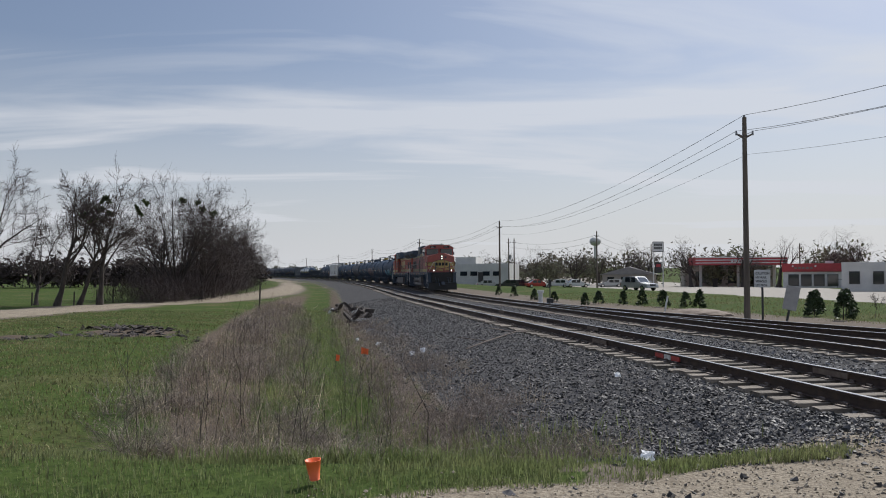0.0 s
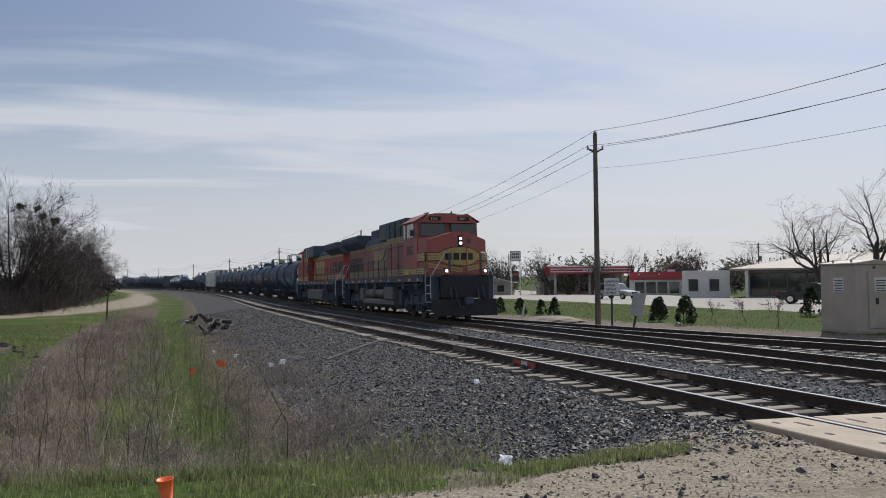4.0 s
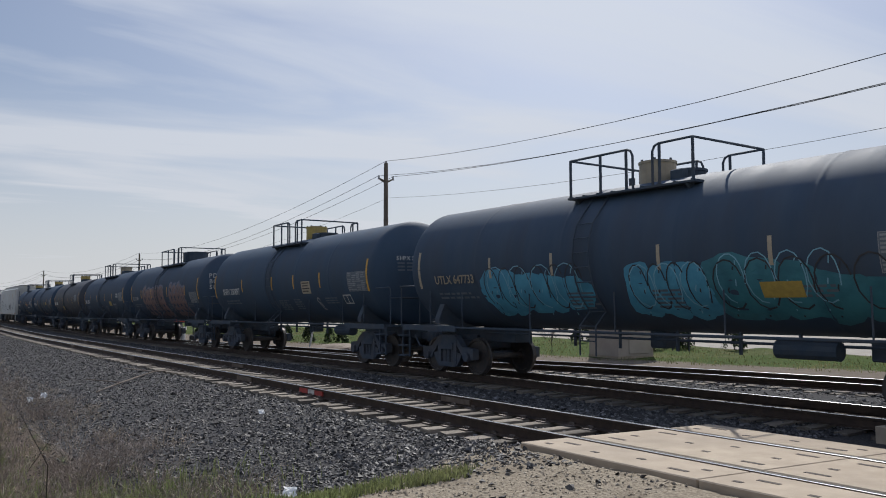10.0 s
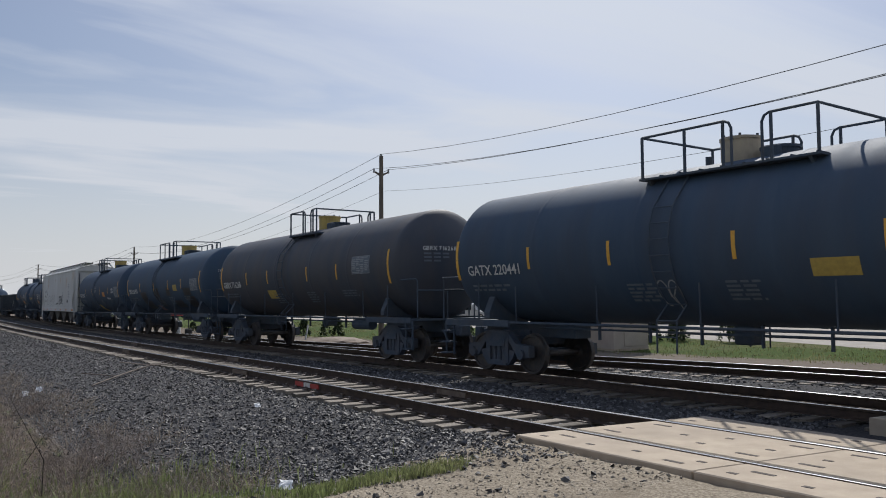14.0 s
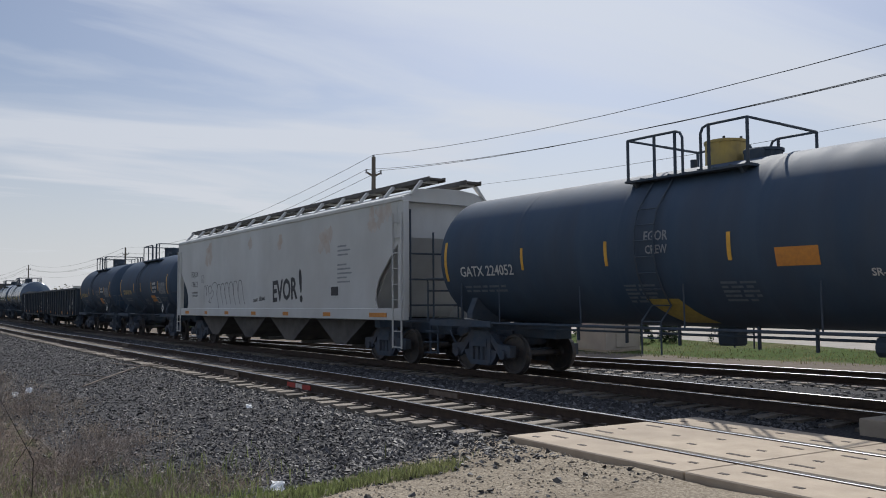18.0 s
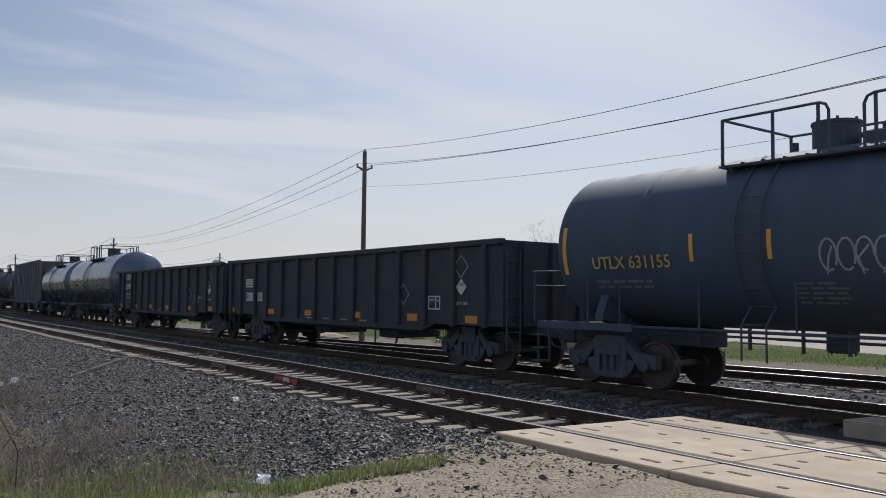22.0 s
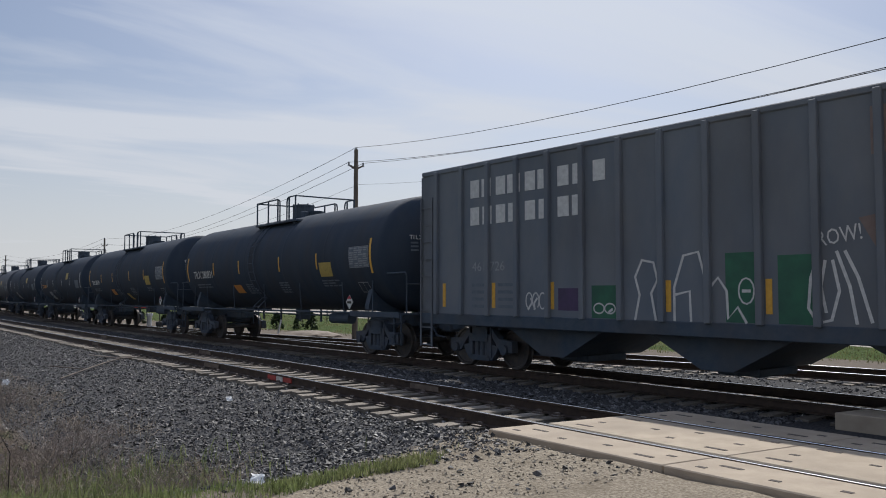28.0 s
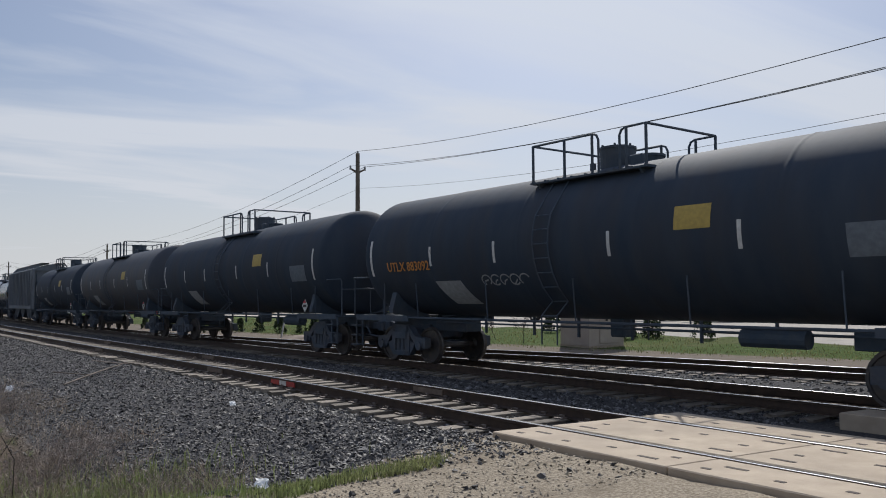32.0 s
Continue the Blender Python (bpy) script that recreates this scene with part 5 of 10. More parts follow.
        mirrored(bm, 1.442, 1.452, 1.6 if not rear_facing else 2.85, 5.14, 3.80, 4.07, yy)
        st = part("stripe", bm, hood_yellow, root)
        for z in (3.89, 3.98):
            bm = bm_new()
            mirrored(bm, 1.452, 1.456, 1.6 if not rear_facing else 2.85, 5.14, z - 0.012, z + 0.012, yy)
            part("pinstripe", bm, "patch_black", st)
        bm = bm_new()
        mirrored(bm, 1.442, 1.452, 1.6 if not rear_facing else 2.85, 5.14, 2.10, 2.40, yy)
        st = part("stripe", bm, hood_yellow, root)
        for z in (2.20, 2.30):
            bm = bm_new()
            mirrored(bm, 1.452, 1.456, 1.6 if not rear_facing else 2.85, 5.14, z - 0.012, z + 0.012, yy)
            part("pinstripe", bm, "patch_black", st)
        for x in (2.27, 3.25, 3.5, 4.46):
            bm = bm_new()
            rod(bm, (x, yy * 1.475, 4.10), (x, yy * 1.475, 4.86), 0.022, 6)
            part("frame_post", bm, "rail_white" if rear_facing else "handrail", root)
        bm = bm_new()
        bent(bm, [(2.6, yy * 1.48, 4.40), (2.7, yy * 1.54, 4.46), (5.0, yy * 1.54, 4.46), (5.1, yy * 1.53, 4.42)], 0.016)
        part("roof_rail", bm, "rail_white" if rear_facing else "handrail", root)
        for x0, x1 in ((1.7, 2.55), (2.65, 3.9), (4.05, 5.1)):
            if rear_facing and x0 < 3:
                continue
            bm = bm_new()
            mirrored(bm, 1.44, 1.456, x0, x1, 2.5, 3.72, yy, 0.006)
            part("cabinet_door", bm, hood_red, root)
            bm = bm_new()
            mirrored(bm, 1.44, 1.462, x1 + 0.02, x1 + 0.05, 2.06, 3.84, yy)
            part("door_seam", bm, "patch_black", root)
    if rear_facing:
        bm = bm_new()
        mirrored(bm, 1.456, 1.47, 3.1, 4.17, 2.72, 3.46, ns)
        part("grille", bm, "patch_black", root)
        # black plate drawn for the shade in the gap behind the cabinet
        bm = bm_new()
        mirrored(bm, 0.99, 1.03, 2.5, 2.84, 2.5, 3.78, ns)
        part("recess_shade", bm, "patch_black", root)
        for k in range(4):
            bm = bm_new()
            mirrored(bm, 1.52, 1.532, 5.24, 5.46, 2.62 + 0.06 * k, 2.65 + 0.06 * k, ns)
            part("louvre", bm, "patch_black", root)
        bm = bm_new()
        mirrored(bm, 1.52, 1.526, 5.6, 7.5, 2.66, 2.68, ns)
        part("seam", bm, "patch_black", root)
    # cab
    bm = bm_new()
    prism(bm, [(-1.52, dk), (1.52, dk), (1.52, 4.66), (0.98, 4.98), (-0.98, 4.98), (-1.52, 4.66)], 5.15, 7.62, "x")
    bmesh.ops.bevel(bm, geom=bm.edges[:], offset=0.03, segments=2, affect="EDGES")
    part("cab", bm, red, root)
    for yy in (-1, 1):
        bm = bm_new()
        prism(bm, [(yy * 1.64, 4.61), (yy * 1.66, 4.64), (yy * 1.0, 5.03), (yy * 0.98, 4.99)], 5.05, 7.66, "x")
        part("roof_edge", bm, red if rear_facing else "loco_red_soot", root)
    bm = bm_new()
    box(bm, 5.5, 7.3, -0.55, 0.55, 4.97, 5.07, 0.03)
    part("roof_unit", bm, "loco_dark", root)
    bm = bm_new()
    bent(bm, [(6.2, -0.7, 4.97), (6.2, -0.7, 5.14), (6.8, -0.7, 5.14), (6.8, -0.7, 4.97)], 0.02)
    part("aerial", bm, "loco_dark", root)
    bm = bm_new()
    rod(bm, (7.35, 0.3, 4.97), (7.35, 0.3, 5.16), 0.045, 10)
    part("aerial", bm, "loco_dark", root)
    # brow over the windscreens
    bm = bm_new()
    prism(bm, [(-1.40, 4.56), (1.40, 4.56), (0.98, 4.97), (-0.98, 4.97)], 7.6, 7.86, "x")
    part("brow", bm, red, root)
    for yy in (-1, 1):
        for x0, x1 in ((5.80, 6.16), (6.26, 7.0), (7.12, 7.44)) if rear_facing else ((5.34, 5.68), (5.98, 6.50), (6.56, 7.10)):
            bm = bm_new()
            mirrored(bm, 1.52, 1.545, x0 - 0.05, x1 + 0.05, 3.86, 4.60, yy, 0.004)
            w = part("cab_window", bm, "pale_mark", root)
            bm = bm_new()
            mirrored(bm, 1.545, 1.551, x0, x1, 3.91, 4.55, yy)
            part("pane", bm, "cab_glass", w)
        # sun shade over the side windows
        bm = bm_new()
        mirrored(bm, 1.53, 1.62, 5.3, 7.05, 4.62, 4.635, yy)
        part("sun_shade", bm, "loco_grey", root)
        bm = bm_new()
        mirrored(bm, 1.55, 1.72, 7.10, 7.13, 3.95, 4.25, yy, 0.01)
        part("mirror", bm, "loco_dark", root)
        bm = bm_new()
        box(bm, 7.62, 7.70, yy * 0.76 - 0.64, yy * 0.76 + 0.64, 3.90, 4.56, 0.02)
        w = part("windscreen", bm, "loco_dark", root)
        bm = bm_new()
        box(bm, 7.70, 7.708, yy * 0.76 - 0.59, yy * 0.76 + 0.59, 3.95, 4.51)
        part("pane", bm, "cab_glass", w)
        bm = bm_new()
        box(bm, 7.862, 7.89, yy * 0.72 - 0.30, yy * 0.72 + 0.30, 4.66, 4.86, 0.01)
        nb = part("number_board", bm, "patch_black", root)
        words("number", number, 0.16, "white_mark", nb, pose(7.892, yy * 0.72 - 0.2, 4.70, 90, 0, 90))
    # nose: a broad wedge with a gabled top
    bm = bm_new()
    us = (-1.45, -0.32, 0.32, 1.45)
    tops = (3.68, 4.04, 4.04, 3.68)
    back = (3.86, 4.02, 4.02, 3.86)
    fb = [bm.verts.new((nose_x(u), u, dk)) for u in us]
    ft_ = [bm.verts.new((nose_x(u), u, z)) for u, z in zip(us, tops)]
    bt = [bm.verts.new((7.60, u * 1.03, z)) for u, z in zip(us, back)]
    bb = [bm.verts.new((7.60, u * 1.03, dk)) for u in us]
    for k in range(3):
        bm.faces.new((fb[k], fb[k + 1], ft_[k + 1], ft_[k]))
        bm.faces.new((ft_[k], ft_[k + 1], bt[k + 1], bt[k]))
        bm.faces.new((bt[k], bt[k + 1], bb[k + 1], bb[k]))
        bm.faces.new((bb[k], bb[k + 1], fb[k + 1], fb[k]))
    for k in (0, 3):
        bm.faces.new((fb[k], ft_[k], bt[k], bb[k]))
    bmesh.ops.recalc_face_normals(bm, faces=bm.faces)
    bmesh.ops.bevel(bm, geom=bm.edges[:], offset=0.045, segments=2, affect="EDGES")
    part("nose", bm, red, root)
    # painted lens shape with dark blocks, and bands that run back along the nose
    def lens(u):
        return 0.40 * max(0.0, 1 - (abs(u) / 1.02) ** 2.2) ** 0.6 + 0.02
    nose_sheet(root, "nose_emblem", "patch_black", -1.06, 1.06, lambda u: 2.90 - lens(u) - 0.03, lambda u: 2.90 + lens(u) + 0.03, 0.016)
    nose_sheet(root, "nose_emblem", "loco_yellow", -1.02, 1.02, lambda u: 2.90 - lens(u), lambda u: 2.90 + lens(u), 0.022, label="yellow pointed emblem on the nose")
    for k in range(4):
        u = -0.70 + 0.36 * k
        nose_sheet(root, "name_block", "patch_black", u, u + 0.27, lambda u: 2.74, lambda u: 3.06, 0.030, 4)
    for yy in (-1, 1):
        for u0, u1 in ((0.86, 1.42),):
            nose_sheet(root, "nose_stripe", "patch_black", min(yy * u0, yy * u1), max(yy * u0, yy * u1), lambda u: 2.70, lambda u: 3.10, 0.012, 6)
            for z in (2.73, 2.85, 2.97):
                nose_sheet(root, "nose_stripe", "loco_yellow", min(yy * u0, yy * u1), max(yy * u0, yy * u1), lambda u, z=z: z, lambda u, z=z: z + 0.10, 0.018, 6)
        nose_sheet(root, "nose_stripe", "loco_yellow", min(0, yy * 1.42), max(0, yy * 1.42), lambda u: 2.16 + 0.18 * abs(u), lambda u: 2.24 + 0.18 * abs(u), 0.016, 8)
        nose_sheet(root, "nose_stripe", "loco_yellow", min(0, yy * 1.42), max(0, yy * 1.42), lambda u: 2.30 + 0.18 * abs(u) - 0.02, lambda u: 2.36 + 0.18 * abs(u), 0.016, 8)
        bm = bm_new()
        mirrored(bm, 1.46, 1.535, 7.62, 8.80, 2.70, 3.10, yy)
        part("nose_stripe", bm, "patch_black", root)
        for z in (2.73, 2.85, 2.97):
            bm = bm_new()
            mirrored(bm, 1.46, 1.541, 7.66, 8.80, z, z + 0.10, yy)
            part("nose_stripe", bm, "loco_yellow", root)
        bm = bm_new()
        mirrored(bm, 1.50, 1.536, 5.2, 8.80, 2.09, 2.40, yy)
        st = part("stripe", bm, "loco_yellow", root)
        for z in (2.09, 2.195, 2.295, 2.40):
            bm = bm_new()
            mirrored(bm, 1.536, 1.541, 5.2, 8.80, z - 0.011, z + 0.011, yy)
            part("pinstripe", bm, "patch_black", st)
        for x in () if rear_facing else (5.4, 6.5):
            bm = bm_new()
            mirrored(bm, 1.54, 1.56, x, x + 0.95, 2.12, 2.36, yy, 0.006)
            part("locker_door", bm, "loco_yellow", root)
    # door in the nose and lamps
    bm = bm_new()
    box(bm, 9.39, 9.415, -0.12, 0.10, 3.35, 3.86, 0.01)
    lamp_box = part("lamp_panel", bm, "patch_black", root)
    bm = bm_new()
    rod(bm, (9.36, 0.42, 3.62), (9.39, 0.42, 3.62), 0.10, 16)
    part("nose_cap", bm, "loco_dark", root)
    bm = bm_new()
    box(bm, 9.39, 9.42, 0.12, 0.32, 2.10, 3.30, 0.01)
    part("nose_door", bm, "loco_dark" if rear_facing else red, root)
    lamps = [(9.43, 0.0, 3.72), (9.43, 0.0, 3.50), (10.10, -0.92, 2.22), (10.10, 0.92, 2.22)]
    for k, (x, y, z) in enumerate(lamps):
        bm = bm_new()
        rod(bm, (x - 0.10, y, z), (x + 0.04, y, z), 0.10, 14)
        hl = part("headlight" if k < 2 else "ditch_light", bm, "loco_dark", root)
        if k > 1:
            bm = bm_new()
            box(bm, x - 0.16, x + 0.02, y - 0.15, y + 0.15, dk, z + 0.16, 0.02)
            part("lamp_bracket", bm, red, root)
        bm = bm_new()
        rod(bm, (x + 0.035, y, z), (x + 0.05, y, z), 0.068, 14)
        part("lens", bm, "cab_glass" if rear_facing else "lamp_glow", hl)
    # pilot, plough and steps
    for s, xe in ((1, 9.9), (-1, -10.4)):
        bm = bm_new()
        box(bm, min(xe, xe + s * 0.12), max(xe, xe + s * 0.12), -1.15, 1.15, 1.0, dk, 0.03)
        part("pilot", bm, "patch_black", root)
        bm = bm_new()
        prism(bm, [(-1.48, 0.95), (1.48, 0.95), (1.52, 0.20), (-1.52, 0.20)], xe + s * 0.06, xe + s * 0.14, "x")
        for v in bm.verts:
            v.co.x += s * 0.22 * max(0, 1 - abs(v.co.y) / 2.2) * (1.0 if v.co.z < 0.5 else 0.4)
        part("plough", bm, "patch_black", root)
        put("coupler", coupler_mesh(), root, xe - s * 0.15, 0, 0, 0 if s > 0 else 180)
        for y, z in ((-0.75, 1.5), (-0.5, 1.45), (0.55, 1.48), (0.8, 1.5)):
            bm = bm_new()
            bent(bm, [(xe + s * 0.10, y, z), (xe + s * 0.22, y, z - 0.05), (xe + s * 0.26, y + 0.05, z - 0.45), (xe + s * 0.20, y + 0.1, z - 0.62)], 0.03)
            part("air_hose", bm, "frame_black", root)
        for yy in (-1, 1):
            for k in range(4):
                bm = bm_new()
                box(bm, xe - s * 0.62 - 0.32, xe - s * 0.62 + 0.32, yy * 1.32 - 0.18, yy * 1.32 + 0.18, 0.42 + 0.38 * k, 0.46 + 0.38 * k)
                st = part("step", bm, "loco_dark", root)
                bm = bm_new()
                box(bm, xe - s * 0.62 - 0.32, xe - s * 0.62 + 0.32, yy * 1.50 - 0.012, yy * 1.50 + 0.012, 0.425 + 0.38 * k, 0.465 + 0.38 * k)
                part("step_edge", bm, "loco_dark" if rear_facing else "rail_white", st)
            for e in (0.28, 0.96):
                bm = bm_new()
                box(bm, xe - s * e - 0.02, xe - s * e + 0.02, yy * 1.32 - 0.18, yy * 1.32 + 0.18, 0.35, dk)
                part("step_side", bm, "loco_dark", root)
            bm = bm_new()
            bent(bm, [(xe - s * 0.22, yy * 1.53, 1.0), (xe - s * 0.30, yy * 1.53, 1.2), (xe - s * 0.26, yy * 1.53, 1.95), (xe + s * 0.06, yy * 1.05, 2.85), (xe + s * 0.12, yy * 0.95, 3.05), (xe + s * 0.12, yy * 0.75, 3.05)], 0.024)
            part("grab_rail", bm, "rail_white", root)
            bm = bm_new()
            bent(bm, [(xe - s * 1.02, yy * 1.54, 0.8), (xe - s * 1.02, yy * 1.54, 1.95), (xe - s * 0.92, yy * 1.54, 2.2), (xe - s * 0.74, yy * 1.5, 2.32)] if s > 0 else
                 [(xe + 0.45, yy * 1.53, 0.8), (xe + 0.45, yy * 1.53, 2.85), (xe + 0.58, yy * 1.50, 2.97), (xe + 1.1, yy * 1.47, 2.98)], 0.022)
            part("grab_rail", bm, "rail_white", root)
        for y in (-0.75, 0.75):
            bm = bm_new()
            box(bm, xe + s * 0.12 - 0.03, xe + s * 0.12 + 0.03, y - 0.05, y + 0.05, dk, dk + 1.02, 0.01)
            part("end_post", bm, "handrail", root)
        bm = bm_new()
        bent(bm, [(xe + s * 0.12, -0.75, dk + 0.5), (xe + s * 0.12, 0.0, dk + 0.42), (xe + s * 0.12, 0.75, dk + 0.5)], 0.012)
        part("end_chain", bm, "handrail", root)
    # handrails along the walkway
    for yy in (-1, 1):
        for k in range(9):
            x = -9.3 + 1.3 * k
            bm = bm_new()
            rod(bm, (x, yy * 1.46, 1.78), (x, yy * 1.46, dk + 0.95), 0.022, 6)
            part("handrail_post", bm, "handrail", root)
        bm = bm_new()
        bent(bm, [(-9.3, yy * 1.46, dk + 0.95), (0.72, yy * 1.46, dk + 0.95), (0.95, yy * 1.46, dk + 1.05), (1.4, yy * 1.47, dk + 1.5), (1.6, yy * 1.50, dk + 1.55), (5.1, yy * 1.53, dk + 1.58)], 0.024)
        part("handrail", bm, "handrail", root)
        bm = bm_new()
        rod(bm, (1.5, yy * 1.47, dk), (1.5, yy * 1.47, dk + 1.52), 0.022, 6)
        part("handrail_post", bm, "handrail", root)
    # the company's name as blocks on the hood, number on the cab
    block_letters(root, 4, -2.83 if rear_facing else -3.12, 0.94, 0.14, 2.64, 3.64, 1.006 if rear_facing else -1.0, hood_yellow)
    if rear_facing:
        words("number", number, 0.60, "patch_black", root, pose(7.36, 1.524, 3.09, 90, 0, 180), bold=0.014, width=1.02)
        words("number", number, 0.30, "patch_black", root, pose(-9.3, 0.986, 3.52, 90, 0, 180), bold=0.006)
    else:
        words("number", number, 0.60, "patch_black", root, pose(5.76, -1.524, 3.09, 90, 0, 0), bold=0.014, width=1.02)
        words("number", number, 0.30, "patch_black", root, pose(-9.95, -0.986, 3.52, 90, 0, 0), bold=0.006)
    bm = bm_new()
    prism(bm, [(-0.97, 2.5), (0.97, 2.5), (0.97, 3.86), (-0.97, 3.86)], -10.225, -10.20, "x")
    part("rear_door", bm, red, root)
    return root


# ---- the cars, in the order in which they pass; each with its distance behind the nose's mark ----
TRAIN = []


def hang(root, at):
    TRAIN.append((root, at))
    return root


L1 = hang(locomotive("weathered orange-red diesel freight locomotive with lit headlights leading the train", "5052", "loco_red_dull", False, True), 5.29)
L2 = hang(locomotive("orange-red diesel freight locomotive running cab-last behind the leader", "4066", "loco_red", True, False), 28.75)

L2.scale = (1.06, 1, 1)
R1, Z1 = 1.56, 2.76


def spray_strokes(root, r, zc, groups, w, material):
    def place(u, v):
        a = math.asin(max(-1, min(1, (v - zc) / r)))
        return (u, -(r + 0.010) * math.cos(a), zc + (r + 0.010) * math.sin(a))
    for g in groups:
        bm = bm_new()
        stroke(bm, g, w, place)
        part("graffiti", bm, material, root, "sprayed graffiti line")


def scrawl(x0, x1, z0, z1, n, seed):
    """Looping sprayed outlines."""
    rnd = random.Random(seed)
    out = []
    w = (x1 - x0) / n
    for k in range(n):
        c = x0 + w * (k + 0.5)
        m = (z0 + z1) / 2
        out.append(arcs(c, m + (z1 - z0) * 0.1, w * 0.48, (z1 - z0) * 0.42, rnd.uniform(-60, 40), rnd.uniform(220, 330), 12))
        if rnd.random() < 0.8:
            out.append([(c - w * 0.2, z0 + 0.05), (c + rnd.uniform(-0.1, 0.1), m), (c + w * 0.25, z1 - 0.1)])
    return out


# 1: black, blue graffiti
c = hang(tank_car("black tank car with blue and teal sprayed graffiti, tan dome", 14.0, "tank_black", dome="dome_tan", mark="UTLX 647733", mark_mat="dome_tan", mark_size=0.30, ticks="tick_cream", rails=(-1.5, 0.25, 0.75, 1.7), seed=3, tx=(-3.8, -1.69, 1.2, 3.49), ends=(-6.78, 6.7), board=(5.22, 6.33, 2.2, 2.8), mark_x=-6.06), 47.48)
decal(c, "graffiti", "spray_blue", lambda bm: [blob_patch(bm, R1, Z1, -3.75 + 0.66 * k, 2.08 - 0.02 * k, 0.46, 0.55 - 0.05 * k, k) for k in range(5)], "pale blue sprayed letters")
decal(c, "graffiti", "spray_blue", lambda bm: [blob_patch(bm, R1, Z1, 0.65 + 0.6 * k, 2.02 - 0.02 * k, 0.40, 0.52, 9 + k, 0.005) for k in range(3)], "pale blue sprayed letters")
decal(c, "graffiti", "spray_teal", lambda bm: [blob_patch(bm, R1, Z1, 2.65 + 0.62 * k, 2.08 - 0.07 * k, 0.50, 0.58 - 0.06 * k, 15 + k, 0.0045) for k in range(5)], "teal sprayed letters")
spray_strokes(c, R1, Z1, scrawl(-4.1, -0.8, 1.5, 2.6, 6, 4) + scrawl(0.4, 2.2, 1.5, 2.5, 4, 5) + scrawl(2.3, 5.4, 1.5, 2.5, 5, 6), 0.028, "spray_black")
spray_strokes(c, R1, Z1, scrawl(-4.0, -0.9, 1.5, 2.62, 4, 7) + scrawl(0.4, 2.2, 1.55, 2.5, 3, 8) + scrawl(2.4, 4.6, 1.6, 2.6, 4, 9), 0.022, "spray_pale")
head_text("PDOGS", 0.42, "white_mark", c, R1, Z1, c["head"], -1.30, Z1 + 0.32, bold=0.0)
head_text("SRT", 0.42, "white_mark", c, R1, Z1, c["head"], -1.25, Z1 - 0.10, bold=0.0)
decal(c, "placard", "placard_yellow", lambda bm: arc_patch(bm, R1, Z1, 3.2, 3.95, 1.87, 2.13, 0.012))
# 2: clean blue-black
c = hang(tank_car("clean blue-black tank car with yellow reflectors and yellow dome box", 13.62, "tank_blue", mark="SHPX 200897", mark_size=0.36, rails=(-1.45, 0.05, 0.55, 1.1), manway=(0.8, 0.4, 0.08), seed=4, tx=(-3.64, -0.58, 1.36, 3.46), ends=(-6.85, 6.66), board=(5.41, 6.58, 2.22, 2.8), mark_x=-5.8), 63.71)
decal(c, "placard", "tick_cream", lambda bm: arc_patch(bm, R1, Z1, 2.0, 2.7, 2.21, 2.63), "small tan notice with dark writing")
decal(c, "stencil", "slot_dark", lambda bm: [arc_patch(bm, R1, Z1, 2.08, 2.62 - 0.08 * (k % 2), 2.55 - 0.09 * k, 2.585 - 0.09 * k, 0.011, 1) for k in range(4)])
decal(c, "data_board", "white_mark", lambda bm: [arc_patch(bm, R1, Z1, a, b, e, g) for a, b, e, g in ((4.88, 5.41, 2.10, 2.13), (4.88, 5.41, 1.85, 1.88), (4.88, 4.91, 1.88, 2.10), (5.38, 5.41, 1.88, 2.10), (5.13, 5.16, 1.88, 2.10))], "small white outlined box")
spray_strokes(c, R1, Z1, [arcs(3.05, 1.98, 0.10, 0.08, 0, 300), [(3.0, 1.9), (3.08, 1.72), (3.22, 1.68)], [(3.1, 1.92), (3.16, 1.76)]], 0.05, "pale_mark")
# 3: orange graffiti
c = hang(tank_car("sooty black tank car with faded orange bubble graffiti, dark dome", 13.3, "tank_black", dome="dome_tan", mark="TILX 220084", mark_mat="pale_mark", mark_size=0.28, rails=(-1.5, 1.0, 1.6, 2.25), manway=(1.15, 0.56, 0.36), seed=5, tx=(-4.22, -2.0, 1.2, 4.4), ends=(-6.66, 6.45), board=(5.1, 6.28, 2.04, 2.54), mark_x=-6.2), 79.61)
for x, n in ((-3.5, 5), (1.95, 4)):
    decal(c, "graffiti", "spray_lilac", lambda bm, x=x, n=n: [blob_patch(bm, R1, Z1, x + (0.88 if n == 5 else 0.62) * k, 2.16, 0.60, 0.86, (30 if n == 5 else 40) + k, 0.002 + 0.0003 * k) for k in range(n)], "pale lilac sprayed outline")
decal(c, "graffiti", "spray_orange", lambda bm: [blob_patch(bm, R1, Z1, -3.5 + 0.88 * k, 2.14, 0.55, 0.80, 30 + k, 0.004 + 0.0006 * k) for k in range(5)], "faded orange sprayed letters")
decal(c, "graffiti", "spray_orange", lambda bm: [blob_patch(bm, R1, Z1, 1.95 + 0.62 * k, 2.12, 0.50, 0.78, 40 + k, 0.004 + 0.0006 * k) for k in range(4)], "faded orange sprayed letters")
spray_strokes(c, R1, Z1, scrawl(-4.0, 0.7, 1.45, 2.85, 5, 14) + scrawl(1.6, 4.1, 1.5, 2.8, 4, 15), 0.03, "spray_black")
for k, wd in enumerate(("PDOGS", "BOOER", "SUER4")):
    head_text(wd, 0.28, "white_mark", c, R1, Z1, c["head"], -1.2, Z1 + 0.40 - 0.26 * k)
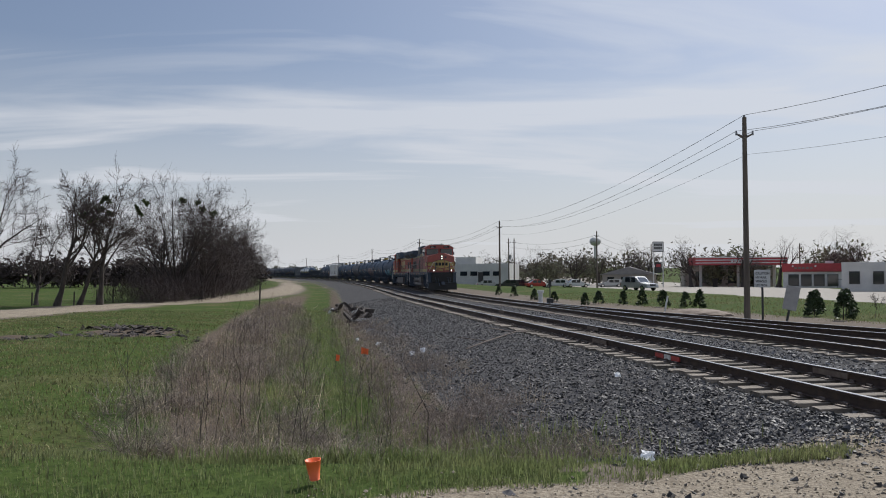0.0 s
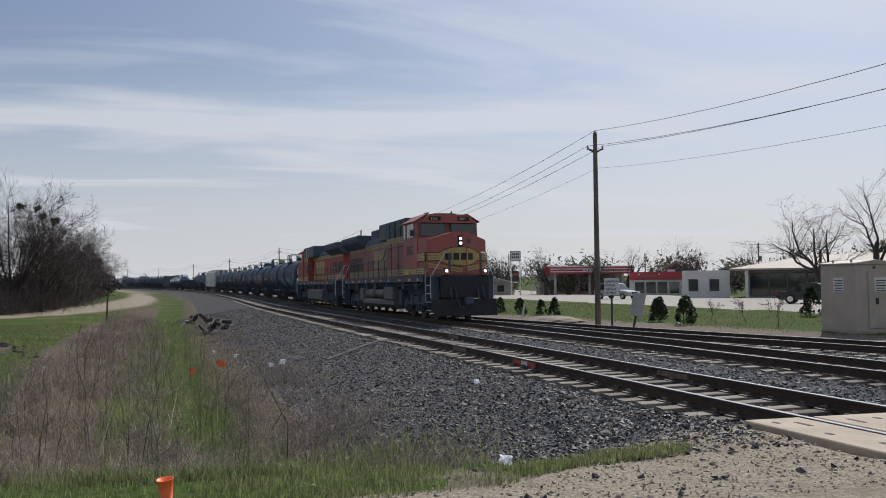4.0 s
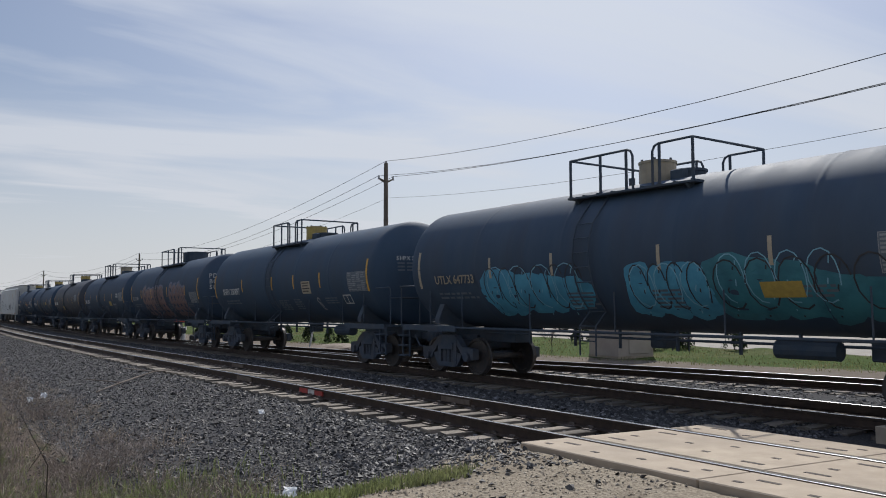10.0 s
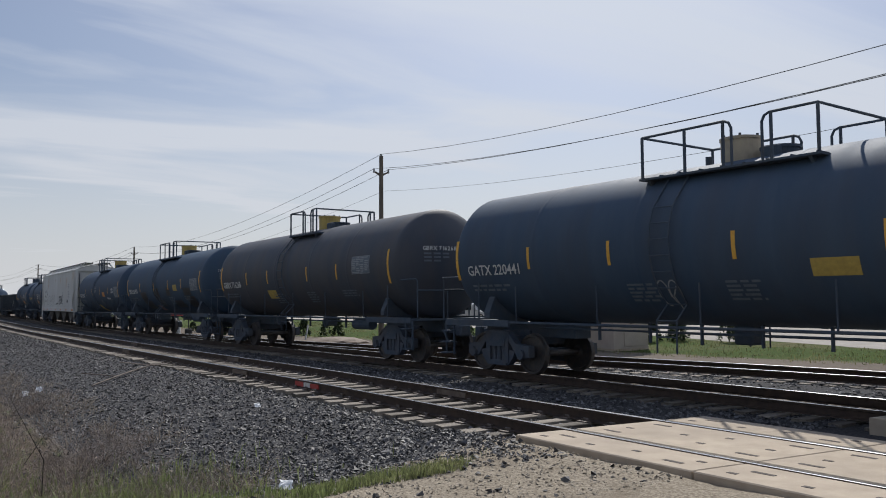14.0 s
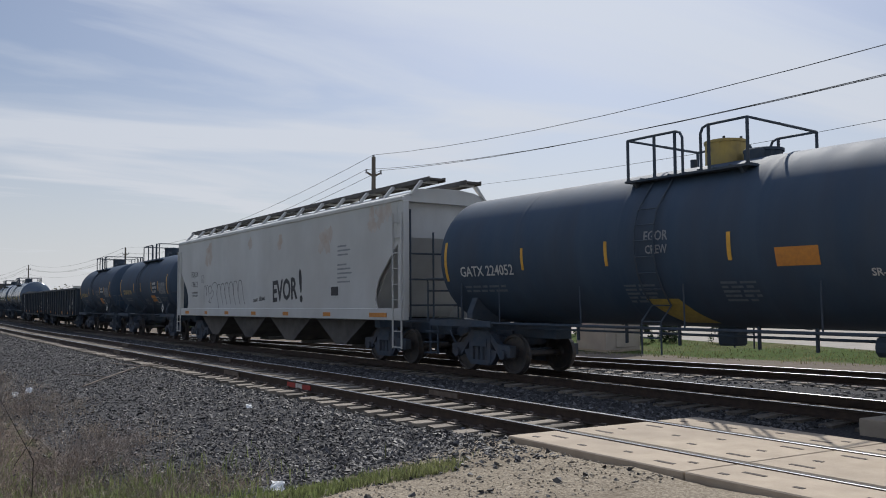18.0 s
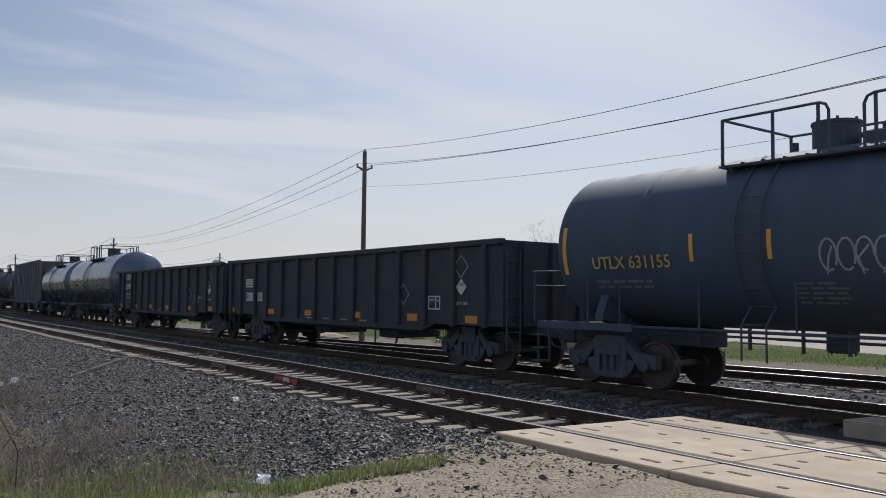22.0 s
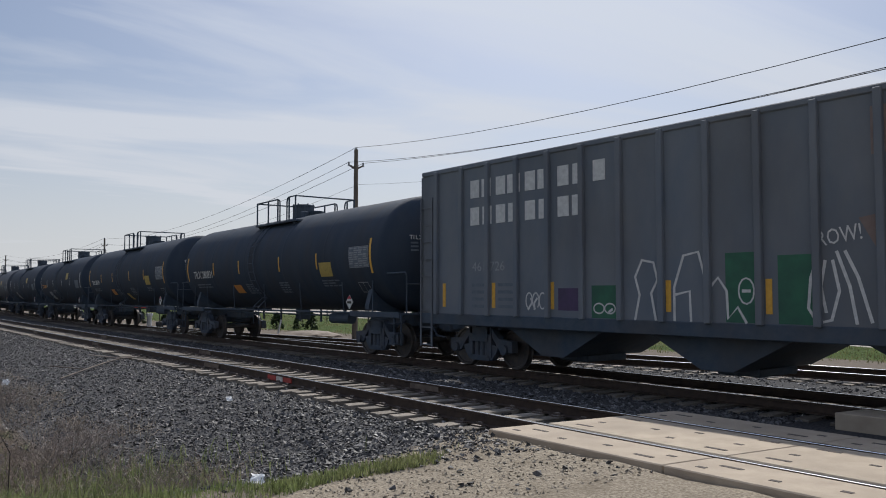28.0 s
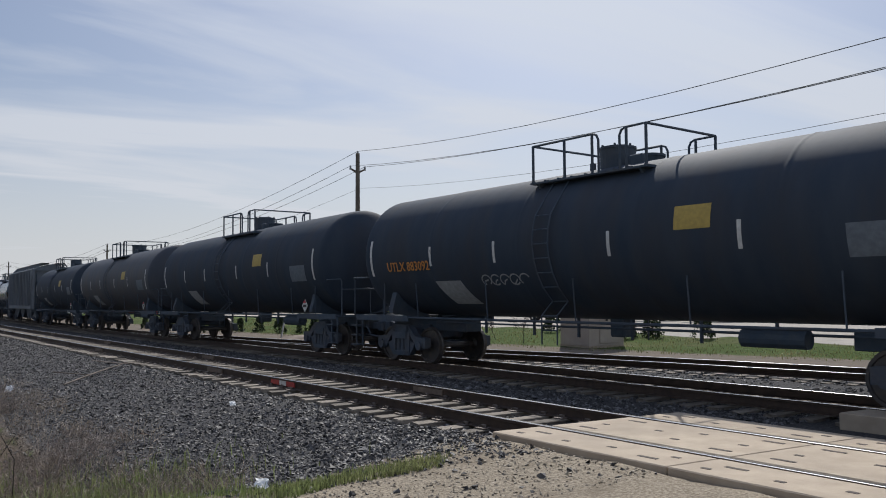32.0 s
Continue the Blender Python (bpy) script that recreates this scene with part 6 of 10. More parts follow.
# 4
c = hang(tank_car("black tank car with yellow reflectors, stencilled data and cream dome", 13.75, "tank_black", dome="dome_tan", mark="GATX 220441", rails=(-1.5, 0.5, 1.1, 2.1), seed=6, tx=(-4.4, -2.04, 0.78, 3.31), ends=(-7.0, 6.66), board=(5.34, 6.46, 2.32, 2.86), mark_x=-6.57), 95.35)
decal(c, "placard", "placard_yellow", lambda bm: arc_patch(bm, R1, Z1, 2.10, 2.87, 2.07, 2.35), "faded yellow notice")
side_text("SR 13449", 0.17, "white_mark", c, 4.62, 2.70, R1, Z1, "stencil", 0.9)
side_text("SR-8754 FRA AP", 0.16, "pale_mark", c, 3.40, 2.09, R1, Z1, "stencil", 0.9)
side_text("SR 13450", 0.17, "white_mark", c, 4.62, 2.55, R1, Z1, "stencil", 0.9)
spray_strokes(c, R1, Z1, scrawl(-1.03, -0.52, 1.5, 2.06, 2, 44), 0.03, "pale_mark")
# 5
c = hang(tank_car("grey-brown tank car with long stencils and bright yellow dome", 13.9, "tank_brown", mark="GBRX 716268", rails=(-0.9, 0.3, 0.75, 1.2), seed=7, tx=(-4.12, -2.05, 1.32, 3.48), ends=(-6.9, 6.64), board=(4.51, 5.59, 2.52, 3.04), mark_x=-6.6), 112.22)
decal(c, "placard", "placard_yellow", lambda bm: arc_patch(bm, R1, Z1, -2.26, -1.5, 1.85, 2.15))
# 6: patched
c = hang(tank_car("dark grey tank car with black repainted patches and yellow dome", 14.15, "tank_blue", mark="IARX 264919", seed=8, tx=(-4.02, -1.12, 1.62, 3.9), mark_size=0.36, ends=(-7.0, 6.8), mark_x=-6.4), 128.94)
for x0, x1, z0, z1 in ((-4.1, -2.9, 1.90, 2.36), (-4.0, -2.4, 1.46, 1.89), (-1.2, -0.26, 1.91, 2.53), (-0.97, 0.02, 1.58, 1.90), (1.14, 1.78, 2.11, 2.50), (1.87, 3.31, 1.53, 1.87),
                       (4.09, 5.26, 2.09, 2.44), (4.2, 5.6, 1.54, 2.06)):
    decal(c, "paint_patch", "patch_black", lambda bm, a=x0, b=x1, e=z0, g=z1: arc_patch(bm, R1, Z1, a, b, e, g, 0.004, 5, 0.0))
decal(c, "placard", "placard_yellow", lambda bm: arc_patch(bm, R1, Z1, 2.48, 3.13, 2.33, 2.63))
decal(c, "placard", "spray_orange", lambda bm: arc_patch(bm, R1, Z1, -1.86, -1.1, 1.38, 1.64), "faded orange painted patch")
# 7
c = hang(tank_car("black tank car with yellow sheet on its side and yellow dome", 14.15, "tank_black", mark="GATX 224052", rails=(-1.5, -0.2, 0.2, 1.15), seed=9, tx=(-4.19, -1.74, 1.02, 3.71), ends=(-7.0, 6.81), board=(5.55, 6.69, 2.17, 2.83), mark_x=-6.41), 145.51)
side_text("SR 13450", 0.17, "white_mark", c, 4.84, 2.62, R1, Z1, "stencil", 0.9)
side_text("SR 13449", 0.17, "white_mark", c, 4.84, 2.46, R1, Z1, "stencil", 0.9)
side_text("SR-8754 FRA AP", 0.17, "white_mark", c, 3.33, 2.07, R1, Z1, "stencil", 0.9)
decal(c, "placard", "placard_yellow", lambda bm: arc_patch(bm, R1, Z1, -0.6, 0.15, 1.30, 1.75, 0.008, 5, -0.45), "yellow painted panel under the tank's belly")
decal(c, "placard", "orange_mark", lambda bm: arc_patch(bm, R1, Z1, 1.85, 2.58, 2.26, 2.56))
side_text("EGOR", 0.26, "pale_mark", c, -0.8, 2.82, R1, Z1, "graffiti", 0.8)
side_text("CREW", 0.22, "pale_mark", c, -0.75, 2.58, R1, Z1, "graffiti", 0.8)
# pale covered hopper
c = hang(covered_hopper("pale grey covered hopper car with rust stains and black graffiti", 19.6, "hopper_grey", 4.83), 164.1)
words("car_number", "EQUX", 0.34, "spray_black", c, pose(-7.88, -1.563, 2.88, 90, 0, 0))
words("car_number", "13612", 0.35, "spray_black", c, pose(-7.88, -1.563, 2.44, 90, 0, 0))
words("stencil", "LD LMT  220200", 0.115, "spray_black", c, pose(-7.80, -1.563, 2.16, 90, 0, 0))
words("stencil", "LT  WT   65800", 0.115, "spray_black", c, pose(-7.78, -1.563, 2.02, 90, 0, 0))
words("stencil", "C", 0.14, "spray_black", c, pose(-6.40, -1.563, 2.66, 90, 0, 0))
for x0, x1, z0, z1 in ((-6.50, -6.22, 2.60, 2.615), (-6.50, -6.22, 2.905, 2.92), (-6.50, -6.485, 2.60, 2.92), (-6.235, -6.22, 2.60, 2.92)):
    plate(c, "stencil_box", "spray_black", x0, x1, z0, z1, -1.563, 0.004)
words("graffiti", "EVOR", 1.0, "spray_black", c, pose(1.12, -1.566, 1.76, 90, -3, 0), bold=0.03, width=0.80)
words("graffiti", "!", 1.5, "spray_black", c, pose(3.30, -1.566, 1.74, 90, -6, 0), bold=0.03, width=0.9)
words("graffiti", "team blewt", 0.26, "spray_black", c, pose(-0.68, -1.566, 1.74, 90, -4, 0), width=0.95)
TAG = [[(-6.12, 1.72), (-6.16, 2.1)] + arcs(-6.03, 2.32, 0.13, 0.15, 180, 20) + [(-5.84, 2.05)],
       [(-5.88, 2.1)] + arcs(-5.74, 2.34, 0.13, 0.14, 190, 10) + [(-5.52, 1.95), (-5.42, 1.78), (-5.62, 1.80), (-5.3, 1.74)],
       arcs(-5.40, 2.30, 0.20, 0.16, 150, -110), [(-5.34, 2.0), (-5.25, 1.9), (-5.0, 2.06), (-4.98, 2.2), (-5.16, 2.26)],
       arcs(-4.86, 2.36, 0.36, 0.22, 215, 10, 12) + [(-4.62, 2.1), (-4.40, 1.72), (-4.28, 1.2)]]
for k, x in enumerate((-4.36, -3.92, -3.46, -2.98, -2.5, -2.0)):
    TAG.append([(x - 0.20, 2.05)] + arcs(x, 2.36 + 0.02 * k, 0.18, 0.14, 180, 15) + [(x + 0.34, 1.98), (x + 0.52, 1.66)])
for x in (-3.75, -3.1, -1.9):
    TAG.append([(x, 1.28), (x + 0.1, 1.52), (x + 0.26, 1.26)])
for g in TAG:
    bm = bm_new()
    stroke(bm, g, 0.028, flat(-1.566))
    part("graffiti", bm, "spray_black", c, "thin black graffiti line")
rs = random.Random(5)
for x, z, w, hh, n in ((-5.55, 3.75, 0.34, 0.34, 13), (1.73, 3.79, 0.16, 0.16, 7), (5.1, 3.66, 0.46, 0.26, 18), (8.55, 4.0, 0.6, 0.28, 22), (-0.9, 3.9, 0.12, 0.12, 3)):
    for j in range(n):
        cx, cz, q = x + rs.uniform(-w, w), z + rs.uniform(-hh, hh), rs.uniform(0.07, 0.20)
        bm = bm_new()
        ring = [bm.verts.new((cx + q * math.cos(a) * rs.uniform(0.6, 1.2), -1.564 - 0.0002 * j, cz + q * 1.2 * math.sin(a) * rs.uniform(0.6, 1.3))) for a in [k * math.pi / 8 for k in range(16)]]
        bm.faces.new(ring)
        part("rust_patch", bm, "rust_stain", c, "rust stain")
for x, z, n in ((6.04, 3.42, 3), (6.03, 2.86, 5), (7.4, 1.4, 2), (1.0, 1.45, 1)):
    for k in range(n):
        bm = bm_new()
        box(bm, x, x + 0.5 + 0.4 * rs.random(), -1.568, -1.562, z - 0.13 * k - 0.05, z - 0.13 * k)
        part("stencil", bm, "pale_mark", c)
plate(c, "data_board", "white_mark", 5.60, 6.13, 1.87, 2.22, -1.562)
plate(c, "data_board", "spray_black", 5.64, 6.09, 1.91, 2.18, -1.572)
for x, w in ((-8.6, 0.5), (-6.0, 0.3), (-3.6, 0.42), (-0.8, 0.42), (2.05, 0.45), (5.1, 0.5), (8.0, 0.95)):
    plate(c, "reflector", "orange_mark", x, x + w, 1.28, 1.40, -1.582)
# 8 and 9: short tanks
for nm, at, sd, words2 in (("UTLX 631149", 180.54, 11, ("SODIUM", "HYDROXIDE", "SOLUTION")), ("UTLX 631155", 193.17, 12, ("SODIUM", "HYDROXIDE"))):
    c = hang(tank_car("short black tank car with sodium hydroxide stencil and dark dome", 9.88, "tank_black", dome="frame_black", mark=nm, mark_mat="dome_yellow", seed=sd, over=1.3, tx=(-1.86, -0.38, 1.77, 3.0), ends=(-4.9, 4.59), board=(3.11, 4.26, 2.23, 2.78), mark_x=-4.15), at)
    for k, wd in enumerate(words2):
        side_text(wd, 0.16, "white_mark", c, 2.08 - 0.06 * k, 2.71 - 0.2 * k, R1, Z1, "stencil", 0.85)
    decal(c, "placard", "orange_mark", lambda bm: arc_patch(bm, R1, Z1, 1.40, 2.16, 1.84, 2.18), "orange and white notice")
    decal(c, "data_board", "white_mark", lambda bm: [arc_patch(bm, R1, Z1, a, b, e, g) for a, b, e, g in ((2.2, 2.71, 2.06, 2.09), (2.2, 2.71, 1.81, 1.84), (2.2, 2.23, 1.84, 2.06), (2.68, 2.71, 1.84, 2.06), (2.44, 2.47, 1.84, 2.06))])
    bm = bm_new()
    prism(bm, [(3.62 - 0.2, 1.52), (3.62, 1.32), (3.62 + 0.2, 1.52), (3.62, 1.72)], -1.46, -1.445)
    hz = part("hazard_placard", bm, "white_mark", c, "white diamond hazard placard")
    bm = bm_new()
    box(bm, 3.52, 3.72, -1.466, -1.46, 1.48, 1.56)
    part("text_bar", bm, "patch_black", hz)
    if at > 185:
        spray_strokes(c, R1, Z1, scrawl(0.43, 1.53, 2.09, 2.66, 4, 21), 0.035, "pale_mark")
# gondolas
for nm, at, ln, m1, m2 in (("a", 208.0, 16.1, ("CIGX", "8011", "70"), True), ("b", 224.9, 16.35, ("CEFX", "35799"), False)):
    c = hang(gondola("black ribbed open gondola car with white lettering and orange reflectors", ln, ribs=[-7.7, -6.8, -5.5 if m2 else -5.15] + [-4.5 + (ln / 2 + 3.9) * k / 10 for k in range(11)]), at)
    x0 = -6.38 if m2 else -7.5
    if m2:
        plate(c, "number_plate", "white_mark", x0, x0 + 0.70, 2.02, 2.32)
        words("car_number", "CIGX", 0.32, "patch_black", c, pose(x0 + 0.05, -1.541, 2.06, 90, 0, 0), width=0.76)
        plate(c, "number_plate", "white_mark", x0 + 0.06, x0 + 0.68, 1.53, 1.83)
        words("car_number", "8011", 0.32, "patch_black", c, pose(x0 + 0.09, -1.541, 1.57, 90, 0, 0), width=0.74)
        plate(c, "number_plate", "white_mark", x0 + 1.06, x0 + 1.44, 1.53, 1.83)
        words("car_number", "70", 0.32, "patch_black", c, pose(x0 + 1.09, -1.541, 1.57, 90, 0, 0), width=0.8)
    else:
        words("car_number", "CEFX", 0.38, "white_mark", c, pose(x0 + 1.05, -1.533, 2.56, 90, 0, 0), bold=0.01)
        words("car_number", "35799", 0.38, "white_mark", c, pose(x0 + 1.05, -1.533, 2.05, 90, 0, 0), bold=0.01)
        words("stencil", "LD LMT  223400", 0.13, "white_mark", c, pose(x0 + 1.1, -1.533, 1.74, 90, 0, 0))
        words("stencil", "LT WT    62600", 0.13, "white_mark", c, pose(x0 + 1.1, -1.533, 1.56, 90, 0, 0))
    for x in (-7.9, -4.4, -1.63, 1.39, 4.25, 6.7) if m2 else (-7.5, -4.6, -1.93, 0.78, 3.95, 6.58):
        plate(c, "reflector", "orange_mark", x, x + 0.46, 1.10, 1.28, -1.53)
    xb = 5.18 if m2 else 4.8
    for a, b, e, g in ((0, 0.5, 1.71, 1.74), (0, 0.5, 1.40, 1.43), (0, 0.03, 1.43, 1.71), (0.47, 0.5, 1.43, 1.71), (0.30, 0.33, 1.43, 1.71)):
        plate(c, "data_board", "white_mark", xb + a, xb + b, e, g, -1.523)
    for dx, dz, q in ((-4.0, 1.78, 0.27), (-1.52, 2.44, 0.27)):
        x = ln / 2 + dx
        bm = bm_new()
        stroke(bm, [(x, dz - q), (x + q, dz), (x, dz + q), (x - q, dz), (x, dz - q)], 0.035, flat(-1.535))
        part("placard_holder", bm, "pale_mark", c, "diamond placard holder")
    x = ln / 2 - 1.5
    bm = bm_new()
    prism(bm, [(x - 0.2, 1.95), (x, 1.75), (x + 0.2, 1.95), (x, 2.15)], -1.542, -1.535)
    hz = part("hazard_placard", bm, "white_mark", c, "white diamond hazard placard")
    for k in range(5):
        bm = bm_new()
        box(bm, x - 0.09 + 0.04 * k, x - 0.075 + 0.04 * k, -1.546, -1.542, 1.98, 2.06)
        part("stripe", bm, "patch_black", hz)
    words("lettering", "EMPTY LOAD", 0.10, "white_mark", c, pose(ln / 2 - 2.84, -1.535, 1.6, 90, 0, 0), width=0.8)
    words("lettering", "CU FT 2680", 0.10, "white_mark", c, pose(ln / 2 - 1.72, -1.535, 1.53, 90, 0, 0), width=0.9)
    for k in range(4):
        plate(c, "stencil", "pale_mark", -1.5 + 1.1 * k, -1.1 + 1.1 * k, 1.02, 1.06, -1.53)
# silver tanks
c = hang(tank_car("grey-silver tank car with yellow lettering and dark dome", 12.15, "tank_silver", dome="frame_black", mark="UTLX 302544", mark_mat="placard_yellow", seed=13, tx=(-3.3, -1.27, 1.03, 3.17), ends=(-6.0, 5.81), board=(4.43, 5.58, 2.11, 2.65), mark_x=-5.5), 241.2)
c = hang(tank_car("small grey-silver tank car with dark dome", 10.2, "tank_silver", dome="frame_black", ticks="white_mark", seed=14, tx=(-2.4, -0.6, 1.2, 3.0), ends=(-4.8, 4.8), board=(3.4, 4.5, 2.11, 2.65), boards=False), 254.65)
# dark ribbed hopper
c = hang(covered_hopper("dark ribbed open-top hopper car with faded emblem and graffiti", 16.4, "hopper_dark", 4.76, 17, 3, roofed=False, low=1.24), 269.6)
for z, xs in ((3.94, (-6.25, -5.85, -5.36, -4.98, -4.68, -4.42, -4.03, -3.45, -3.03, -2.49)), (3.31, (-6.25, -5.82, -5.36, -4.95, -4.42, -4.0, -3.45, -3.05))):
    for x in xs:
        plate(c, "name_block", "white_mark", x, x + (0.10 if x == -4.68 else 0.31), z, z + 0.41, -1.562)
words("car_number", "461 726", 0.30, "pale_mark", c, pose(-6.2, -1.563, 2.25, 90, 0, 0), width=1.15)
for x in (-6.2, -5.3):
    for k in range(4):
        plate(c, "stencil", "dim_mark", x, x + 0.55, 1.90 - 0.16 * k, 1.97 - 0.16 * k, -1.562)
bm = bm_new()
prism(bm, [(2.8, 4.45), (5.1, 4.45), (5.8, 4.25), (6.0, 3.8), (5.7, 3.4), (6.0, 3.0), (5.8, 2.5), (5.0, 2.3), (2.9, 2.3), (2.6, 2.85), (3.5, 3.0), (4.7, 2.75), (4.7, 3.9), (2.8, 3.75)], -1.566, -1.561)
part("emblem", bm, "emblem_faded", c, "faded pinkish company emblem")
for x0, x1, z0, z1, mt in ((0.40, 1.08, 1.27, 2.42, "spray_green"), (1.33, 2.0, 1.27, 2.35, "spray_green"), (-2.55, -1.85, 1.27, 1.9, "spray_green"), (-3.45, -2.8, 1.4, 1.85, "spray_violet")):
    plate(c, "graffiti", mt, x0, x1, z0, z1, -1.561, 0.004)
tags = [[(-1.49, 1.55), (-1.38, 1.9), (-1.48, 2.15), (-1.32, 2.38), (-1.06, 2.34), (-0.98, 2.1), (-1.12, 1.92), (-1.02, 1.55)],
        [(-0.62, 1.55), (-0.62, 2.0), (-0.42, 2.42), (-0.12, 2.46), (0.02, 2.1), (0.05, 1.55)], [(-0.62, 1.9), (-0.3, 1.95), (-0.28, 1.55)],
        [(0.08, 1.98), (0.26, 2.12), (0.42, 1.95), (0.44, 1.6), (0.62, 1.75), (0.78, 1.55)], arcs(0.78, 1.95, 0.14, 0.16, 0, 360, 12), [(0.70, 1.95), (0.86, 1.95)],
        [(2.5, 2.42), (2.25, 2.1), (2.18, 1.75), (2.4, 1.58), (2.75, 1.62), (2.95, 1.95), (2.8, 2.3)], [(2.62, 2.3), (2.5, 2.0), (2.62, 1.7)], [(2.9, 2.4), (3.2, 2.0), (3.35, 1.58)], [(3.1, 2.4), (3.4, 2.1), (3.7, 1.6)]]
tags = [[(x if x < 2.1 else 1.82 + (x - 2.18) * 0.62, 1.26 + (z - 1.55) * 1.32) for x, z in g] for g in tags]
tags += [[(4.25, 1.5), (4.27, 2.25)], [(3.95, 1.9), (4.55, 1.92)], [(4.05, 1.65), (4.45, 2.15)], [(4.05, 2.15), (4.45, 1.65)]]
for x in (4.97, 5.92):
    tags += [[(x, 1.45), (x + 0.46, 1.45)], [(x, 1.84), (x + 0.46, 1.84)], [(x, 1.45), (x, 1.84)], [(x + 0.46, 1.45), (x + 0.46, 1.84)]]
words("graffiti", "GOD", 0.46, "pale_mark", c, pose(4.82, -1.569, 1.95, 90, -6, 0), width=0.72)
words("graffiti", "HCS", 0.40, "pale_mark", c, pose(5.86, -1.569, 2.24, 90, -6, 0), width=0.78)
for g in tags + scrawl(-4.4, -3.8, 1.35, 1.75, 3, 58) + scrawl(-2.5, -1.95, 1.32, 1.55, 2, 59):
    bm = bm_new()
    stroke(bm, g, 0.05 if len(g) < 13 else 0.03, flat(-1.568))
    part("graffiti", bm, "white_mark", c, "white looping graffiti line")
words("graffiti", "ROW!", 0.34, "white_mark", c, pose(1.98, -1.569, 2.45, 90, -8, 0), width=0.75)
for x in (-7.3, -5.5, -3.68, -0.8, 1.12, 3.4, 6.5):
    plate(c, "reflector", "yellow_mark", x, x + 0.11, 1.42 if x < 6 else 1.5, 1.98 if x < 6 else 2.45, -1.561)
# long black tanks
R2, Z2 = 1.62, 2.86
for nm, at, sd, dome, body, mm in (("TILX 280831", 287.27, 16, "frame_black", "tank_soot", "white_mark"), ("TILX 280934", 305.3, 17, "frame_black", "tank_soot", "white_mark"),
                             ("UTLX 883092", 322.8, 18, "frame_black", "tank_soot", "orange_mark"), ("", 340.8, 19, "frame_black", "tank_soot", ""), ("", 358.6, 20, "frame_black", "tank_brown", ""),
                             ("", 376.6, 21, "frame_black", "tank_soot", "")):
    c = hang(tank_car("long soot-black tank car with yellow notice and dark dome", 15.15, body, R2, Z2, dome, "yellow_mark" if sd < 18 else "white_mark", nm, mm or "white_mark", mark_size=0.41 if sd == 16 else 0.34, seed=sd, over=1.35, boards=sd < 18, tx=(-4.5, -2.0, 1.4, 4.05) if sd < 18 else (-4.7, -2.3, 1.04, 3.84), ends=(-7.4, 7.2), board=(6.03, 7.1, 2.47, 3.06), mark_x=-6.6), at)
    decal(c, "placard", "placard_yellow", lambda bm, x=(4.2 if sd < 18 else 2.55), z=(2.26 if sd < 18 else 2.88): arc_patch(bm, R2, Z2, x, x + 0.75, z, z + 0.42), "yellow notice sheet")
    if sd < 18:
        decal(c, "placard", "orange_mark", lambda bm: arc_patch(bm, R2, Z2, -2.8, -2.1, 1.80, 2.10, 0.006, 4, -0.08))
        decal(c, "data_board", "pale_mark", lambda bm: [arc_patch(bm, R2, Z2, a, b, e, g) for a, b, e, g in ((6.23, 6.76, 2.05, 2.07), (6.23, 6.76, 1.78, 1.80), (6.23, 6.25, 1.80, 2.05), (6.74, 6.76, 1.80, 2.05), (6.48, 6.50, 1.80, 2.05))], "small pale outlined box")
        if sd == 17:
            decal(c, "placard", "placard_yellow", lambda bm: arc_patch(bm, R2, Z2, 0.0, 0.5, 1.55, 1.87, 0.006, 4, -0.2), "yellow painted sheet")
    else:
        decal(c, "graffiti", "pale_mark", lambda bm: arc_patch(bm, R2, Z2, -4.4, -3.4, 1.56, 2.12, 0.006, 4, -0.3), "pale sprayed tag")
        decal(c, "placard", "dim_mark", lambda bm: arc_patch(bm, R2, Z2, 5.58, 6.65, 2.28, 2.78), "dull grey painted-out board")
        if sd == 18:
            spray_strokes(c, R2, Z2, scrawl(-2.9, -1.3, 1.95, 2.22, 5, 91), 0.03, "pale_mark")
    bm = bm_new()
    x = 5.81 if sd == 16 else 6.38
    prism(bm, [(x - 0.20, 1.50), (x, 1.30), (x + 0.20, 1.50), (x, 1.70)], -1.46, -1.445)
    hz = part("hazard_placard", bm, "white_mark", c, "small diamond hazard placard")
    bm = bm_new()
    prism(bm, [(x - 0.12, 1.59), (x + 0.12, 1.59), (x, 1.69)], -1.466, -1.46)
    part("symbol", bm, "placard_red", hz)
    bm = bm_new()
    box(bm, x - 0.11, x + 0.11, -1.466, -1.46, 1.46, 1.53)
    part("text_bar", bm, "patch_black", hz)
# far cars of the tail
c = hang(covered_hopper("brown ribbed hopper car far back in the train", 15.6, "hopper_dark", 4.9, 15, 3), 394.6)
c = hang(tank_car("pale silver tank car far back in the train", 12.2, "tank_silver", dome="frame_black", seed=23), 410.9)
tail = [r for r, a in TRAIN if abs(a - 376.6) < 0.1][0]
for k in range(7):
    hang(copy_thing(tail, Matrix()), 427.9 + 17.8 * k)

_line = np.stack([_xb, _yy], 1)
_arc = np.concatenate([[0], np.cumsum(np.hypot(*np.diff(_line, axis=0).T))])
ARC0 = float(np.interp(90.0, _yy, _arc))


def on_line(s):
    """The place on the main track s metres ahead of the mark."""
    a = ARC0 - s
    return float(np.interp(a, _arc, _line[:, 0])), float(np.interp(a, _arc, _line[:, 1]))


def travelled(t):
    return 12.492 * t + 0.00023 * t * t


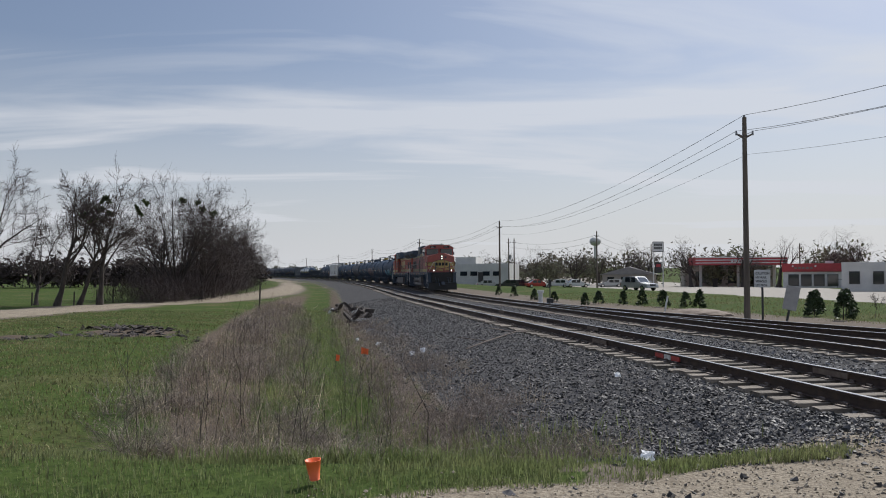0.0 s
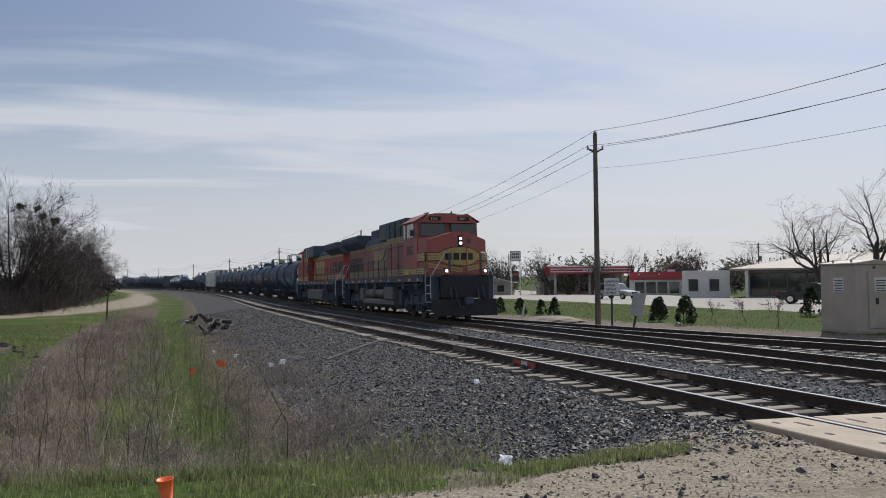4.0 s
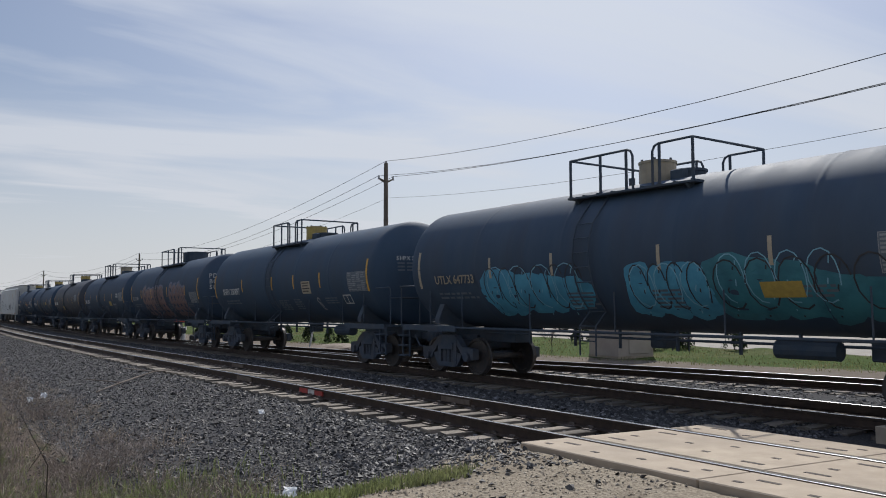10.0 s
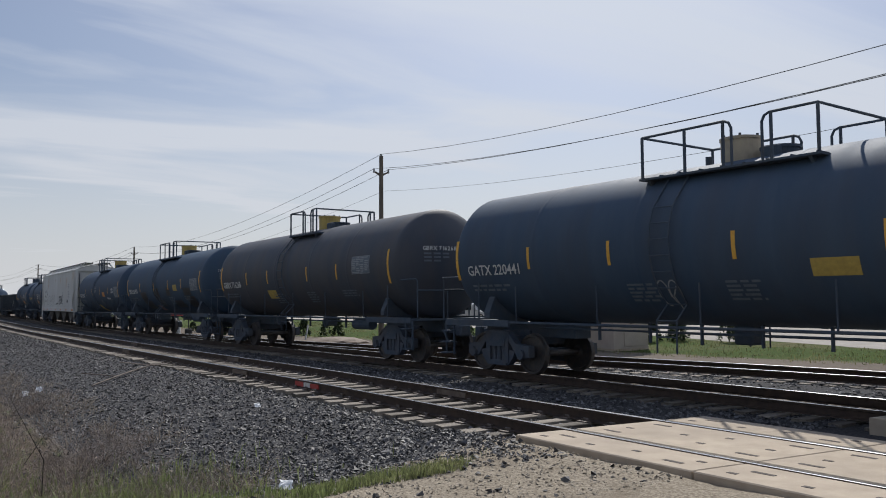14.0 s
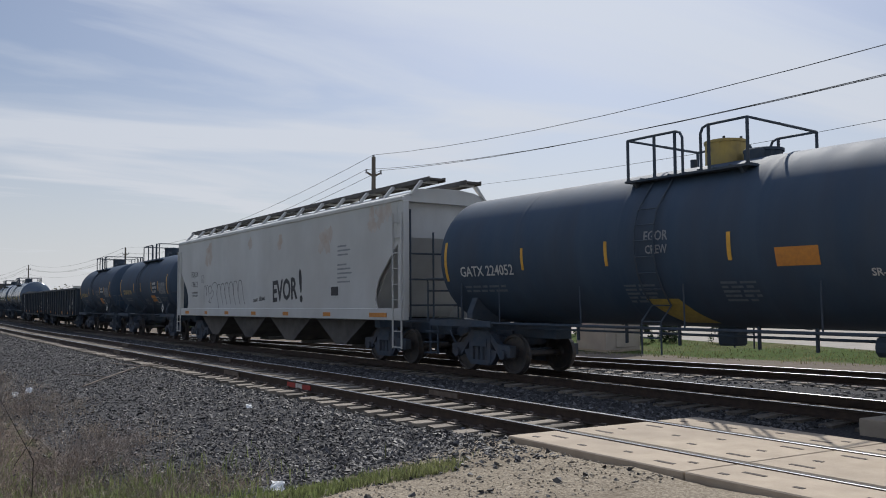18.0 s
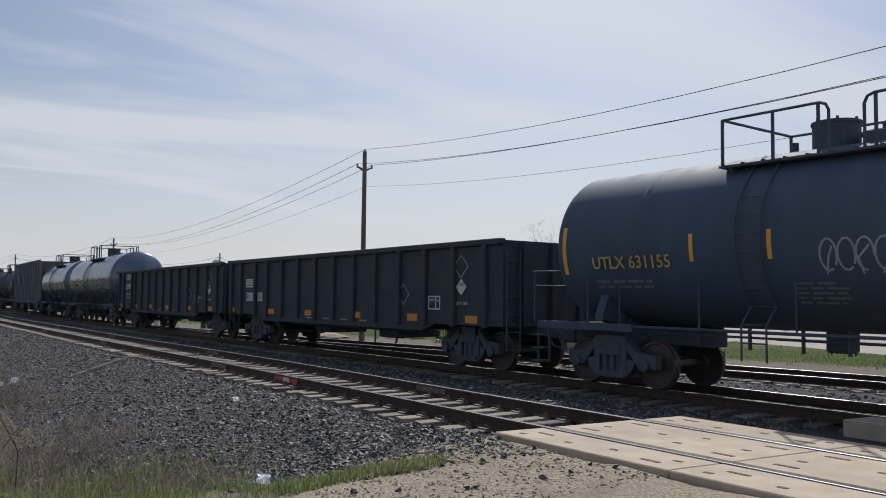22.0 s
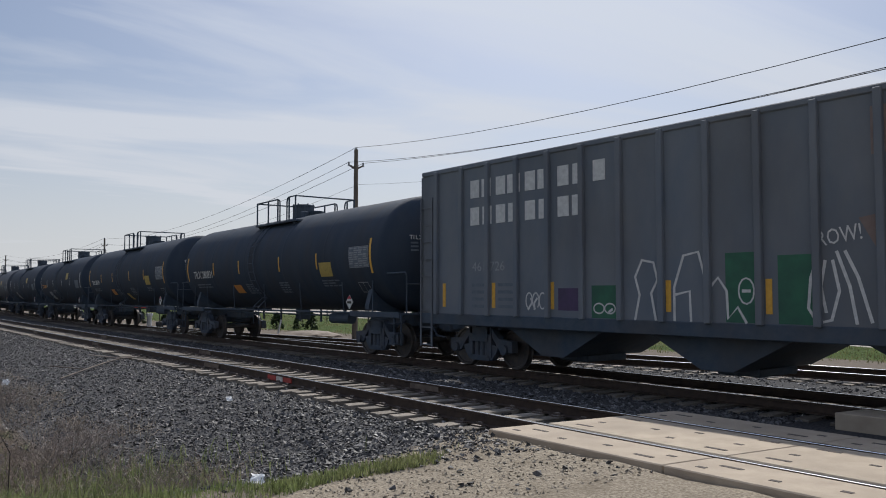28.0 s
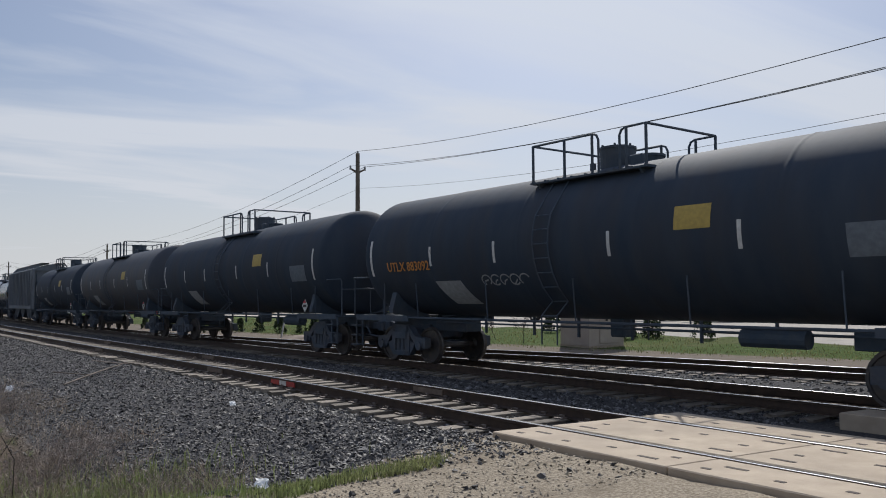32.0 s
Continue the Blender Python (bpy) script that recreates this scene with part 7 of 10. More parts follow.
def motions():
    """The train runs along the main track at about 45 km/h."""
    for root, at in TRAIN:
        turned = root is L2
        rows = []
        for k in range(33):
            t = float(k)
            mid = travelled(t) - at
            a, b = on_line(mid + 5.5), on_line(mid - 5.5)
            ang = math.degrees(math.atan2(a[1] - b[1], a[0] - b[0])) + (180 if turned else 0)
            za, zb = float(grade(a[1])), float(grade(b[1]))
            tip = math.degrees(math.atan2(za - zb, 11.0)) * (1 if turned else -1)
            rows.append((t, pose((a[0] + b[0]) / 2, (a[1] + b[1]) / 2, Z_B + (za + zb) / 2, 0, tip, ang)))
        walk(root, rows)
    drive()

# ---- the level crossing's concrete panels, in the near track ----
crossing = tagged(new("crossing_panels"), "worn tan concrete level crossing panels with dark lifting slots between the rails", "crossing", kind="structure")


def panel(fx, y0, y1, o0, o1, z, slots):
    """One slab between two offsets from a track's centre, cut square to the road."""
    bm = bm_new()
    pts = []
    for y, o in ((y0, o0), (y0, o1), (y1, o1), (y1, o0)):
        yy = y + 0.055 * (o + 1.5)
        pts.append((float(fx(yy)) + o * 1.014, yy))
    lo = [bm.verts.new((px, py, z - 0.30)) for px, py in pts]
    hi = [bm.verts.new((px, py, z)) for px, py in pts]
    bm.faces.new(hi)
    bm.faces.new(list(reversed(lo)))
    for k in range(4):
        bm.faces.new((lo[k], lo[(k + 1) % 4], hi[(k + 1) % 4], hi[k]))
    bmesh.ops.recalc_face_normals(bm, faces=bm.faces)
    bmesh.ops.bevel(bm, geom=bm.edges[:], offset=0.012, segments=1, affect="EDGES")
    ob = part("concrete_panel", bm, "concrete", crossing)
    for u, v, ln in slots:
        yy = y0 + (y1 - y0) * v
        o = o0 + (o1 - o0) * u
        sy = yy + 0.055 * (o + 1.5)
        cx = float(fx(sy)) + o * 1.014
        bm = bm_new()
        box(bm, -0.028, 0.028, -ln / 2, ln / 2, 0, 0.004, 0.0, pose(cx, sy, z, 0, 0, 10))
        part("slot", bm, "slot_dark", ob)
    return ob


SLOTS_MID = [(0.18, 0.12, 0.26), (0.5, 0.14, 0.10), (0.82, 0.12, 0.26), (0.3, 0.4, 0.10), (0.7, 0.42, 0.10), (0.18, 0.85, 0.26), (0.55, 0.6, 0.10), (0.82, 0.86, 0.26), (0.45, 0.88, 0.1)]
SLOTS_SIDE = [(0.3, 0.16, 0.24), (0.6, 0.1, 0.10), (0.5, 0.4, 0.10), (0.35, 0.62, 0.10), (0.6, 0.84, 0.24), (0.3, 0.9, 0.1)]
for k in range(5):
    y1 = 8.72 - 2.58 * k
    y0 = y1 - 2.565
    if k == 0:
        y1 += 0.0
    panel(x_a, y0, y1, -1.56, -0.84, -0.002, SLOTS_SIDE)
    panel(x_a, y0, y1, -0.66, 0.66, -0.002, SLOTS_MID)
    panel(x_a, y0, y1, 0.84, 1.56, -0.002, SLOTS_SIDE)
for k in range(5):
    y1 = 8.2 - 2.58 * k
    y0 = y1 - 2.565
    for o0, o1 in ((-1.56, -0.84), (-0.66, 0.66), (0.84, 1.56)):
        panel(x_b, y0, y1, o0, o1, Z_B - 0.004, [])


def approach():
    """The corner of the concrete road approach before the near track."""
    bm = bm_new()
    pts = [(5.14, 6.03), (4.22, 5.70), (3.6, 4.0), (3.4, -20), (8.5, -20), (5.62, 4.3), (5.34, 5.2)]
    lo = [bm.verts.new((x, y, -0.4)) for x, y in pts]
    hi = [bm.verts.new((x, y, -0.085)) for x, y in pts]
    bm.faces.new(hi)
    n = len(pts)
    for k in range(n):
        bm.faces.new((lo[k], lo[(k + 1) % n], hi[(k + 1) % n], hi[k]))
    bmesh.ops.recalc_face_normals(bm, faces=bm.faces)
    return tagged(part("road_approach", bm, "concrete"), "pale concrete road approach slab at the level crossing", "road", kind="structure")


approach()


def stones(name, n, where, size, material, label, seed, sink=0.3, flat_z=0.65):
    """Loose broken stones, each a rough lump of its own, joined."""
    rng = np.random.default_rng(seed)
    base = np.array([(1, 0, 0), (-1, 0, 0), (0, 1, 0), (0, -1, 0), (0, 0, 1), (0, 0, -1)], float)
    tri = np.array([(0, 2, 4), (2, 1, 4), (1, 3, 4), (3, 0, 4), (2, 0, 5), (1, 2, 5), (3, 1, 5), (0, 3, 5)])
    xy = where(rng, n)
    n = len(xy)
    s = size[0] + (size[1] - size[0]) * rng.random(n) ** 2
    sc = s[:, None] * (0.6 + 0.8 * rng.random((n, 3)))
    sc[:, 2] *= flat_z
    v = base[None] * (1 + 0.35 * rng.standard_normal((n, 6, 1))).clip(0.5, 1.5)
    v = v + 0.28 * rng.standard_normal((n, 6, 3))
    v = v * sc[:, None, :]
    a = rng.random(n) * 6.283
    t = rng.random(n) * 1.2 - 0.6
    ct, st = np.cos(t)[:, None], np.sin(t)[:, None]
    y2, z2 = v[:, :, 1] * ct - v[:, :, 2] * st, v[:, :, 1] * st + v[:, :, 2] * ct
    ca, sa = np.cos(a)[:, None], np.sin(a)[:, None]
    x3, y3 = v[:, :, 0] * ca - y2 * sa, v[:, :, 0] * sa + y2 * ca
    z0 = height(xy[:, 0], xy[:, 1]) + s * (0.6 - sink) * flat_z
    out = np.stack([x3 + xy[:, 0:1], y3 + xy[:, 1:2], z2 + z0[:, None]], -1).reshape(-1, 3)
    faces = (tri[None] + 6 * np.arange(n)[:, None, None]).reshape(-1, 3)
    return stuff_mesh(name, out.tolist(), faces.tolist(), material, label, "stones")


def near_shoulder(rng, n):
    y = 7.5 + 62 * rng.random(n) ** 2.0
    d = 1.25 + 5.0 * rng.random(n)
    x = x_a(y) - d / 0.985
    edge = y + 0.10 * (x - 2)
    keep = ((edge > 8.6 + 0.5 * rng.standard_normal(n)) | (d < 1.7)) & (d < 5.4 + 0.5 * rng.standard_normal(n))
    keep &= ~((y < 9.2) & (d < 1.75))
    return np.stack([x, y], 1)[keep]


def between(rng, n):
    y = 8.9 + 44 * rng.random(n) ** 1.8
    f = rng.random(n)
    x = x_a(y) + 0.9 + f * (x_b(y) - x_a(y) + 0.6)
    return np.stack([x, y], 1)


def in_track(rng, n):
    y = 8.95 + 40 * rng.random(n) ** 1.8
    x = x_a(y) + (rng.random(n) - 0.5) * 2.6
    return np.stack([x, y], 1)


def beyond(rng, n):
    y = 8.5 + 50 * rng.random(n) ** 1.5
    x = x_b(y) + 0.6 + rng.random(n) * (x_c(y) - x_b(y) + 2.2)
    return np.stack([x, y], 1)


def gravel_bank(rng, n):
    x = -5 + 11.5 * rng.random(n)
    y = 2.8 + 7.0 * rng.random(n)
    top = np.interp(x, [-6, -2, 0, 1.6, 3.4, 5.2, 8], [4.4, 5.9, 6.9, 7.0, 7.9, 9.3, 9.6])
    keep = (y < top + 0.25 * rng.standard_normal(n)) & ~((x > 3.5) & (y < 6.0 - 0.0 * x)) & (left_of_a(x, y) > 1.65)
    return np.stack([x, y], 1)[keep]


def gravel_lumps(rng, n):
    x = 0.5 + 5.5 * rng.random(n)
    y = 5.6 + 4.0 * rng.random(n)
    top = np.interp(x, [-6, -2, 0, 1.6, 3.4, 5.2, 8], [4.4, 5.9, 6.9, 7.0, 7.9, 9.3, 9.6])
    keep = (y < top) & (left_of_a(x, y) > 1.62) & ~((x > 3.5) & (y < 6.0))
    return np.stack([x, y], 1)[keep]


stones("ballast", 76000, near_shoulder, (0.012, 0.036), "ballast_stone", "dark crushed stone ballast on the embankment shoulder", 1)
stones("ballast", 18000, between, (0.018, 0.046), "ballast_dusty", "paler grey crushed stone ballast between the tracks", 2)
stones("ballast", 7000, in_track, (0.02, 0.05), "ballast_stone", "dark crushed stone ballast between the ties", 3, sink=0.5)
stones("ballast", 12000, beyond, (0.02, 0.05), "ballast_dusty", "paler grey crushed stone ballast beside the siding", 4)
stones("gravel", 26000, gravel_bank, (0.006, 0.020), "gravel_stone", "pale tan gravel beside the level crossing", 5)
stones("gravel", 130, gravel_lumps, (0.02, 0.055), "ballast_stone", "dark stray stones on the gravel", 6)

# ---- poles, wires, signs and the shed beside the tracks ----
mat("shed_tan", (0.42, 0.36, 0.30), (0.36, 0.31, 0.26), 2, 0.7, bump=0.1, bscale=14, big=(0.33, 0.28, 0.235), bigscale=0.8)
mat("sign_white", (0.66, 0.66, 0.64), (0.55, 0.55, 0.53), 6, 0.6)
mat("sign_back", (0.42, 0.40, 0.37), (0.35, 0.33, 0.31), 6, 0.6)
mat("black_paint", (0.03, 0.03, 0.03), (0.05, 0.05, 0.05), 6, 0.6)
mat("wall_white", (0.60, 0.59, 0.56), (0.52, 0.51, 0.49), 1, 0.8, big=(0.45, 0.44, 0.42), bigscale=0.3)
mat("wall_dark", (0.05, 0.045, 0.045), (0.07, 0.065, 0.06), 1, 0.8)
mat("wall_tan", (0.36, 0.33, 0.29), (0.30, 0.275, 0.24), 1, 0.8)
mat("roof_pale", (0.33, 0.265, 0.215), (0.28, 0.23, 0.19), 1, 0.7)
mat("roof_grey", (0.24, 0.23, 0.22), (0.19, 0.18, 0.175), 1, 0.8)
mat("fascia_red", (0.42, 0.05, 0.06), (0.34, 0.045, 0.05), 2, 0.5)
mat("paint_silver", (0.40, 0.41, 0.42), (0.36, 0.37, 0.38), 3, 0.3, 0.5, coat=0.5)
mat("paint_grey", (0.065, 0.07, 0.082), (0.055, 0.06, 0.07), 3, 0.3, 0.4, coat=0.5)
mat("paint_charcoal", (0.035, 0.037, 0.042), (0.03, 0.031, 0.035), 3, 0.3, 0.3, coat=0.5)
mat("paint_white", (0.62, 0.62, 0.61), (0.56, 0.56, 0.55), 3, 0.35, coat=0.5)
mat("paint_red", (0.45, 0.04, 0.03), (0.40, 0.035, 0.03), 3, 0.35, coat=0.5)
mat("tyre", (0.02, 0.02, 0.02), (0.03, 0.03, 0.03), 6, 0.9)
mat("chrome", (0.6, 0.6, 0.6), (0.5, 0.5, 0.5), 6, 0.2, 1.0)
mat("tail_red", (0.35, 0.02, 0.02), (0.30, 0.02, 0.02), 6, 0.3)
glass("window_glass", (0.02, 0.025, 0.03))


def utility_pole(x, y, top, arm=True, lean=0.0, r=0.14, label="weathered wooden utility pole with a short crossarm", box_at=0.0):
    z = float(height(x, y))
    root = tagged(new("utility_pole"), label, "utility pole", "utility poles along the tracks")
    root.matrix_basis = pose(x, y, z, 0, lean, 0)
    h = top - z
    bm = bm_new()
    rod(bm, (0, 0, -0.4), (0, 0, h), r, 12, r * 0.68)
    part("shaft", bm, "pole_wood", root)
    if arm:
        bm = bm_new()
        for s in (-1, 1):
            prism(bm, [(0.0, h - 0.86), (s * 0.34, h - 0.72), (s * 0.36, h - 0.78), (0.0, h - 0.98)], -0.035, 0.035)
        part("crossarm", bm, "pole_wood", root)
        for s in (-1, 1):
            bm = bm_new()
            rod(bm, (s * 0.36, 0, h - 0.80), (s * 0.36, 0, h - 0.60), 0.055, 8, 0.04)
            part("insulator", bm, "porcelain", root)
        bm = bm_new()
        rod(bm, (0, 0, h), (0, 0, h + 0.10), 0.05, 8)
        part("insulator", bm, "porcelain", root)
    if box_at:
        bm = bm_new()
        rod(bm, (0.32, -0.1, box_at), (0.32, -0.1, box_at + 0.9), 0.22, 10)
        part("transformer", bm, "porcelain", root)
    return root


POLES = [(17.6, -37.0, 10.5), (13.38, 35.76, 8.42), (7.6, 108.8, 8.36), (-4.9, 168.0, 8.4), (-20.9, 239.0, 8.3), (-39.7, 307.4, 8.2), (-64.0, 380.0, 8.2), (-92, 452, 8.2)]
for k, (x, y, t) in enumerate(POLES):
    utility_pole(x, y, t)


def wire(a, b, sag, r=0.011, n=22):
    a, b = Vector(a), Vector(b)
    pts = []
    for k in range(n + 1):
        f = k / n
        p = a.lerp(b, f)
        p.z -= 4 * sag * f * (1 - f)
        pts.append(p)
    bm = bm_new()
    bent(bm, pts, r, 4)
    return tagged(part("wire", bm, "wire"), "thin sagging overhead wire between utility poles", "wire", "overhead wires")


SAGS = (2.8, 2.8, 2.55, 2.5)      # the long span over the crossing hangs lower
for k, (p, q) in enumerate(zip(POLES, POLES[1:])):
    for j, (dx, dz, sag) in enumerate(((0, 0.10, 1.32), (-0.36, -0.62, 1.42), (0.36, -0.62, 1.42), (0.12, -1.65, 1.25))):
        wire((p[0] + dx, p[1], p[2] + dz), (q[0] + dx, q[1], q[2] + dz), SAGS[j] if k == 0 else sag, (0.0105 if k < 2 else 0.015) * (0.6 if dz < -1 else 1.0))

# a second line of poles beyond the road
FAR_POLES = [(13.2, 163.0, 8.2), (14.3, 163.0, 8.2), (25.9, 136.5, 8.3), (47.0, 183.0, 7.6), (77, 128, 7.5), (66, 150, 6.5)]
for k, (x, y, t) in enumerate(FAR_POLES):
    utility_pole(x, y, t, True, 0, 0.15, "far wooden utility pole beyond the highway", 5.6 if k in (0, 4) else 0.0)
for p, q in ((FAR_POLES[0], FAR_POLES[2]), (FAR_POLES[2], FAR_POLES[3])):
    for dz in (-0.6, -1.6):
        wire((p[0], p[1], p[2] + dz), (q[0], q[1], q[2] + dz), 1.0, 0.02, 14)


def sign_board(x, y, w, h, z, lines, turn, lean, text_mat="black_paint", face="sign_white", post="black_paint", label="white caution sign on a thin post", size=0.1):
    g = float(height(x, y))
    root = tagged(new("sign"), label, "sign", "signs beside the tracks")
    root.matrix_basis = pose(x, y, g, 0, lean, turn)
    bm = bm_new()
    box(bm, -0.04, 0.04, -0.03, 0.03, -0.3, z + h)
    part("post", bm, post, root)
    bm = bm_new()
    box(bm, -w / 2, w / 2, -0.05, -0.032, z, z + h, 0.006)
    board = part("board", bm, face, root)
    for k, t in enumerate(lines):
        words("lettering", t, size, text_mat, board, pose(-w / 2 + 0.05, -0.053, z + h - (k + 1) * size * 1.25 - 0.03, 90, 0, 0), width=(w - 0.1) / (0.62 * size * len(t)), bold=0.004)
    return root


sign_board(12.72, 32.35, 0.60, 0.70, 1.45, ("CAUTION", "HY-RAIL", "VEHICLES", "LIFT PROG"), -20, 0, size=0.125)
sign_board(13.14, 31.17, 0.52, 0.92, 0.62, (), -38, 12, face="sign_back", label="blank grey sign back on a leaning post")
# leaning white marker post
bm = bm_new()
rod(bm, (0, 0, -0.2), (0.22, 0, 0.95), 0.045, 8)
mk = part("marker_post", bm, "sign_white")
mk.matrix_basis = pose(10.7, 39.5, float(height(10.7, 39.5)))
tagged(mk, "leaning white plastic marker post beside the siding", "post")


def switch_stand(x, y):
    root = tagged(new("switch_stand"), "dark railway switch stand with a target on a mast", "switch stand")
    root.matrix_basis = pose(x, y, float(height(x, y)))
    bm = bm_new()
    box(bm, -0.5, 0.5, -0.2, 0.2, -0.05, 0.10, 0.02)
    box(bm, -0.22, 0.22, -0.2, 0.2, 0.10, 0.45, 0.05)
    part("base", bm, "black_paint", root)
    bm = bm_new()
    rod(bm, (0, 0, 0.4), (0, 0, 1.75), 0.035, 8)
    part("mast", bm, "black_paint", root)
    bm = bm_new()
    box(bm, -0.10, 0.10, -0.012, 0.012, 1.20, 1.70)
    part("target", bm, "black_paint", root)
    bm = bm_new()
    rod(bm, (0.1, 0, 0.3), (0.7, 0.1, 0.16), 0.025, 6)
    part("lever", bm, "black_paint", root)


switch_stand(7.3, 55.5)
bm = bm_new()
rod(bm, (0, 0, -0.2), (0, 0, 0.75), 0.16, 12)
rod(bm, (0, 0, 0.75), (0, 0, 0.95), 0.24, 12)
pl = part("signal_pillar", bm, "sign_white")
pl.matrix_basis = pose(6.9, 57.5, float(height(6.9, 57.5)))
tagged(pl, "pale cylindrical equipment pillar beside the turnout", "pillar")


def shed():
    root = tagged(new("equipment_shed"), "small tan metal railway equipment shed with a door and two notices", "shed")
    root.matrix_basis = pose(18.95, 25.45, -0.36, 0, 0, 2)
    a = Vector((15.63 - 16.48, 22.83 - 22.15, 0)) * 2.0
    # the shed's own space: x along the door side, y along the blank side
    w, d, h = 1.68, 1.84, 2.42
    ang = math.degrees(math.atan2(a.y, a.x)) - 90
    skew = pose(0, 0, 0, 0, 0, ang)
    bm = bm_new()
    box(bm, 0, w, 0, d, 0.06, h, 0.02)
    for x in (0.02, w - 0.02):
        box(bm, x - 0.03, x + 0.03, -0.012, 0.0, 0.06, h)
    body = part("shed_body", bm, "shed_tan", root)
    bm = bm_new()
    prism(bm, [(-0.06, h), (w + 0.06, h), (w + 0.06, h + 0.04), (w / 2, h + 0.16), (-0.06, h + 0.04)], -0.06, d + 0.06)
    part("roof", bm, "shed_tan", root)
    bm = bm_new()
    box(bm, 0.50, 1.48, -0.03, 0.0, 0.16, h - 0.22, 0.01)
    dr = part("door", bm, "shed_tan", root)
    bm = bm_new()
    box(bm, 0.78, 0.88, -0.07, -0.03, 1.02, 1.24, 0.01)
    part("handle", bm, "black_paint", dr)
    bm = bm_new()
    box(bm, 0.70, 0.80, -0.022, -0.012, h - 0.16, h - 0.08)
    part("vent", bm, "black_paint", root)
    for x0, rot in ((0.62, 0), (None, 1)):
        bm = bm_new()
        if rot == 0:
            box(bm, 0.74, 1.24, -0.042, -0.031, 1.45, 1.95)
        else:
            box(bm, -0.012, -0.001, 0.60, 1.12, 1.45, 1.95)
        sg = part("notice", bm, "sign_white", root)
        for k in range(5):
            bm = bm_new()
            z = 1.86 - 0.09 * k
            if rot == 0:
                box(bm, 0.78, 1.20 - 0.05 * (k % 2), -0.046, -0.042, z - 0.035, z)
            else:
                box(bm, -0.016, -0.012, 0.64, 1.08 - 0.05 * (k % 2), z - 0.035, z)
            part("text_bar", bm, "black_paint", sg)
    for y in (0.3, 1.25):
        bm = bm_new()
        bent(bm, [(0.08, y, h + 0.05), (0.08, y, h + 0.16), (0.16, y + 0.04, h + 0.16), (0.16, y + 0.04, h + 0.06)], 0.02)
        part("lifting_eye", bm, "porcelain", root)
    bm = bm_new()
    box(bm, -0.02, w + 0.02, -0.02, d + 0.02, -0.15, 0.07)
    part("plinth", bm, "concrete", root)
    return root


shed()


# ---- vehicles on the highway ----


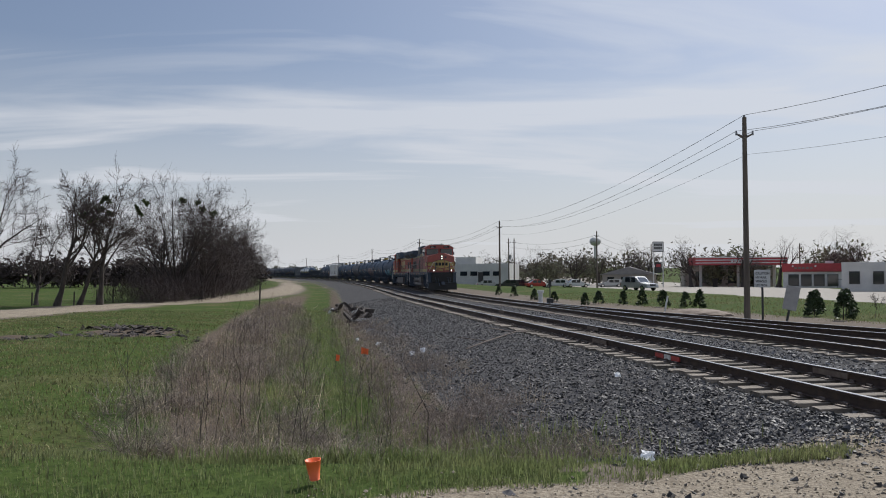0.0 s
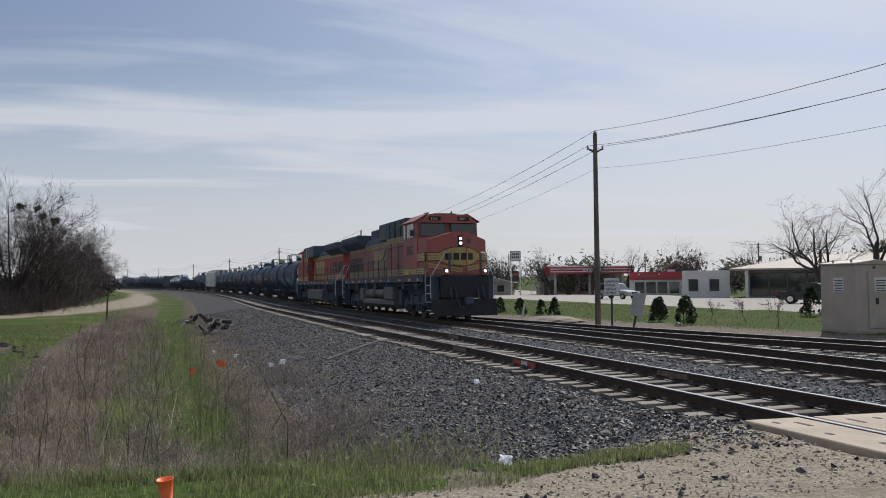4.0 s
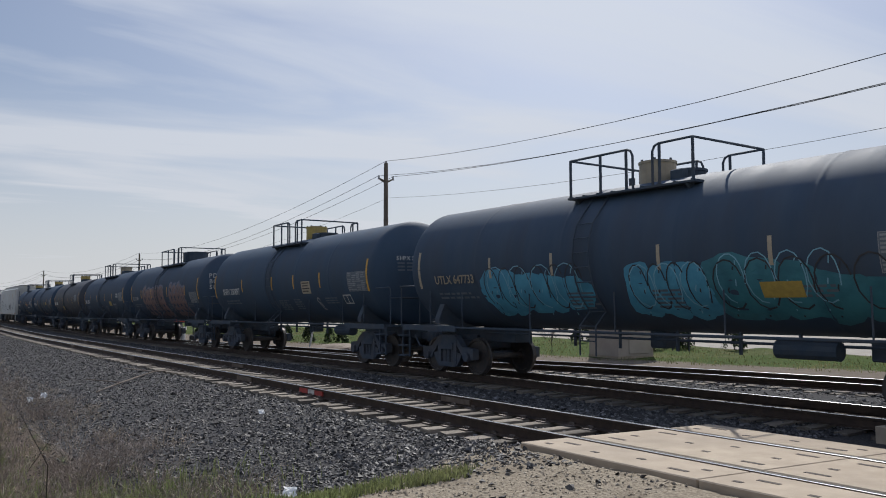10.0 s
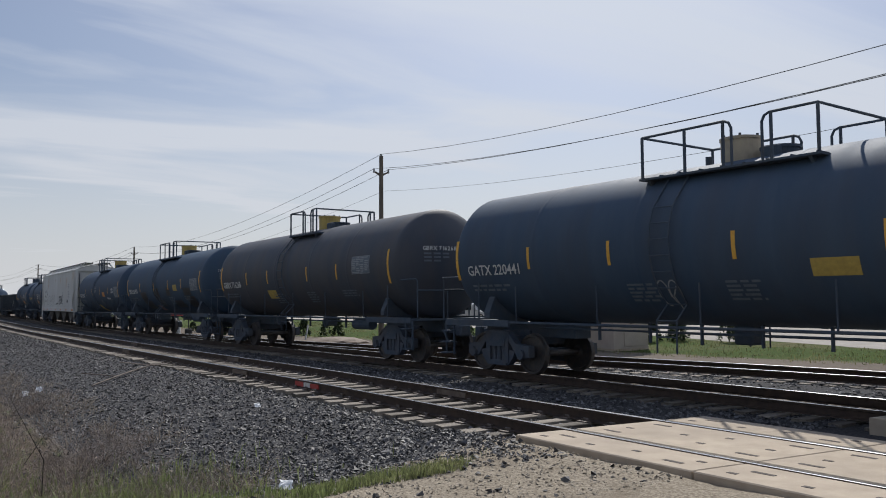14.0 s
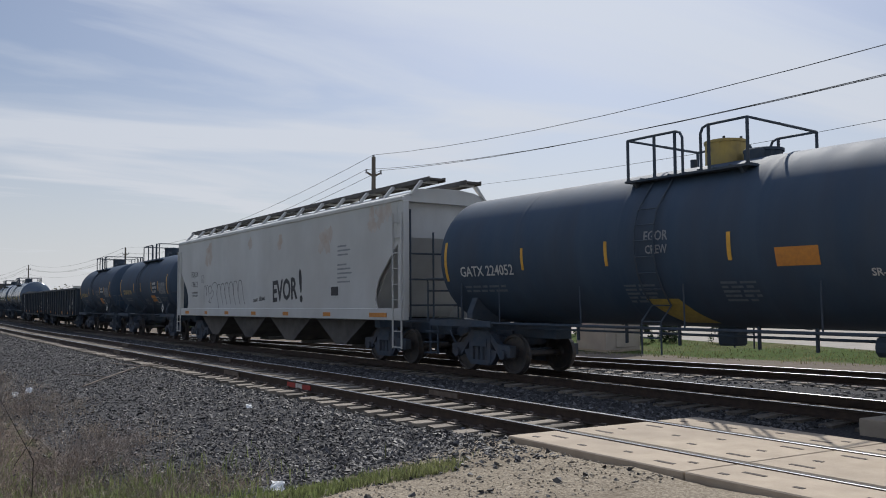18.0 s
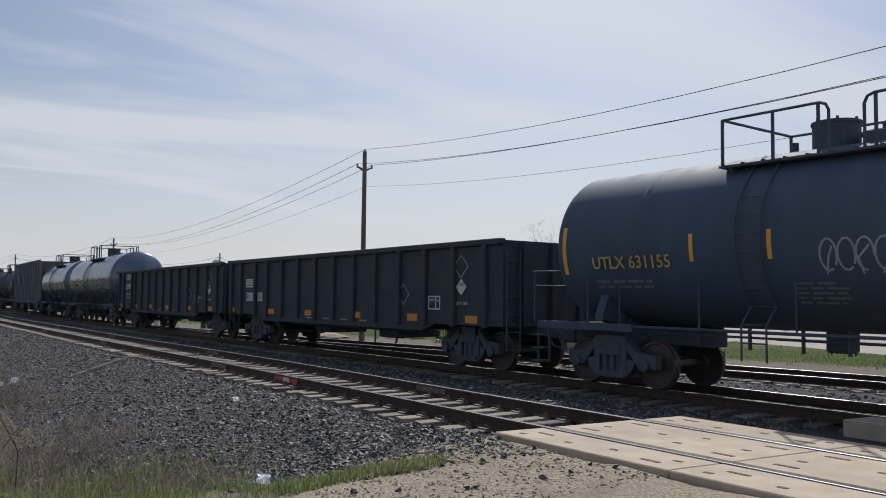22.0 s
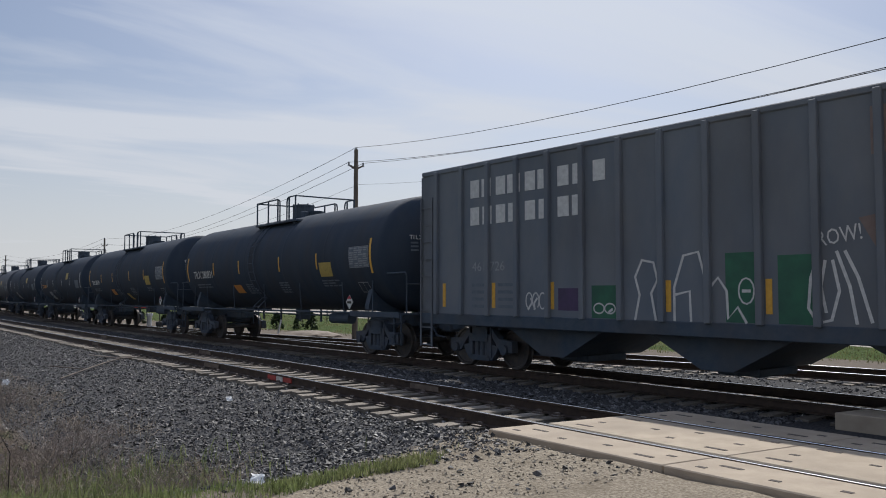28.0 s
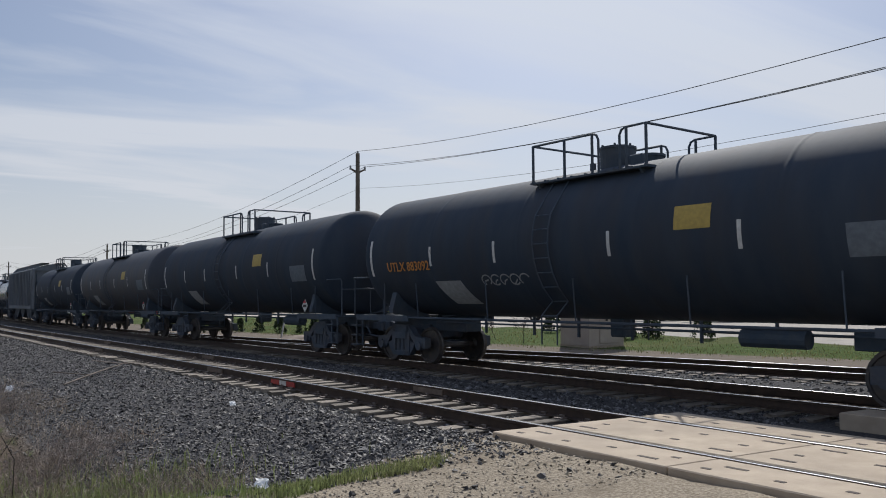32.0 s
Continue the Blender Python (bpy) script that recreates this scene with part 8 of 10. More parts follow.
def vehicle(name, label, category, paint, length, width, high, kind, x, y, turn):
    """A parked or driven road vehicle: x forward in its own space."""
    root = tagged(new(name), label, category, "vehicles on the highway")
    h = length / 2
    w = width / 2
    root.matrix_basis = pose(x, y, float(height(x, y)), 0, 0, turn)
    belt = high * 0.56
    if kind == "pickup":
        low = [(-h, 0.55), (-h, belt), (-h * 0.18, belt), (h * 0.42, belt), (h * 0.95, belt * 0.95), (h, belt * 0.75), (h, 0.42), (h * 0.8, 0.36), (-h * 0.8, 0.42)]
        cab = [(-h * 0.20, belt), (-h * 0.16, high), (h * 0.22, high), (h * 0.44, belt)]
    elif kind == "suv":
        low = [(-h, 0.5), (-h * 0.98, belt), (h * 0.40, belt), (h * 0.92, belt * 0.86), (h, belt * 0.6), (h, 0.36), (-h * 0.9, 0.34)]
        cab = [(-h * 0.97, belt), (-h * 0.82, high * 0.97), (-h * 0.5, high), (h * 0.10, high * 0.98), (h * 0.46, belt)]
    else:
        low = [(-h, 0.45), (-h * 0.98, belt), (-h * 0.6, belt * 1.08), (h * 0.42, belt), (h * 0.94, belt * 0.82), (h, belt * 0.55), (h, 0.30), (-h * 0.9, 0.28)]
        cab = [(-h * 0.78, belt), (-h * 0.35, high * 0.98), (-h * 0.05, high), (h * 0.12, high * 0.97), (h * 0.50, belt)]
    bm = bm_new()
    prism(bm, low, -w, w)
    bmesh.ops.bevel(bm, geom=[e for e in bm.edges if abs(e.verts[0].co.y - e.verts[1].co.y) < 1e-4], offset=0.07, segments=2, affect="EDGES")
    part("body", bm, paint, root, smooth=False)
    bm = bm_new()
    prism(bm, cab, -w * 0.86, w * 0.86)
    bmesh.ops.bevel(bm, geom=bm.edges[:], offset=0.05, segments=2, affect="EDGES")
    part("cabin", bm, paint, root)
    x0, x1 = cab[0][0], cab[-1][0]
    mid = (x0 + x1) / 2
    for s in (-1, 1):
        for a, b in ((x0 + 0.22 * (x1 - x0), mid - 0.04), (mid + 0.04, x1 - 0.24 * (x1 - x0))):
            bm = bm_new()
            prism(bm, [(a, belt + 0.05), (b, belt + 0.05), (b, high - 0.12), (a + 0.06, high - 0.12)], s * w * 0.875, s * w * 0.868)
            part("side_window", bm, "window_glass", root)
        for ax in (-h * 0.62, h * 0.64):
            bm = bm_new()
            lathe_x(bm, [(-0.11, 0.0), (-0.11, 0.30), (-0.08, 0.34), (0.08, 0.34), (0.11, 0.30), (0.11, 0.0)], 18)
            bmesh.ops.transform(bm, matrix=pose(ax, s * (w - 0.09), 0.34, 0, 0, 90), verts=bm.verts)
            wh = part("wheel", bm, "tyre", root)
            bm = bm_new()
            rod(bm, (ax, s * (w + 0.01), 0.34), (ax, s * (w + 0.03), 0.34), 0.20, 12)
            part("rim", bm, "chrome", wh)
        bm = bm_new()
        box(bm, h - 0.10, h + 0.015, s * w * 0.72 - 0.2, s * w * 0.72 + 0.2, belt * 0.68, belt * 0.84, 0.02)
        part("headlight", bm, "sign_white", root)
        bm = bm_new()
        box(bm, -h - 0.015, -h + 0.08, s * w * 0.82 - 0.12, s * w * 0.82 + 0.12, belt * 0.72, belt * 0.95, 0.01)
        part("tail_light", bm, "tail_red", root)
        bm = bm_new()
        box(bm, x1 - 0.25, x1 - 0.1, s * (w + 0.09) - 0.09, s * (w + 0.09) + 0.09, belt + 0.04, belt + 0.2, 0.03)
        part("mirror", bm, paint, root)
    for pts, nm in (((cab[-1], cab[-2]), "windscreen"), ((cab[0], cab[1]), "rear_window")):
        (xa, za), (xb2, zb) = pts
        bm = bm_new()
        sg = 1 if nm == "windscreen" else -1
        vs = [bm.verts.new((xa + sg * 0.015 + (xb2 - xa) * f, yy, za + (zb - za) * f)) for f, yy in ((0.12, -w * 0.74), (0.12, w * 0.74), (0.88, w * 0.68), (0.88, -w * 0.68))]
        bm.faces.new(vs)
        g = bmesh.ops.extrude_face_region(bm, geom=bm.faces[:])
        bmesh.ops.translate(bm, vec=(-sg * 0.02, 0, 0), verts=[v for v in g["geom"] if isinstance(v, bmesh.types.BMVert)])
        part(nm, bm, "window_glass", root)
    bm = bm_new()
    box(bm, h - 0.03, h + 0.012, -w * 0.45, w * 0.45, belt * 0.52, belt * 0.82, 0.01)
    part("grille", bm, "chrome" if kind == "pickup" else "black_paint", root)
    bm = bm_new()
    box(bm, h - 0.06, h + 0.05, -w * 0.95, w * 0.95, 0.38, 0.56, 0.03)
    part("bumper", bm, "chrome" if kind == "pickup" else paint, root)
    return root


SUV = vehicle("car", "silver sport utility vehicle driving along the highway", "car", "paint_silver", 4.7, 1.9, 1.72, "suv", 24.0, 97.0, -61)
vehicle("pickup_truck", "dark grey crew-cab pickup truck waiting on the road", "pickup truck", "paint_grey", 5.9, 2.0, 1.95, "pickup", 38.5, 46.3, -38)
vehicle("car", "charcoal sedan waiting on the road", "car", "paint_charcoal", 4.8, 1.85, 1.45, "sedan", 34.6, 50.6, -40)
vehicle("car", "silver sedan waiting behind the grey pickup truck", "car", "paint_silver", 4.8, 1.85, 1.45, "sedan", 40.3, 39.9, -38)
vehicle("pickup_truck", "white pickup truck at the filling station", "pickup truck", "paint_white", 5.6, 1.95, 1.85, "pickup", 55.5, 165.0, 190)
for k, (px, py, pt) in enumerate(((8.5, 152, "paint_silver"), (12.0, 151, "paint_charcoal"), (17.5, 150, "paint_red"), (21.0, 150, "paint_white"), (24.5, 149, "paint_white"), (30.5, 148, "paint_silver"), (15.0, 156, "paint_charcoal"))):
    vehicle("car", "parked car in the lot beyond the highway", "car", pt, 4.6, 1.8, 1.5, "suv" if k % 2 else "sedan", px, py, 175 if k % 2 else 8)


# ---- buildings beyond the highway ----


def building(name, label, corners, z0, z1, wall, group="roadside buildings"):
    """A flat-roofed block on a rectangle given by its near corners and depth; x runs along the front."""
    (ax, ay), (bx, by), deep = corners
    a = Vector((ax, ay, 0)); b = Vector((bx, by, 0))
    L = (b - a).length
    root = tagged(new(name), label, "building", group)
    root.matrix_basis = pose(ax, ay, 0, 0, 0, math.degrees(math.atan2(by - ay, bx - ax)))
    bm = bm_new()
    box(bm, 0, L, 0, deep, z0 - 0.5, z1, 0.02)
    part("wall", bm, wall, root)
    return root, L


def window_row(root, xs, w, z0, z1, frame="black_paint", y=-0.02):
    for x in xs:
        bm = bm_new()
        box(bm, x - w / 2 - 0.06, x + w / 2 + 0.06, y - 0.03, y + 0.02, z0 - 0.06, z1 + 0.06)
        wn = part("window", bm, frame, root)
        bm = bm_new()
        box(bm, x - w / 2, x + w / 2, y - 0.04, y - 0.03, z0, z1)
        part("pane", bm, "window_glass", wn)


# store with a red fascia
root, L = building("store", "low white store with a red fascia and dark shopfront", ((53.0, 126.5), (66.5, 120.5), 10), -1.3, 2.2, "wall_white")
bm = bm_new(); box(bm, -0.15, L + 0.15, -0.25, 10.1, 1.35, 2.62, 0.03); part("fascia", bm, "fascia_red", root)
bm = bm_new(); box(bm, 0.8, 5.2, -0.32, -0.25, 1.55, 2.3); part("sign_panel", bm, "fascia_red", root)
for x in (1.4, 4.6):
    bm = bm_new(); rod(bm, (x, -0.5, 2.2), (x, -0.3, 2.2), 0.14, 10); part("flood_lamp", bm, "sign_white", root)
for k in range(5):
    bm = bm_new(); box(bm, 1.6 + 0.55 * k, 2.0 + 0.55 * k, -0.335, -0.32, 1.75, 2.1); part("name_block", bm, "emblem_faded", root)
window_row(root, [1.5, 3.3, 5.1, 7.0], 1.4, -0.8, 0.9)
bm = bm_new()
for k in range(26):
    rod(bm, (7.5 + 0.35 * k, -3.0, -1.6), (7.5 + 0.35 * k, -3.0, 0.2 - 0.0 * k), 0.03, 5)
rod(bm, (7.4, -3.0, 0.2), (16.5, -3.0, 0.2), 0.04, 5)
part("railing", bm, "black_paint", root)
bm = bm_new(); box(bm, 6.0, 7.2, 2.0, 3.0, 2.6, 3.0, 0.03); part("roof_unit", bm, "sign_white", root)


def canopy():
    root = tagged(new("filling_station_canopy"), "red and white striped filling station canopy on posts", "canopy", "roadside buildings")
    root.matrix_basis = pose(44.5, 143.0, 0, 0, 0, -8)
    bm = bm_new(); box(bm, 0, 15.5, 0, 8, 2.55, 3.95, 0.03); part("canopy_roof", bm, "fascia_red", root)
    for z in (2.85, 3.35, 3.8):
        bm = bm_new(); box(bm, 0, 15.5, -0.03, 0.0, z, z + 0.16); part("stripe", bm, "sign_white", root)
    for k in range(6):
        bm = bm_new(); box(bm, 6.0 + 0.6 * k, 6.4 + 0.6 * k, -0.06, -0.03, 2.95, 3.55); part("name_block", bm, "sign_white", root)
    for x in (1.5, 8.0, 14.2):
        bm = bm_new(); box(bm, x - 0.2, x + 0.2, 3.6, 4.0, -2.0, 2.6); part("post", bm, "sign_white", root)
    for x in (4.0, 11.0):
        bm = bm_new(); box(bm, x - 0.4, x + 0.4, 3.5, 4.2, -1.8, 0.2, 0.05); part("fuel_pump", bm, "wall_dark", root)
    root2, L2b = building("shop", "tan filling station shop behind the canopy", ((47.0, 158.0), (63.0, 155.0), 8), -1.6, 2.3, "wall_tan")
    bm = bm_new(); prism(bm, [(-0.6, 2.3), (L2b * 0.5, 4.4), (L2b + 0.6, 2.3)], -0.4, 8.4); part("roof", bm, "roof_grey", root2)
    window_row(root2, [3.0, 6.0, 9.0, 12.5], 1.8, -0.8, 1.4)


canopy()


def station_sign():
    root = tagged(new("roadside_sign"), "tall two-post filling station sign with a white panel", "sign", "signs beside the tracks")
    root.matrix_basis = pose(39.8, 150.0, -1.4, 0, 0, -15)
    for x in (-0.85, 0.85):
        bm = bm_new(); rod(bm, (x, 0, -0.3), (x, 0, 8.2), 0.10, 8); part("post", bm, "sign_white", root)
    bm = bm_new(); box(bm, -1.0, 1.0, -0.2, 0.2, 6.5, 8.4, 0.03); part("panel", bm, "black_paint", root)
    bm = bm_new(); box(bm, -0.88, 0.88, -0.22, -0.2, 6.62, 8.28); fp = part("panel_face", bm, "sign_white", root)
    for z in (7.0, 7.6):
        for k in range(4):
            bm = bm_new(); box(bm, -0.7 + 0.37 * k, -0.42 + 0.37 * k, -0.235, -0.22, z, z + 0.42); part("name_block", bm, "black_paint", fp)
    bm = bm_new(); box(bm, -0.62, 0.62, -0.15, 0.15, 2.6, 4.6, 0.03); part("price_panel", bm, "black_paint", root)
    bm = bm_new(); box(bm, -0.4, 0.4, -0.17, -0.15, 3.7, 4.2); part("price_panel", bm, "fascia_red", root)


station_sign()
root, L = building("warehouse", "plain white flat-roofed warehouse far beyond the highway", ((2.0, 171.0), (13.5, 168.0), 14), -0.6, 3.3, "wall_white")
bm = bm_new(); box(bm, 0.4, 4.8, 1.0, 8.0, 3.3, 4.7, 0.02); part("upper_storey", bm, "wall_white", root)
window_row(root, [2.4, 4.6, 7.2, 9.4], 1.4, 0.8, 1.6)
bm = bm_new(); box(bm, 5.5, 6.6, -0.06, 0.0, -0.6, 1.5); part("door", bm, "wall_dark", root)
root, L = building("house", "low tan building with a pale roof beyond the highway", ((31.0, 158.0), (40.5, 155.0), 8), -1.5, 0.9, "wall_tan")
bm = bm_new(); prism(bm, [(-0.6, 0.9), (L * 0.5, 2.4), (L + 0.6, 0.9)], -0.5, 8.5); part("roof", bm, "roof_grey", root)
window_row(root, [1.6, 4.2, 7.6], 1.2, -0.7, 0.4)


def restaurant():
    root, L = building("restaurant", "low restaurant with a broad pale hip roof and glazed front", ((47.5, 81.5), (65.0, 68.5), 12), -0.75, 2.3, "wall_tan")
    bm = bm_new()
    e = 1.6
    base = [(-e, -e), (L + e, -e), (L + e, 12 + e), (-e, 12 + e)]
    lo = [bm.verts.new((x, y, 2.35)) for x, y in base]
    lo2 = [bm.verts.new((x, y, 2.55)) for x, y in base]
    r0, r1 = bm.verts.new((6.5, 6, 4.1)), bm.verts.new((L - 6.5, 6, 4.1))
    bm.faces.new(list(reversed(lo)))
    for k in range(4):
        bm.faces.new((lo[k], lo[(k + 1) % 4], lo2[(k + 1) % 4], lo2[k]))
    bm.faces.new((lo2[0], lo2[1], r1, r0)); bm.faces.new((lo2[1], lo2[2], r1)); bm.faces.new((lo2[2], lo2[3], r0, r1)); bm.faces.new((lo2[3], lo2[0], r0))
    bmesh.ops.recalc_face_normals(bm, faces=bm.faces)
    part("roof", bm, "roof_pale", root)
    window_row(root, [1.3 + 1.9 * k for k in range(11)], 1.7, -0.3, 2.0)
    for x in (0.2, 8.0, L - 0.3):
        bm = bm_new(); box(bm, x - 0.15, x + 0.15, -1.4, -1.1, -0.9, 2.4); part("post", bm, "sign_white", root)
    root2, L2b = building("annex", "dark flat-roofed commercial block", ((66.0, 80.0), (86.0, 60.0), 12), -0.9, 4.3, "wall_dark")
    bm = bm_new(); box(bm, 0, L2b, -1.8, 0.0, 2.0, 2.2); part("awning", bm, "roof_grey", root2)
    window_row(root2, [3.0, 8.0, 13.0, 18.0], 2.2, -0.4, 1.7)
    root3, L3 = building("kiosk", "small white kiosk beside the restaurant", ((41.5, 84.5), (45.8, 82.0), 3), -0.7, 2.4, "wall_white")
    window_row(root3, [1.2, 3.4], 0.9, 0.2, 1.4)


restaurant()


def water_tower():
    root = tagged(new("water_tower"), "pale spherical water tower on a stem far away", "water tower")
    root.matrix_basis = pose(118.0, 628.0, -2.0)
    bm = bm_new()
    bmesh.ops.create_uvsphere(bm, u_segments=24, v_segments=14, radius=4.4, matrix=Matrix.Translation((0, 0, 26.5)) @ Matrix.Diagonal((1, 1, 0.8, 1)))
    part("tank", bm, "wall_white", root, smooth=True)
    bm = bm_new()
    rod(bm, (0, 0, 0), (0, 0, 24), 1.6, 14, 1.0)
    part("stem", bm, "wall_white", root)


water_tower()
# heap of soil by the siding
bm = bm_new()
rs = random.Random(8)
bmesh.ops.create_icosphere(bm, subdivisions=3, radius=1.0)
for v in bm.verts:
    v.co = Vector((v.co.x * 1.7, v.co.y * 1.0, max(-0.1, v.co.z * 0.34))) * (1 + 0.16 * noise.noise(v.co * 2.5))
hp = part("soil_mound", bm, "rail_joint")
hp.matrix_basis = pose(12.0, 38.5, float(height(12.0, 38.5)))
tagged(hp, "low mound of brown soil beside the siding", "soil mound")

# ---- plants ----


def tubes(p0, p1, r0, r1, k=3):
    """Tapered k-sided bars, many at once: vertices and faces."""
    p0, p1 = np.asarray(p0, float), np.asarray(p1, float)
    r0, r1 = np.asarray(r0, float), np.asarray(r1, float)
    d = p1 - p0
    d = d / np.maximum(np.linalg.norm(d, axis=1), 1e-6)[:, None]
    ref = np.where(np.abs(d[:, 2:3]) < 0.9, np.array([[0, 0, 1.0]]), np.array([[1.0, 0, 0]]))
    u = np.cross(d, ref)
    u /= np.linalg.norm(u, axis=1)[:, None]
    w = np.cross(d, u)
    rings = []
    for p, r in ((p0, r0), (p1, r1)):
        for j in range(k):
            a = 2 * math.pi * j / k
            rings.append(p + (u * math.cos(a) + w * math.sin(a)) * r[:, None])
    v = np.stack(rings, 1).reshape(-1, 3)
    f = np.array([(j, (j + 1) % k, k + (j + 1) % k, k + j) for j in range(k)])
    f = (f[None] + 2 * k * np.arange(len(p0))[:, None, None]).reshape(-1, 4)
    return v, f


def mesh_of(name, v, f, material):
    me = bpy.data.meshes.new(name)
    me.from_pydata(v.tolist(), [], f.tolist())
    me.materials.append(MATS[material])
    return me


def blades(name, xy, h, w, material, label, seed, lean=0.45):
    """Grass: every blade bends over at half height."""
    rng = np.random.default_rng(seed)
    n = len(xy)
    a, b = rng.random(n) * 6.283, rng.random(n) * 6.283
    hh = h[0] + (h[1] - h[0]) * rng.random(n) ** 1.6
    ww = w * (0.6 + 0.8 * rng.random(n))
    z = height(xy[:, 0], xy[:, 1]) - 0.01
    side = np.stack([np.cos(a), np.sin(a), 0 * a], 1) * ww[:, None]
    bend = np.stack([np.cos(b), np.sin(b), 0 * a], 1) * (hh * lean * rng.random(n))[:, None]
    root = np.stack([xy[:, 0], xy[:, 1], z], 1)
    up = np.stack([0 * a, 0 * a, hh], 1)
    mid = root + up * 0.6 + bend * 0.35
    tip = root + up * (1 - 0.25 * rng.random((n, 1))) + bend
    v = np.stack([root - side, root + side, mid + side * 0.8, mid - side * 0.8, tip], 1).reshape(-1, 3)
    o = 5 * np.arange(n)[:, None]
    f = (o + np.array([[0, 1, 2, 3]])).tolist() + (o + np.array([[3, 2, 4]])).tolist()
    return stuff_mesh(name, v.tolist(), f, material, label, "grass")


def stalks(name, xy, h, r, material, label, seed, lean=0.35, forks=3, kind_word="brush"):
    """Dry stalks: a bent stem of two lengths with a few forks near the top."""
    rng = np.random.default_rng(seed)
    n = len(xy)
    hh = h[0] + (h[1] - h[0]) * rng.random(n) ** 1.3
    z = height(xy[:, 0], xy[:, 1]) - 0.02
    a = rng.random(n) * 6.283
    tilt = lean * rng.random(n) ** 1.5
    root = np.stack([xy[:, 0], xy[:, 1], z], 1)
    d = np.stack([np.cos(a) * np.sin(tilt), np.sin(a) * np.sin(tilt), np.cos(tilt)], 1)
    mid = root + d * (hh * 0.55)[:, None]
    d2 = d + 0.25 * rng.standard_normal((n, 3))
    tip = mid + d2 * (hh * 0.45)[:, None]
    rr = r * (0.6 + 0.8 * rng.random(n))
    P0, P1, R0, R1 = [root, mid], [mid, tip], [rr, rr * 0.75], [rr * 0.75, rr * 0.35]
    for k in range(forks):
        t = 0.25 + 0.7 * rng.random(n)
        s = root + (tip - root) * t[:, None]
        dd = d + 0.75 * rng.standard_normal((n, 3))
        dd[:, 2] = np.abs(dd[:, 2]) * 0.8
        ln = hh * (0.15 + 0.3 * rng.random(n))
        P0.append(s); P1.append(s + dd * ln[:, None]); R0.append(rr * 0.6); R1.append(rr * 0.3)
    v, f = tubes(np.concatenate(P0), np.concatenate(P1), np.concatenate(R0), np.concatenate(R1))
    return stuff_mesh(name, v.tolist(), f.tolist(), material, label, kind_word)


def clumps(name, centres, count, h, r, material, label, seed):
    """Matted clumps: stems fan out of each centre, arch over and carry short side twigs."""
    rng = np.random.default_rng(seed)
    k = rng.integers(count[0], count[1], len(centres))
    c = np.repeat(centres, k, axis=0)
    tall = np.repeat(h[0] + (h[1] - h[0]) * rng.random(len(centres)), k)
    set_ = np.repeat(rng.standard_normal((len(centres), 2)) * 0.28, k, axis=0)
    n = len(c)
    a = rng.random(n) * 6.283
    out = np.stack([np.cos(a), np.sin(a)], 1)
    xy = c + out * (tall * 0.55 * rng.random(n))[:, None]
    p = np.stack([xy[:, 0], xy[:, 1], height(xy[:, 0], xy[:, 1]) - 0.02], 1)
    lean = np.abs(rng.normal(0.55, 0.5, n))
    hd = out * np.sin(lean)[:, None] + set_
    d = np.stack([hd[:, 0], hd[:, 1], np.cos(lean)], 1)
    ln = tall * (0.55 + 0.6 * rng.random(n))
    rr = r * (0.6 + 0.8 * rng.random(n))
    P0, P1, R0, R1 = [], [], [], []
    for j, w in enumerate((0.42, 0.33, 0.25)):
        q = p + d * (ln * w)[:, None]
        P0.append(p); P1.append(q); R0.append(rr * (1.0, 0.8, 0.6)[j]); R1.append(rr * (0.8, 0.6, 0.25)[j])
        for _ in range((0, 1, 2)[j]):
            e = d + 0.8 * rng.standard_normal((n, 3))
            P0.append(p); P1.append(p + e * (ln * (0.08 + 0.17 * rng.random(n)))[:, None]); R0.append(rr * 0.55); R1.append(rr * 0.25)
        p = q
        d = d + 0.38 * rng.standard_normal((n, 3)) + np.stack([out[:, 0] * 0.2, out[:, 1] * 0.2, -0.4 * rng.random(n)], 1)
        d /= np.linalg.norm(d, axis=1)[:, None]
    v, f = tubes(np.concatenate(P0), np.concatenate(P1), np.concatenate(R0), np.concatenate(R1))
    return stuff_mesh(name, v.tolist(), f.tolist(), material, label, "brush")


def scatter(rng, n, y0, y1, d0, d1, power=1.7):
    """Spots along the embankment's foot, thicker near the crossing: d in metres from the near track."""
    y = y0 + (y1 - y0) * rng.random(n) ** power
    d = d0 + (d1 - d0) * rng.random(n)
    return np.stack([x_a(y) - d / 0.985, y], 1)


def clumped(rng, xy, s, seed, level):
    """Keeps the spots that lie in patches."""
    k = lumps(xy[:, 0], xy[:, 1], s, seed) + 0.45 * rng.standard_normal(len(xy))
    return xy[k > level]


def d_of(xy):
    return left_of_a(xy[:, 0], xy[:, 1])


def near_strip(rng, n):
    x = -7 + 12.4 * rng.random(n)
    lo = np.interp(x, [-7, -2, 0, 1.8, 2.6, 3.7, 5.2], [4.2, 5.7, 6.7, 7.0, 7.5, 7.5, 9.1])
    hi = np.interp(x, [-7, -4, 0, 1.2, 2.3, 3.3, 3.9, 5.4], [10.5, 9.6, 8.5, 7.9, 7.95, 8.0, 7.9, 8.0])
    y = lo + (hi - lo) * rng.random(n)
    return np.stack([x, y], 1)


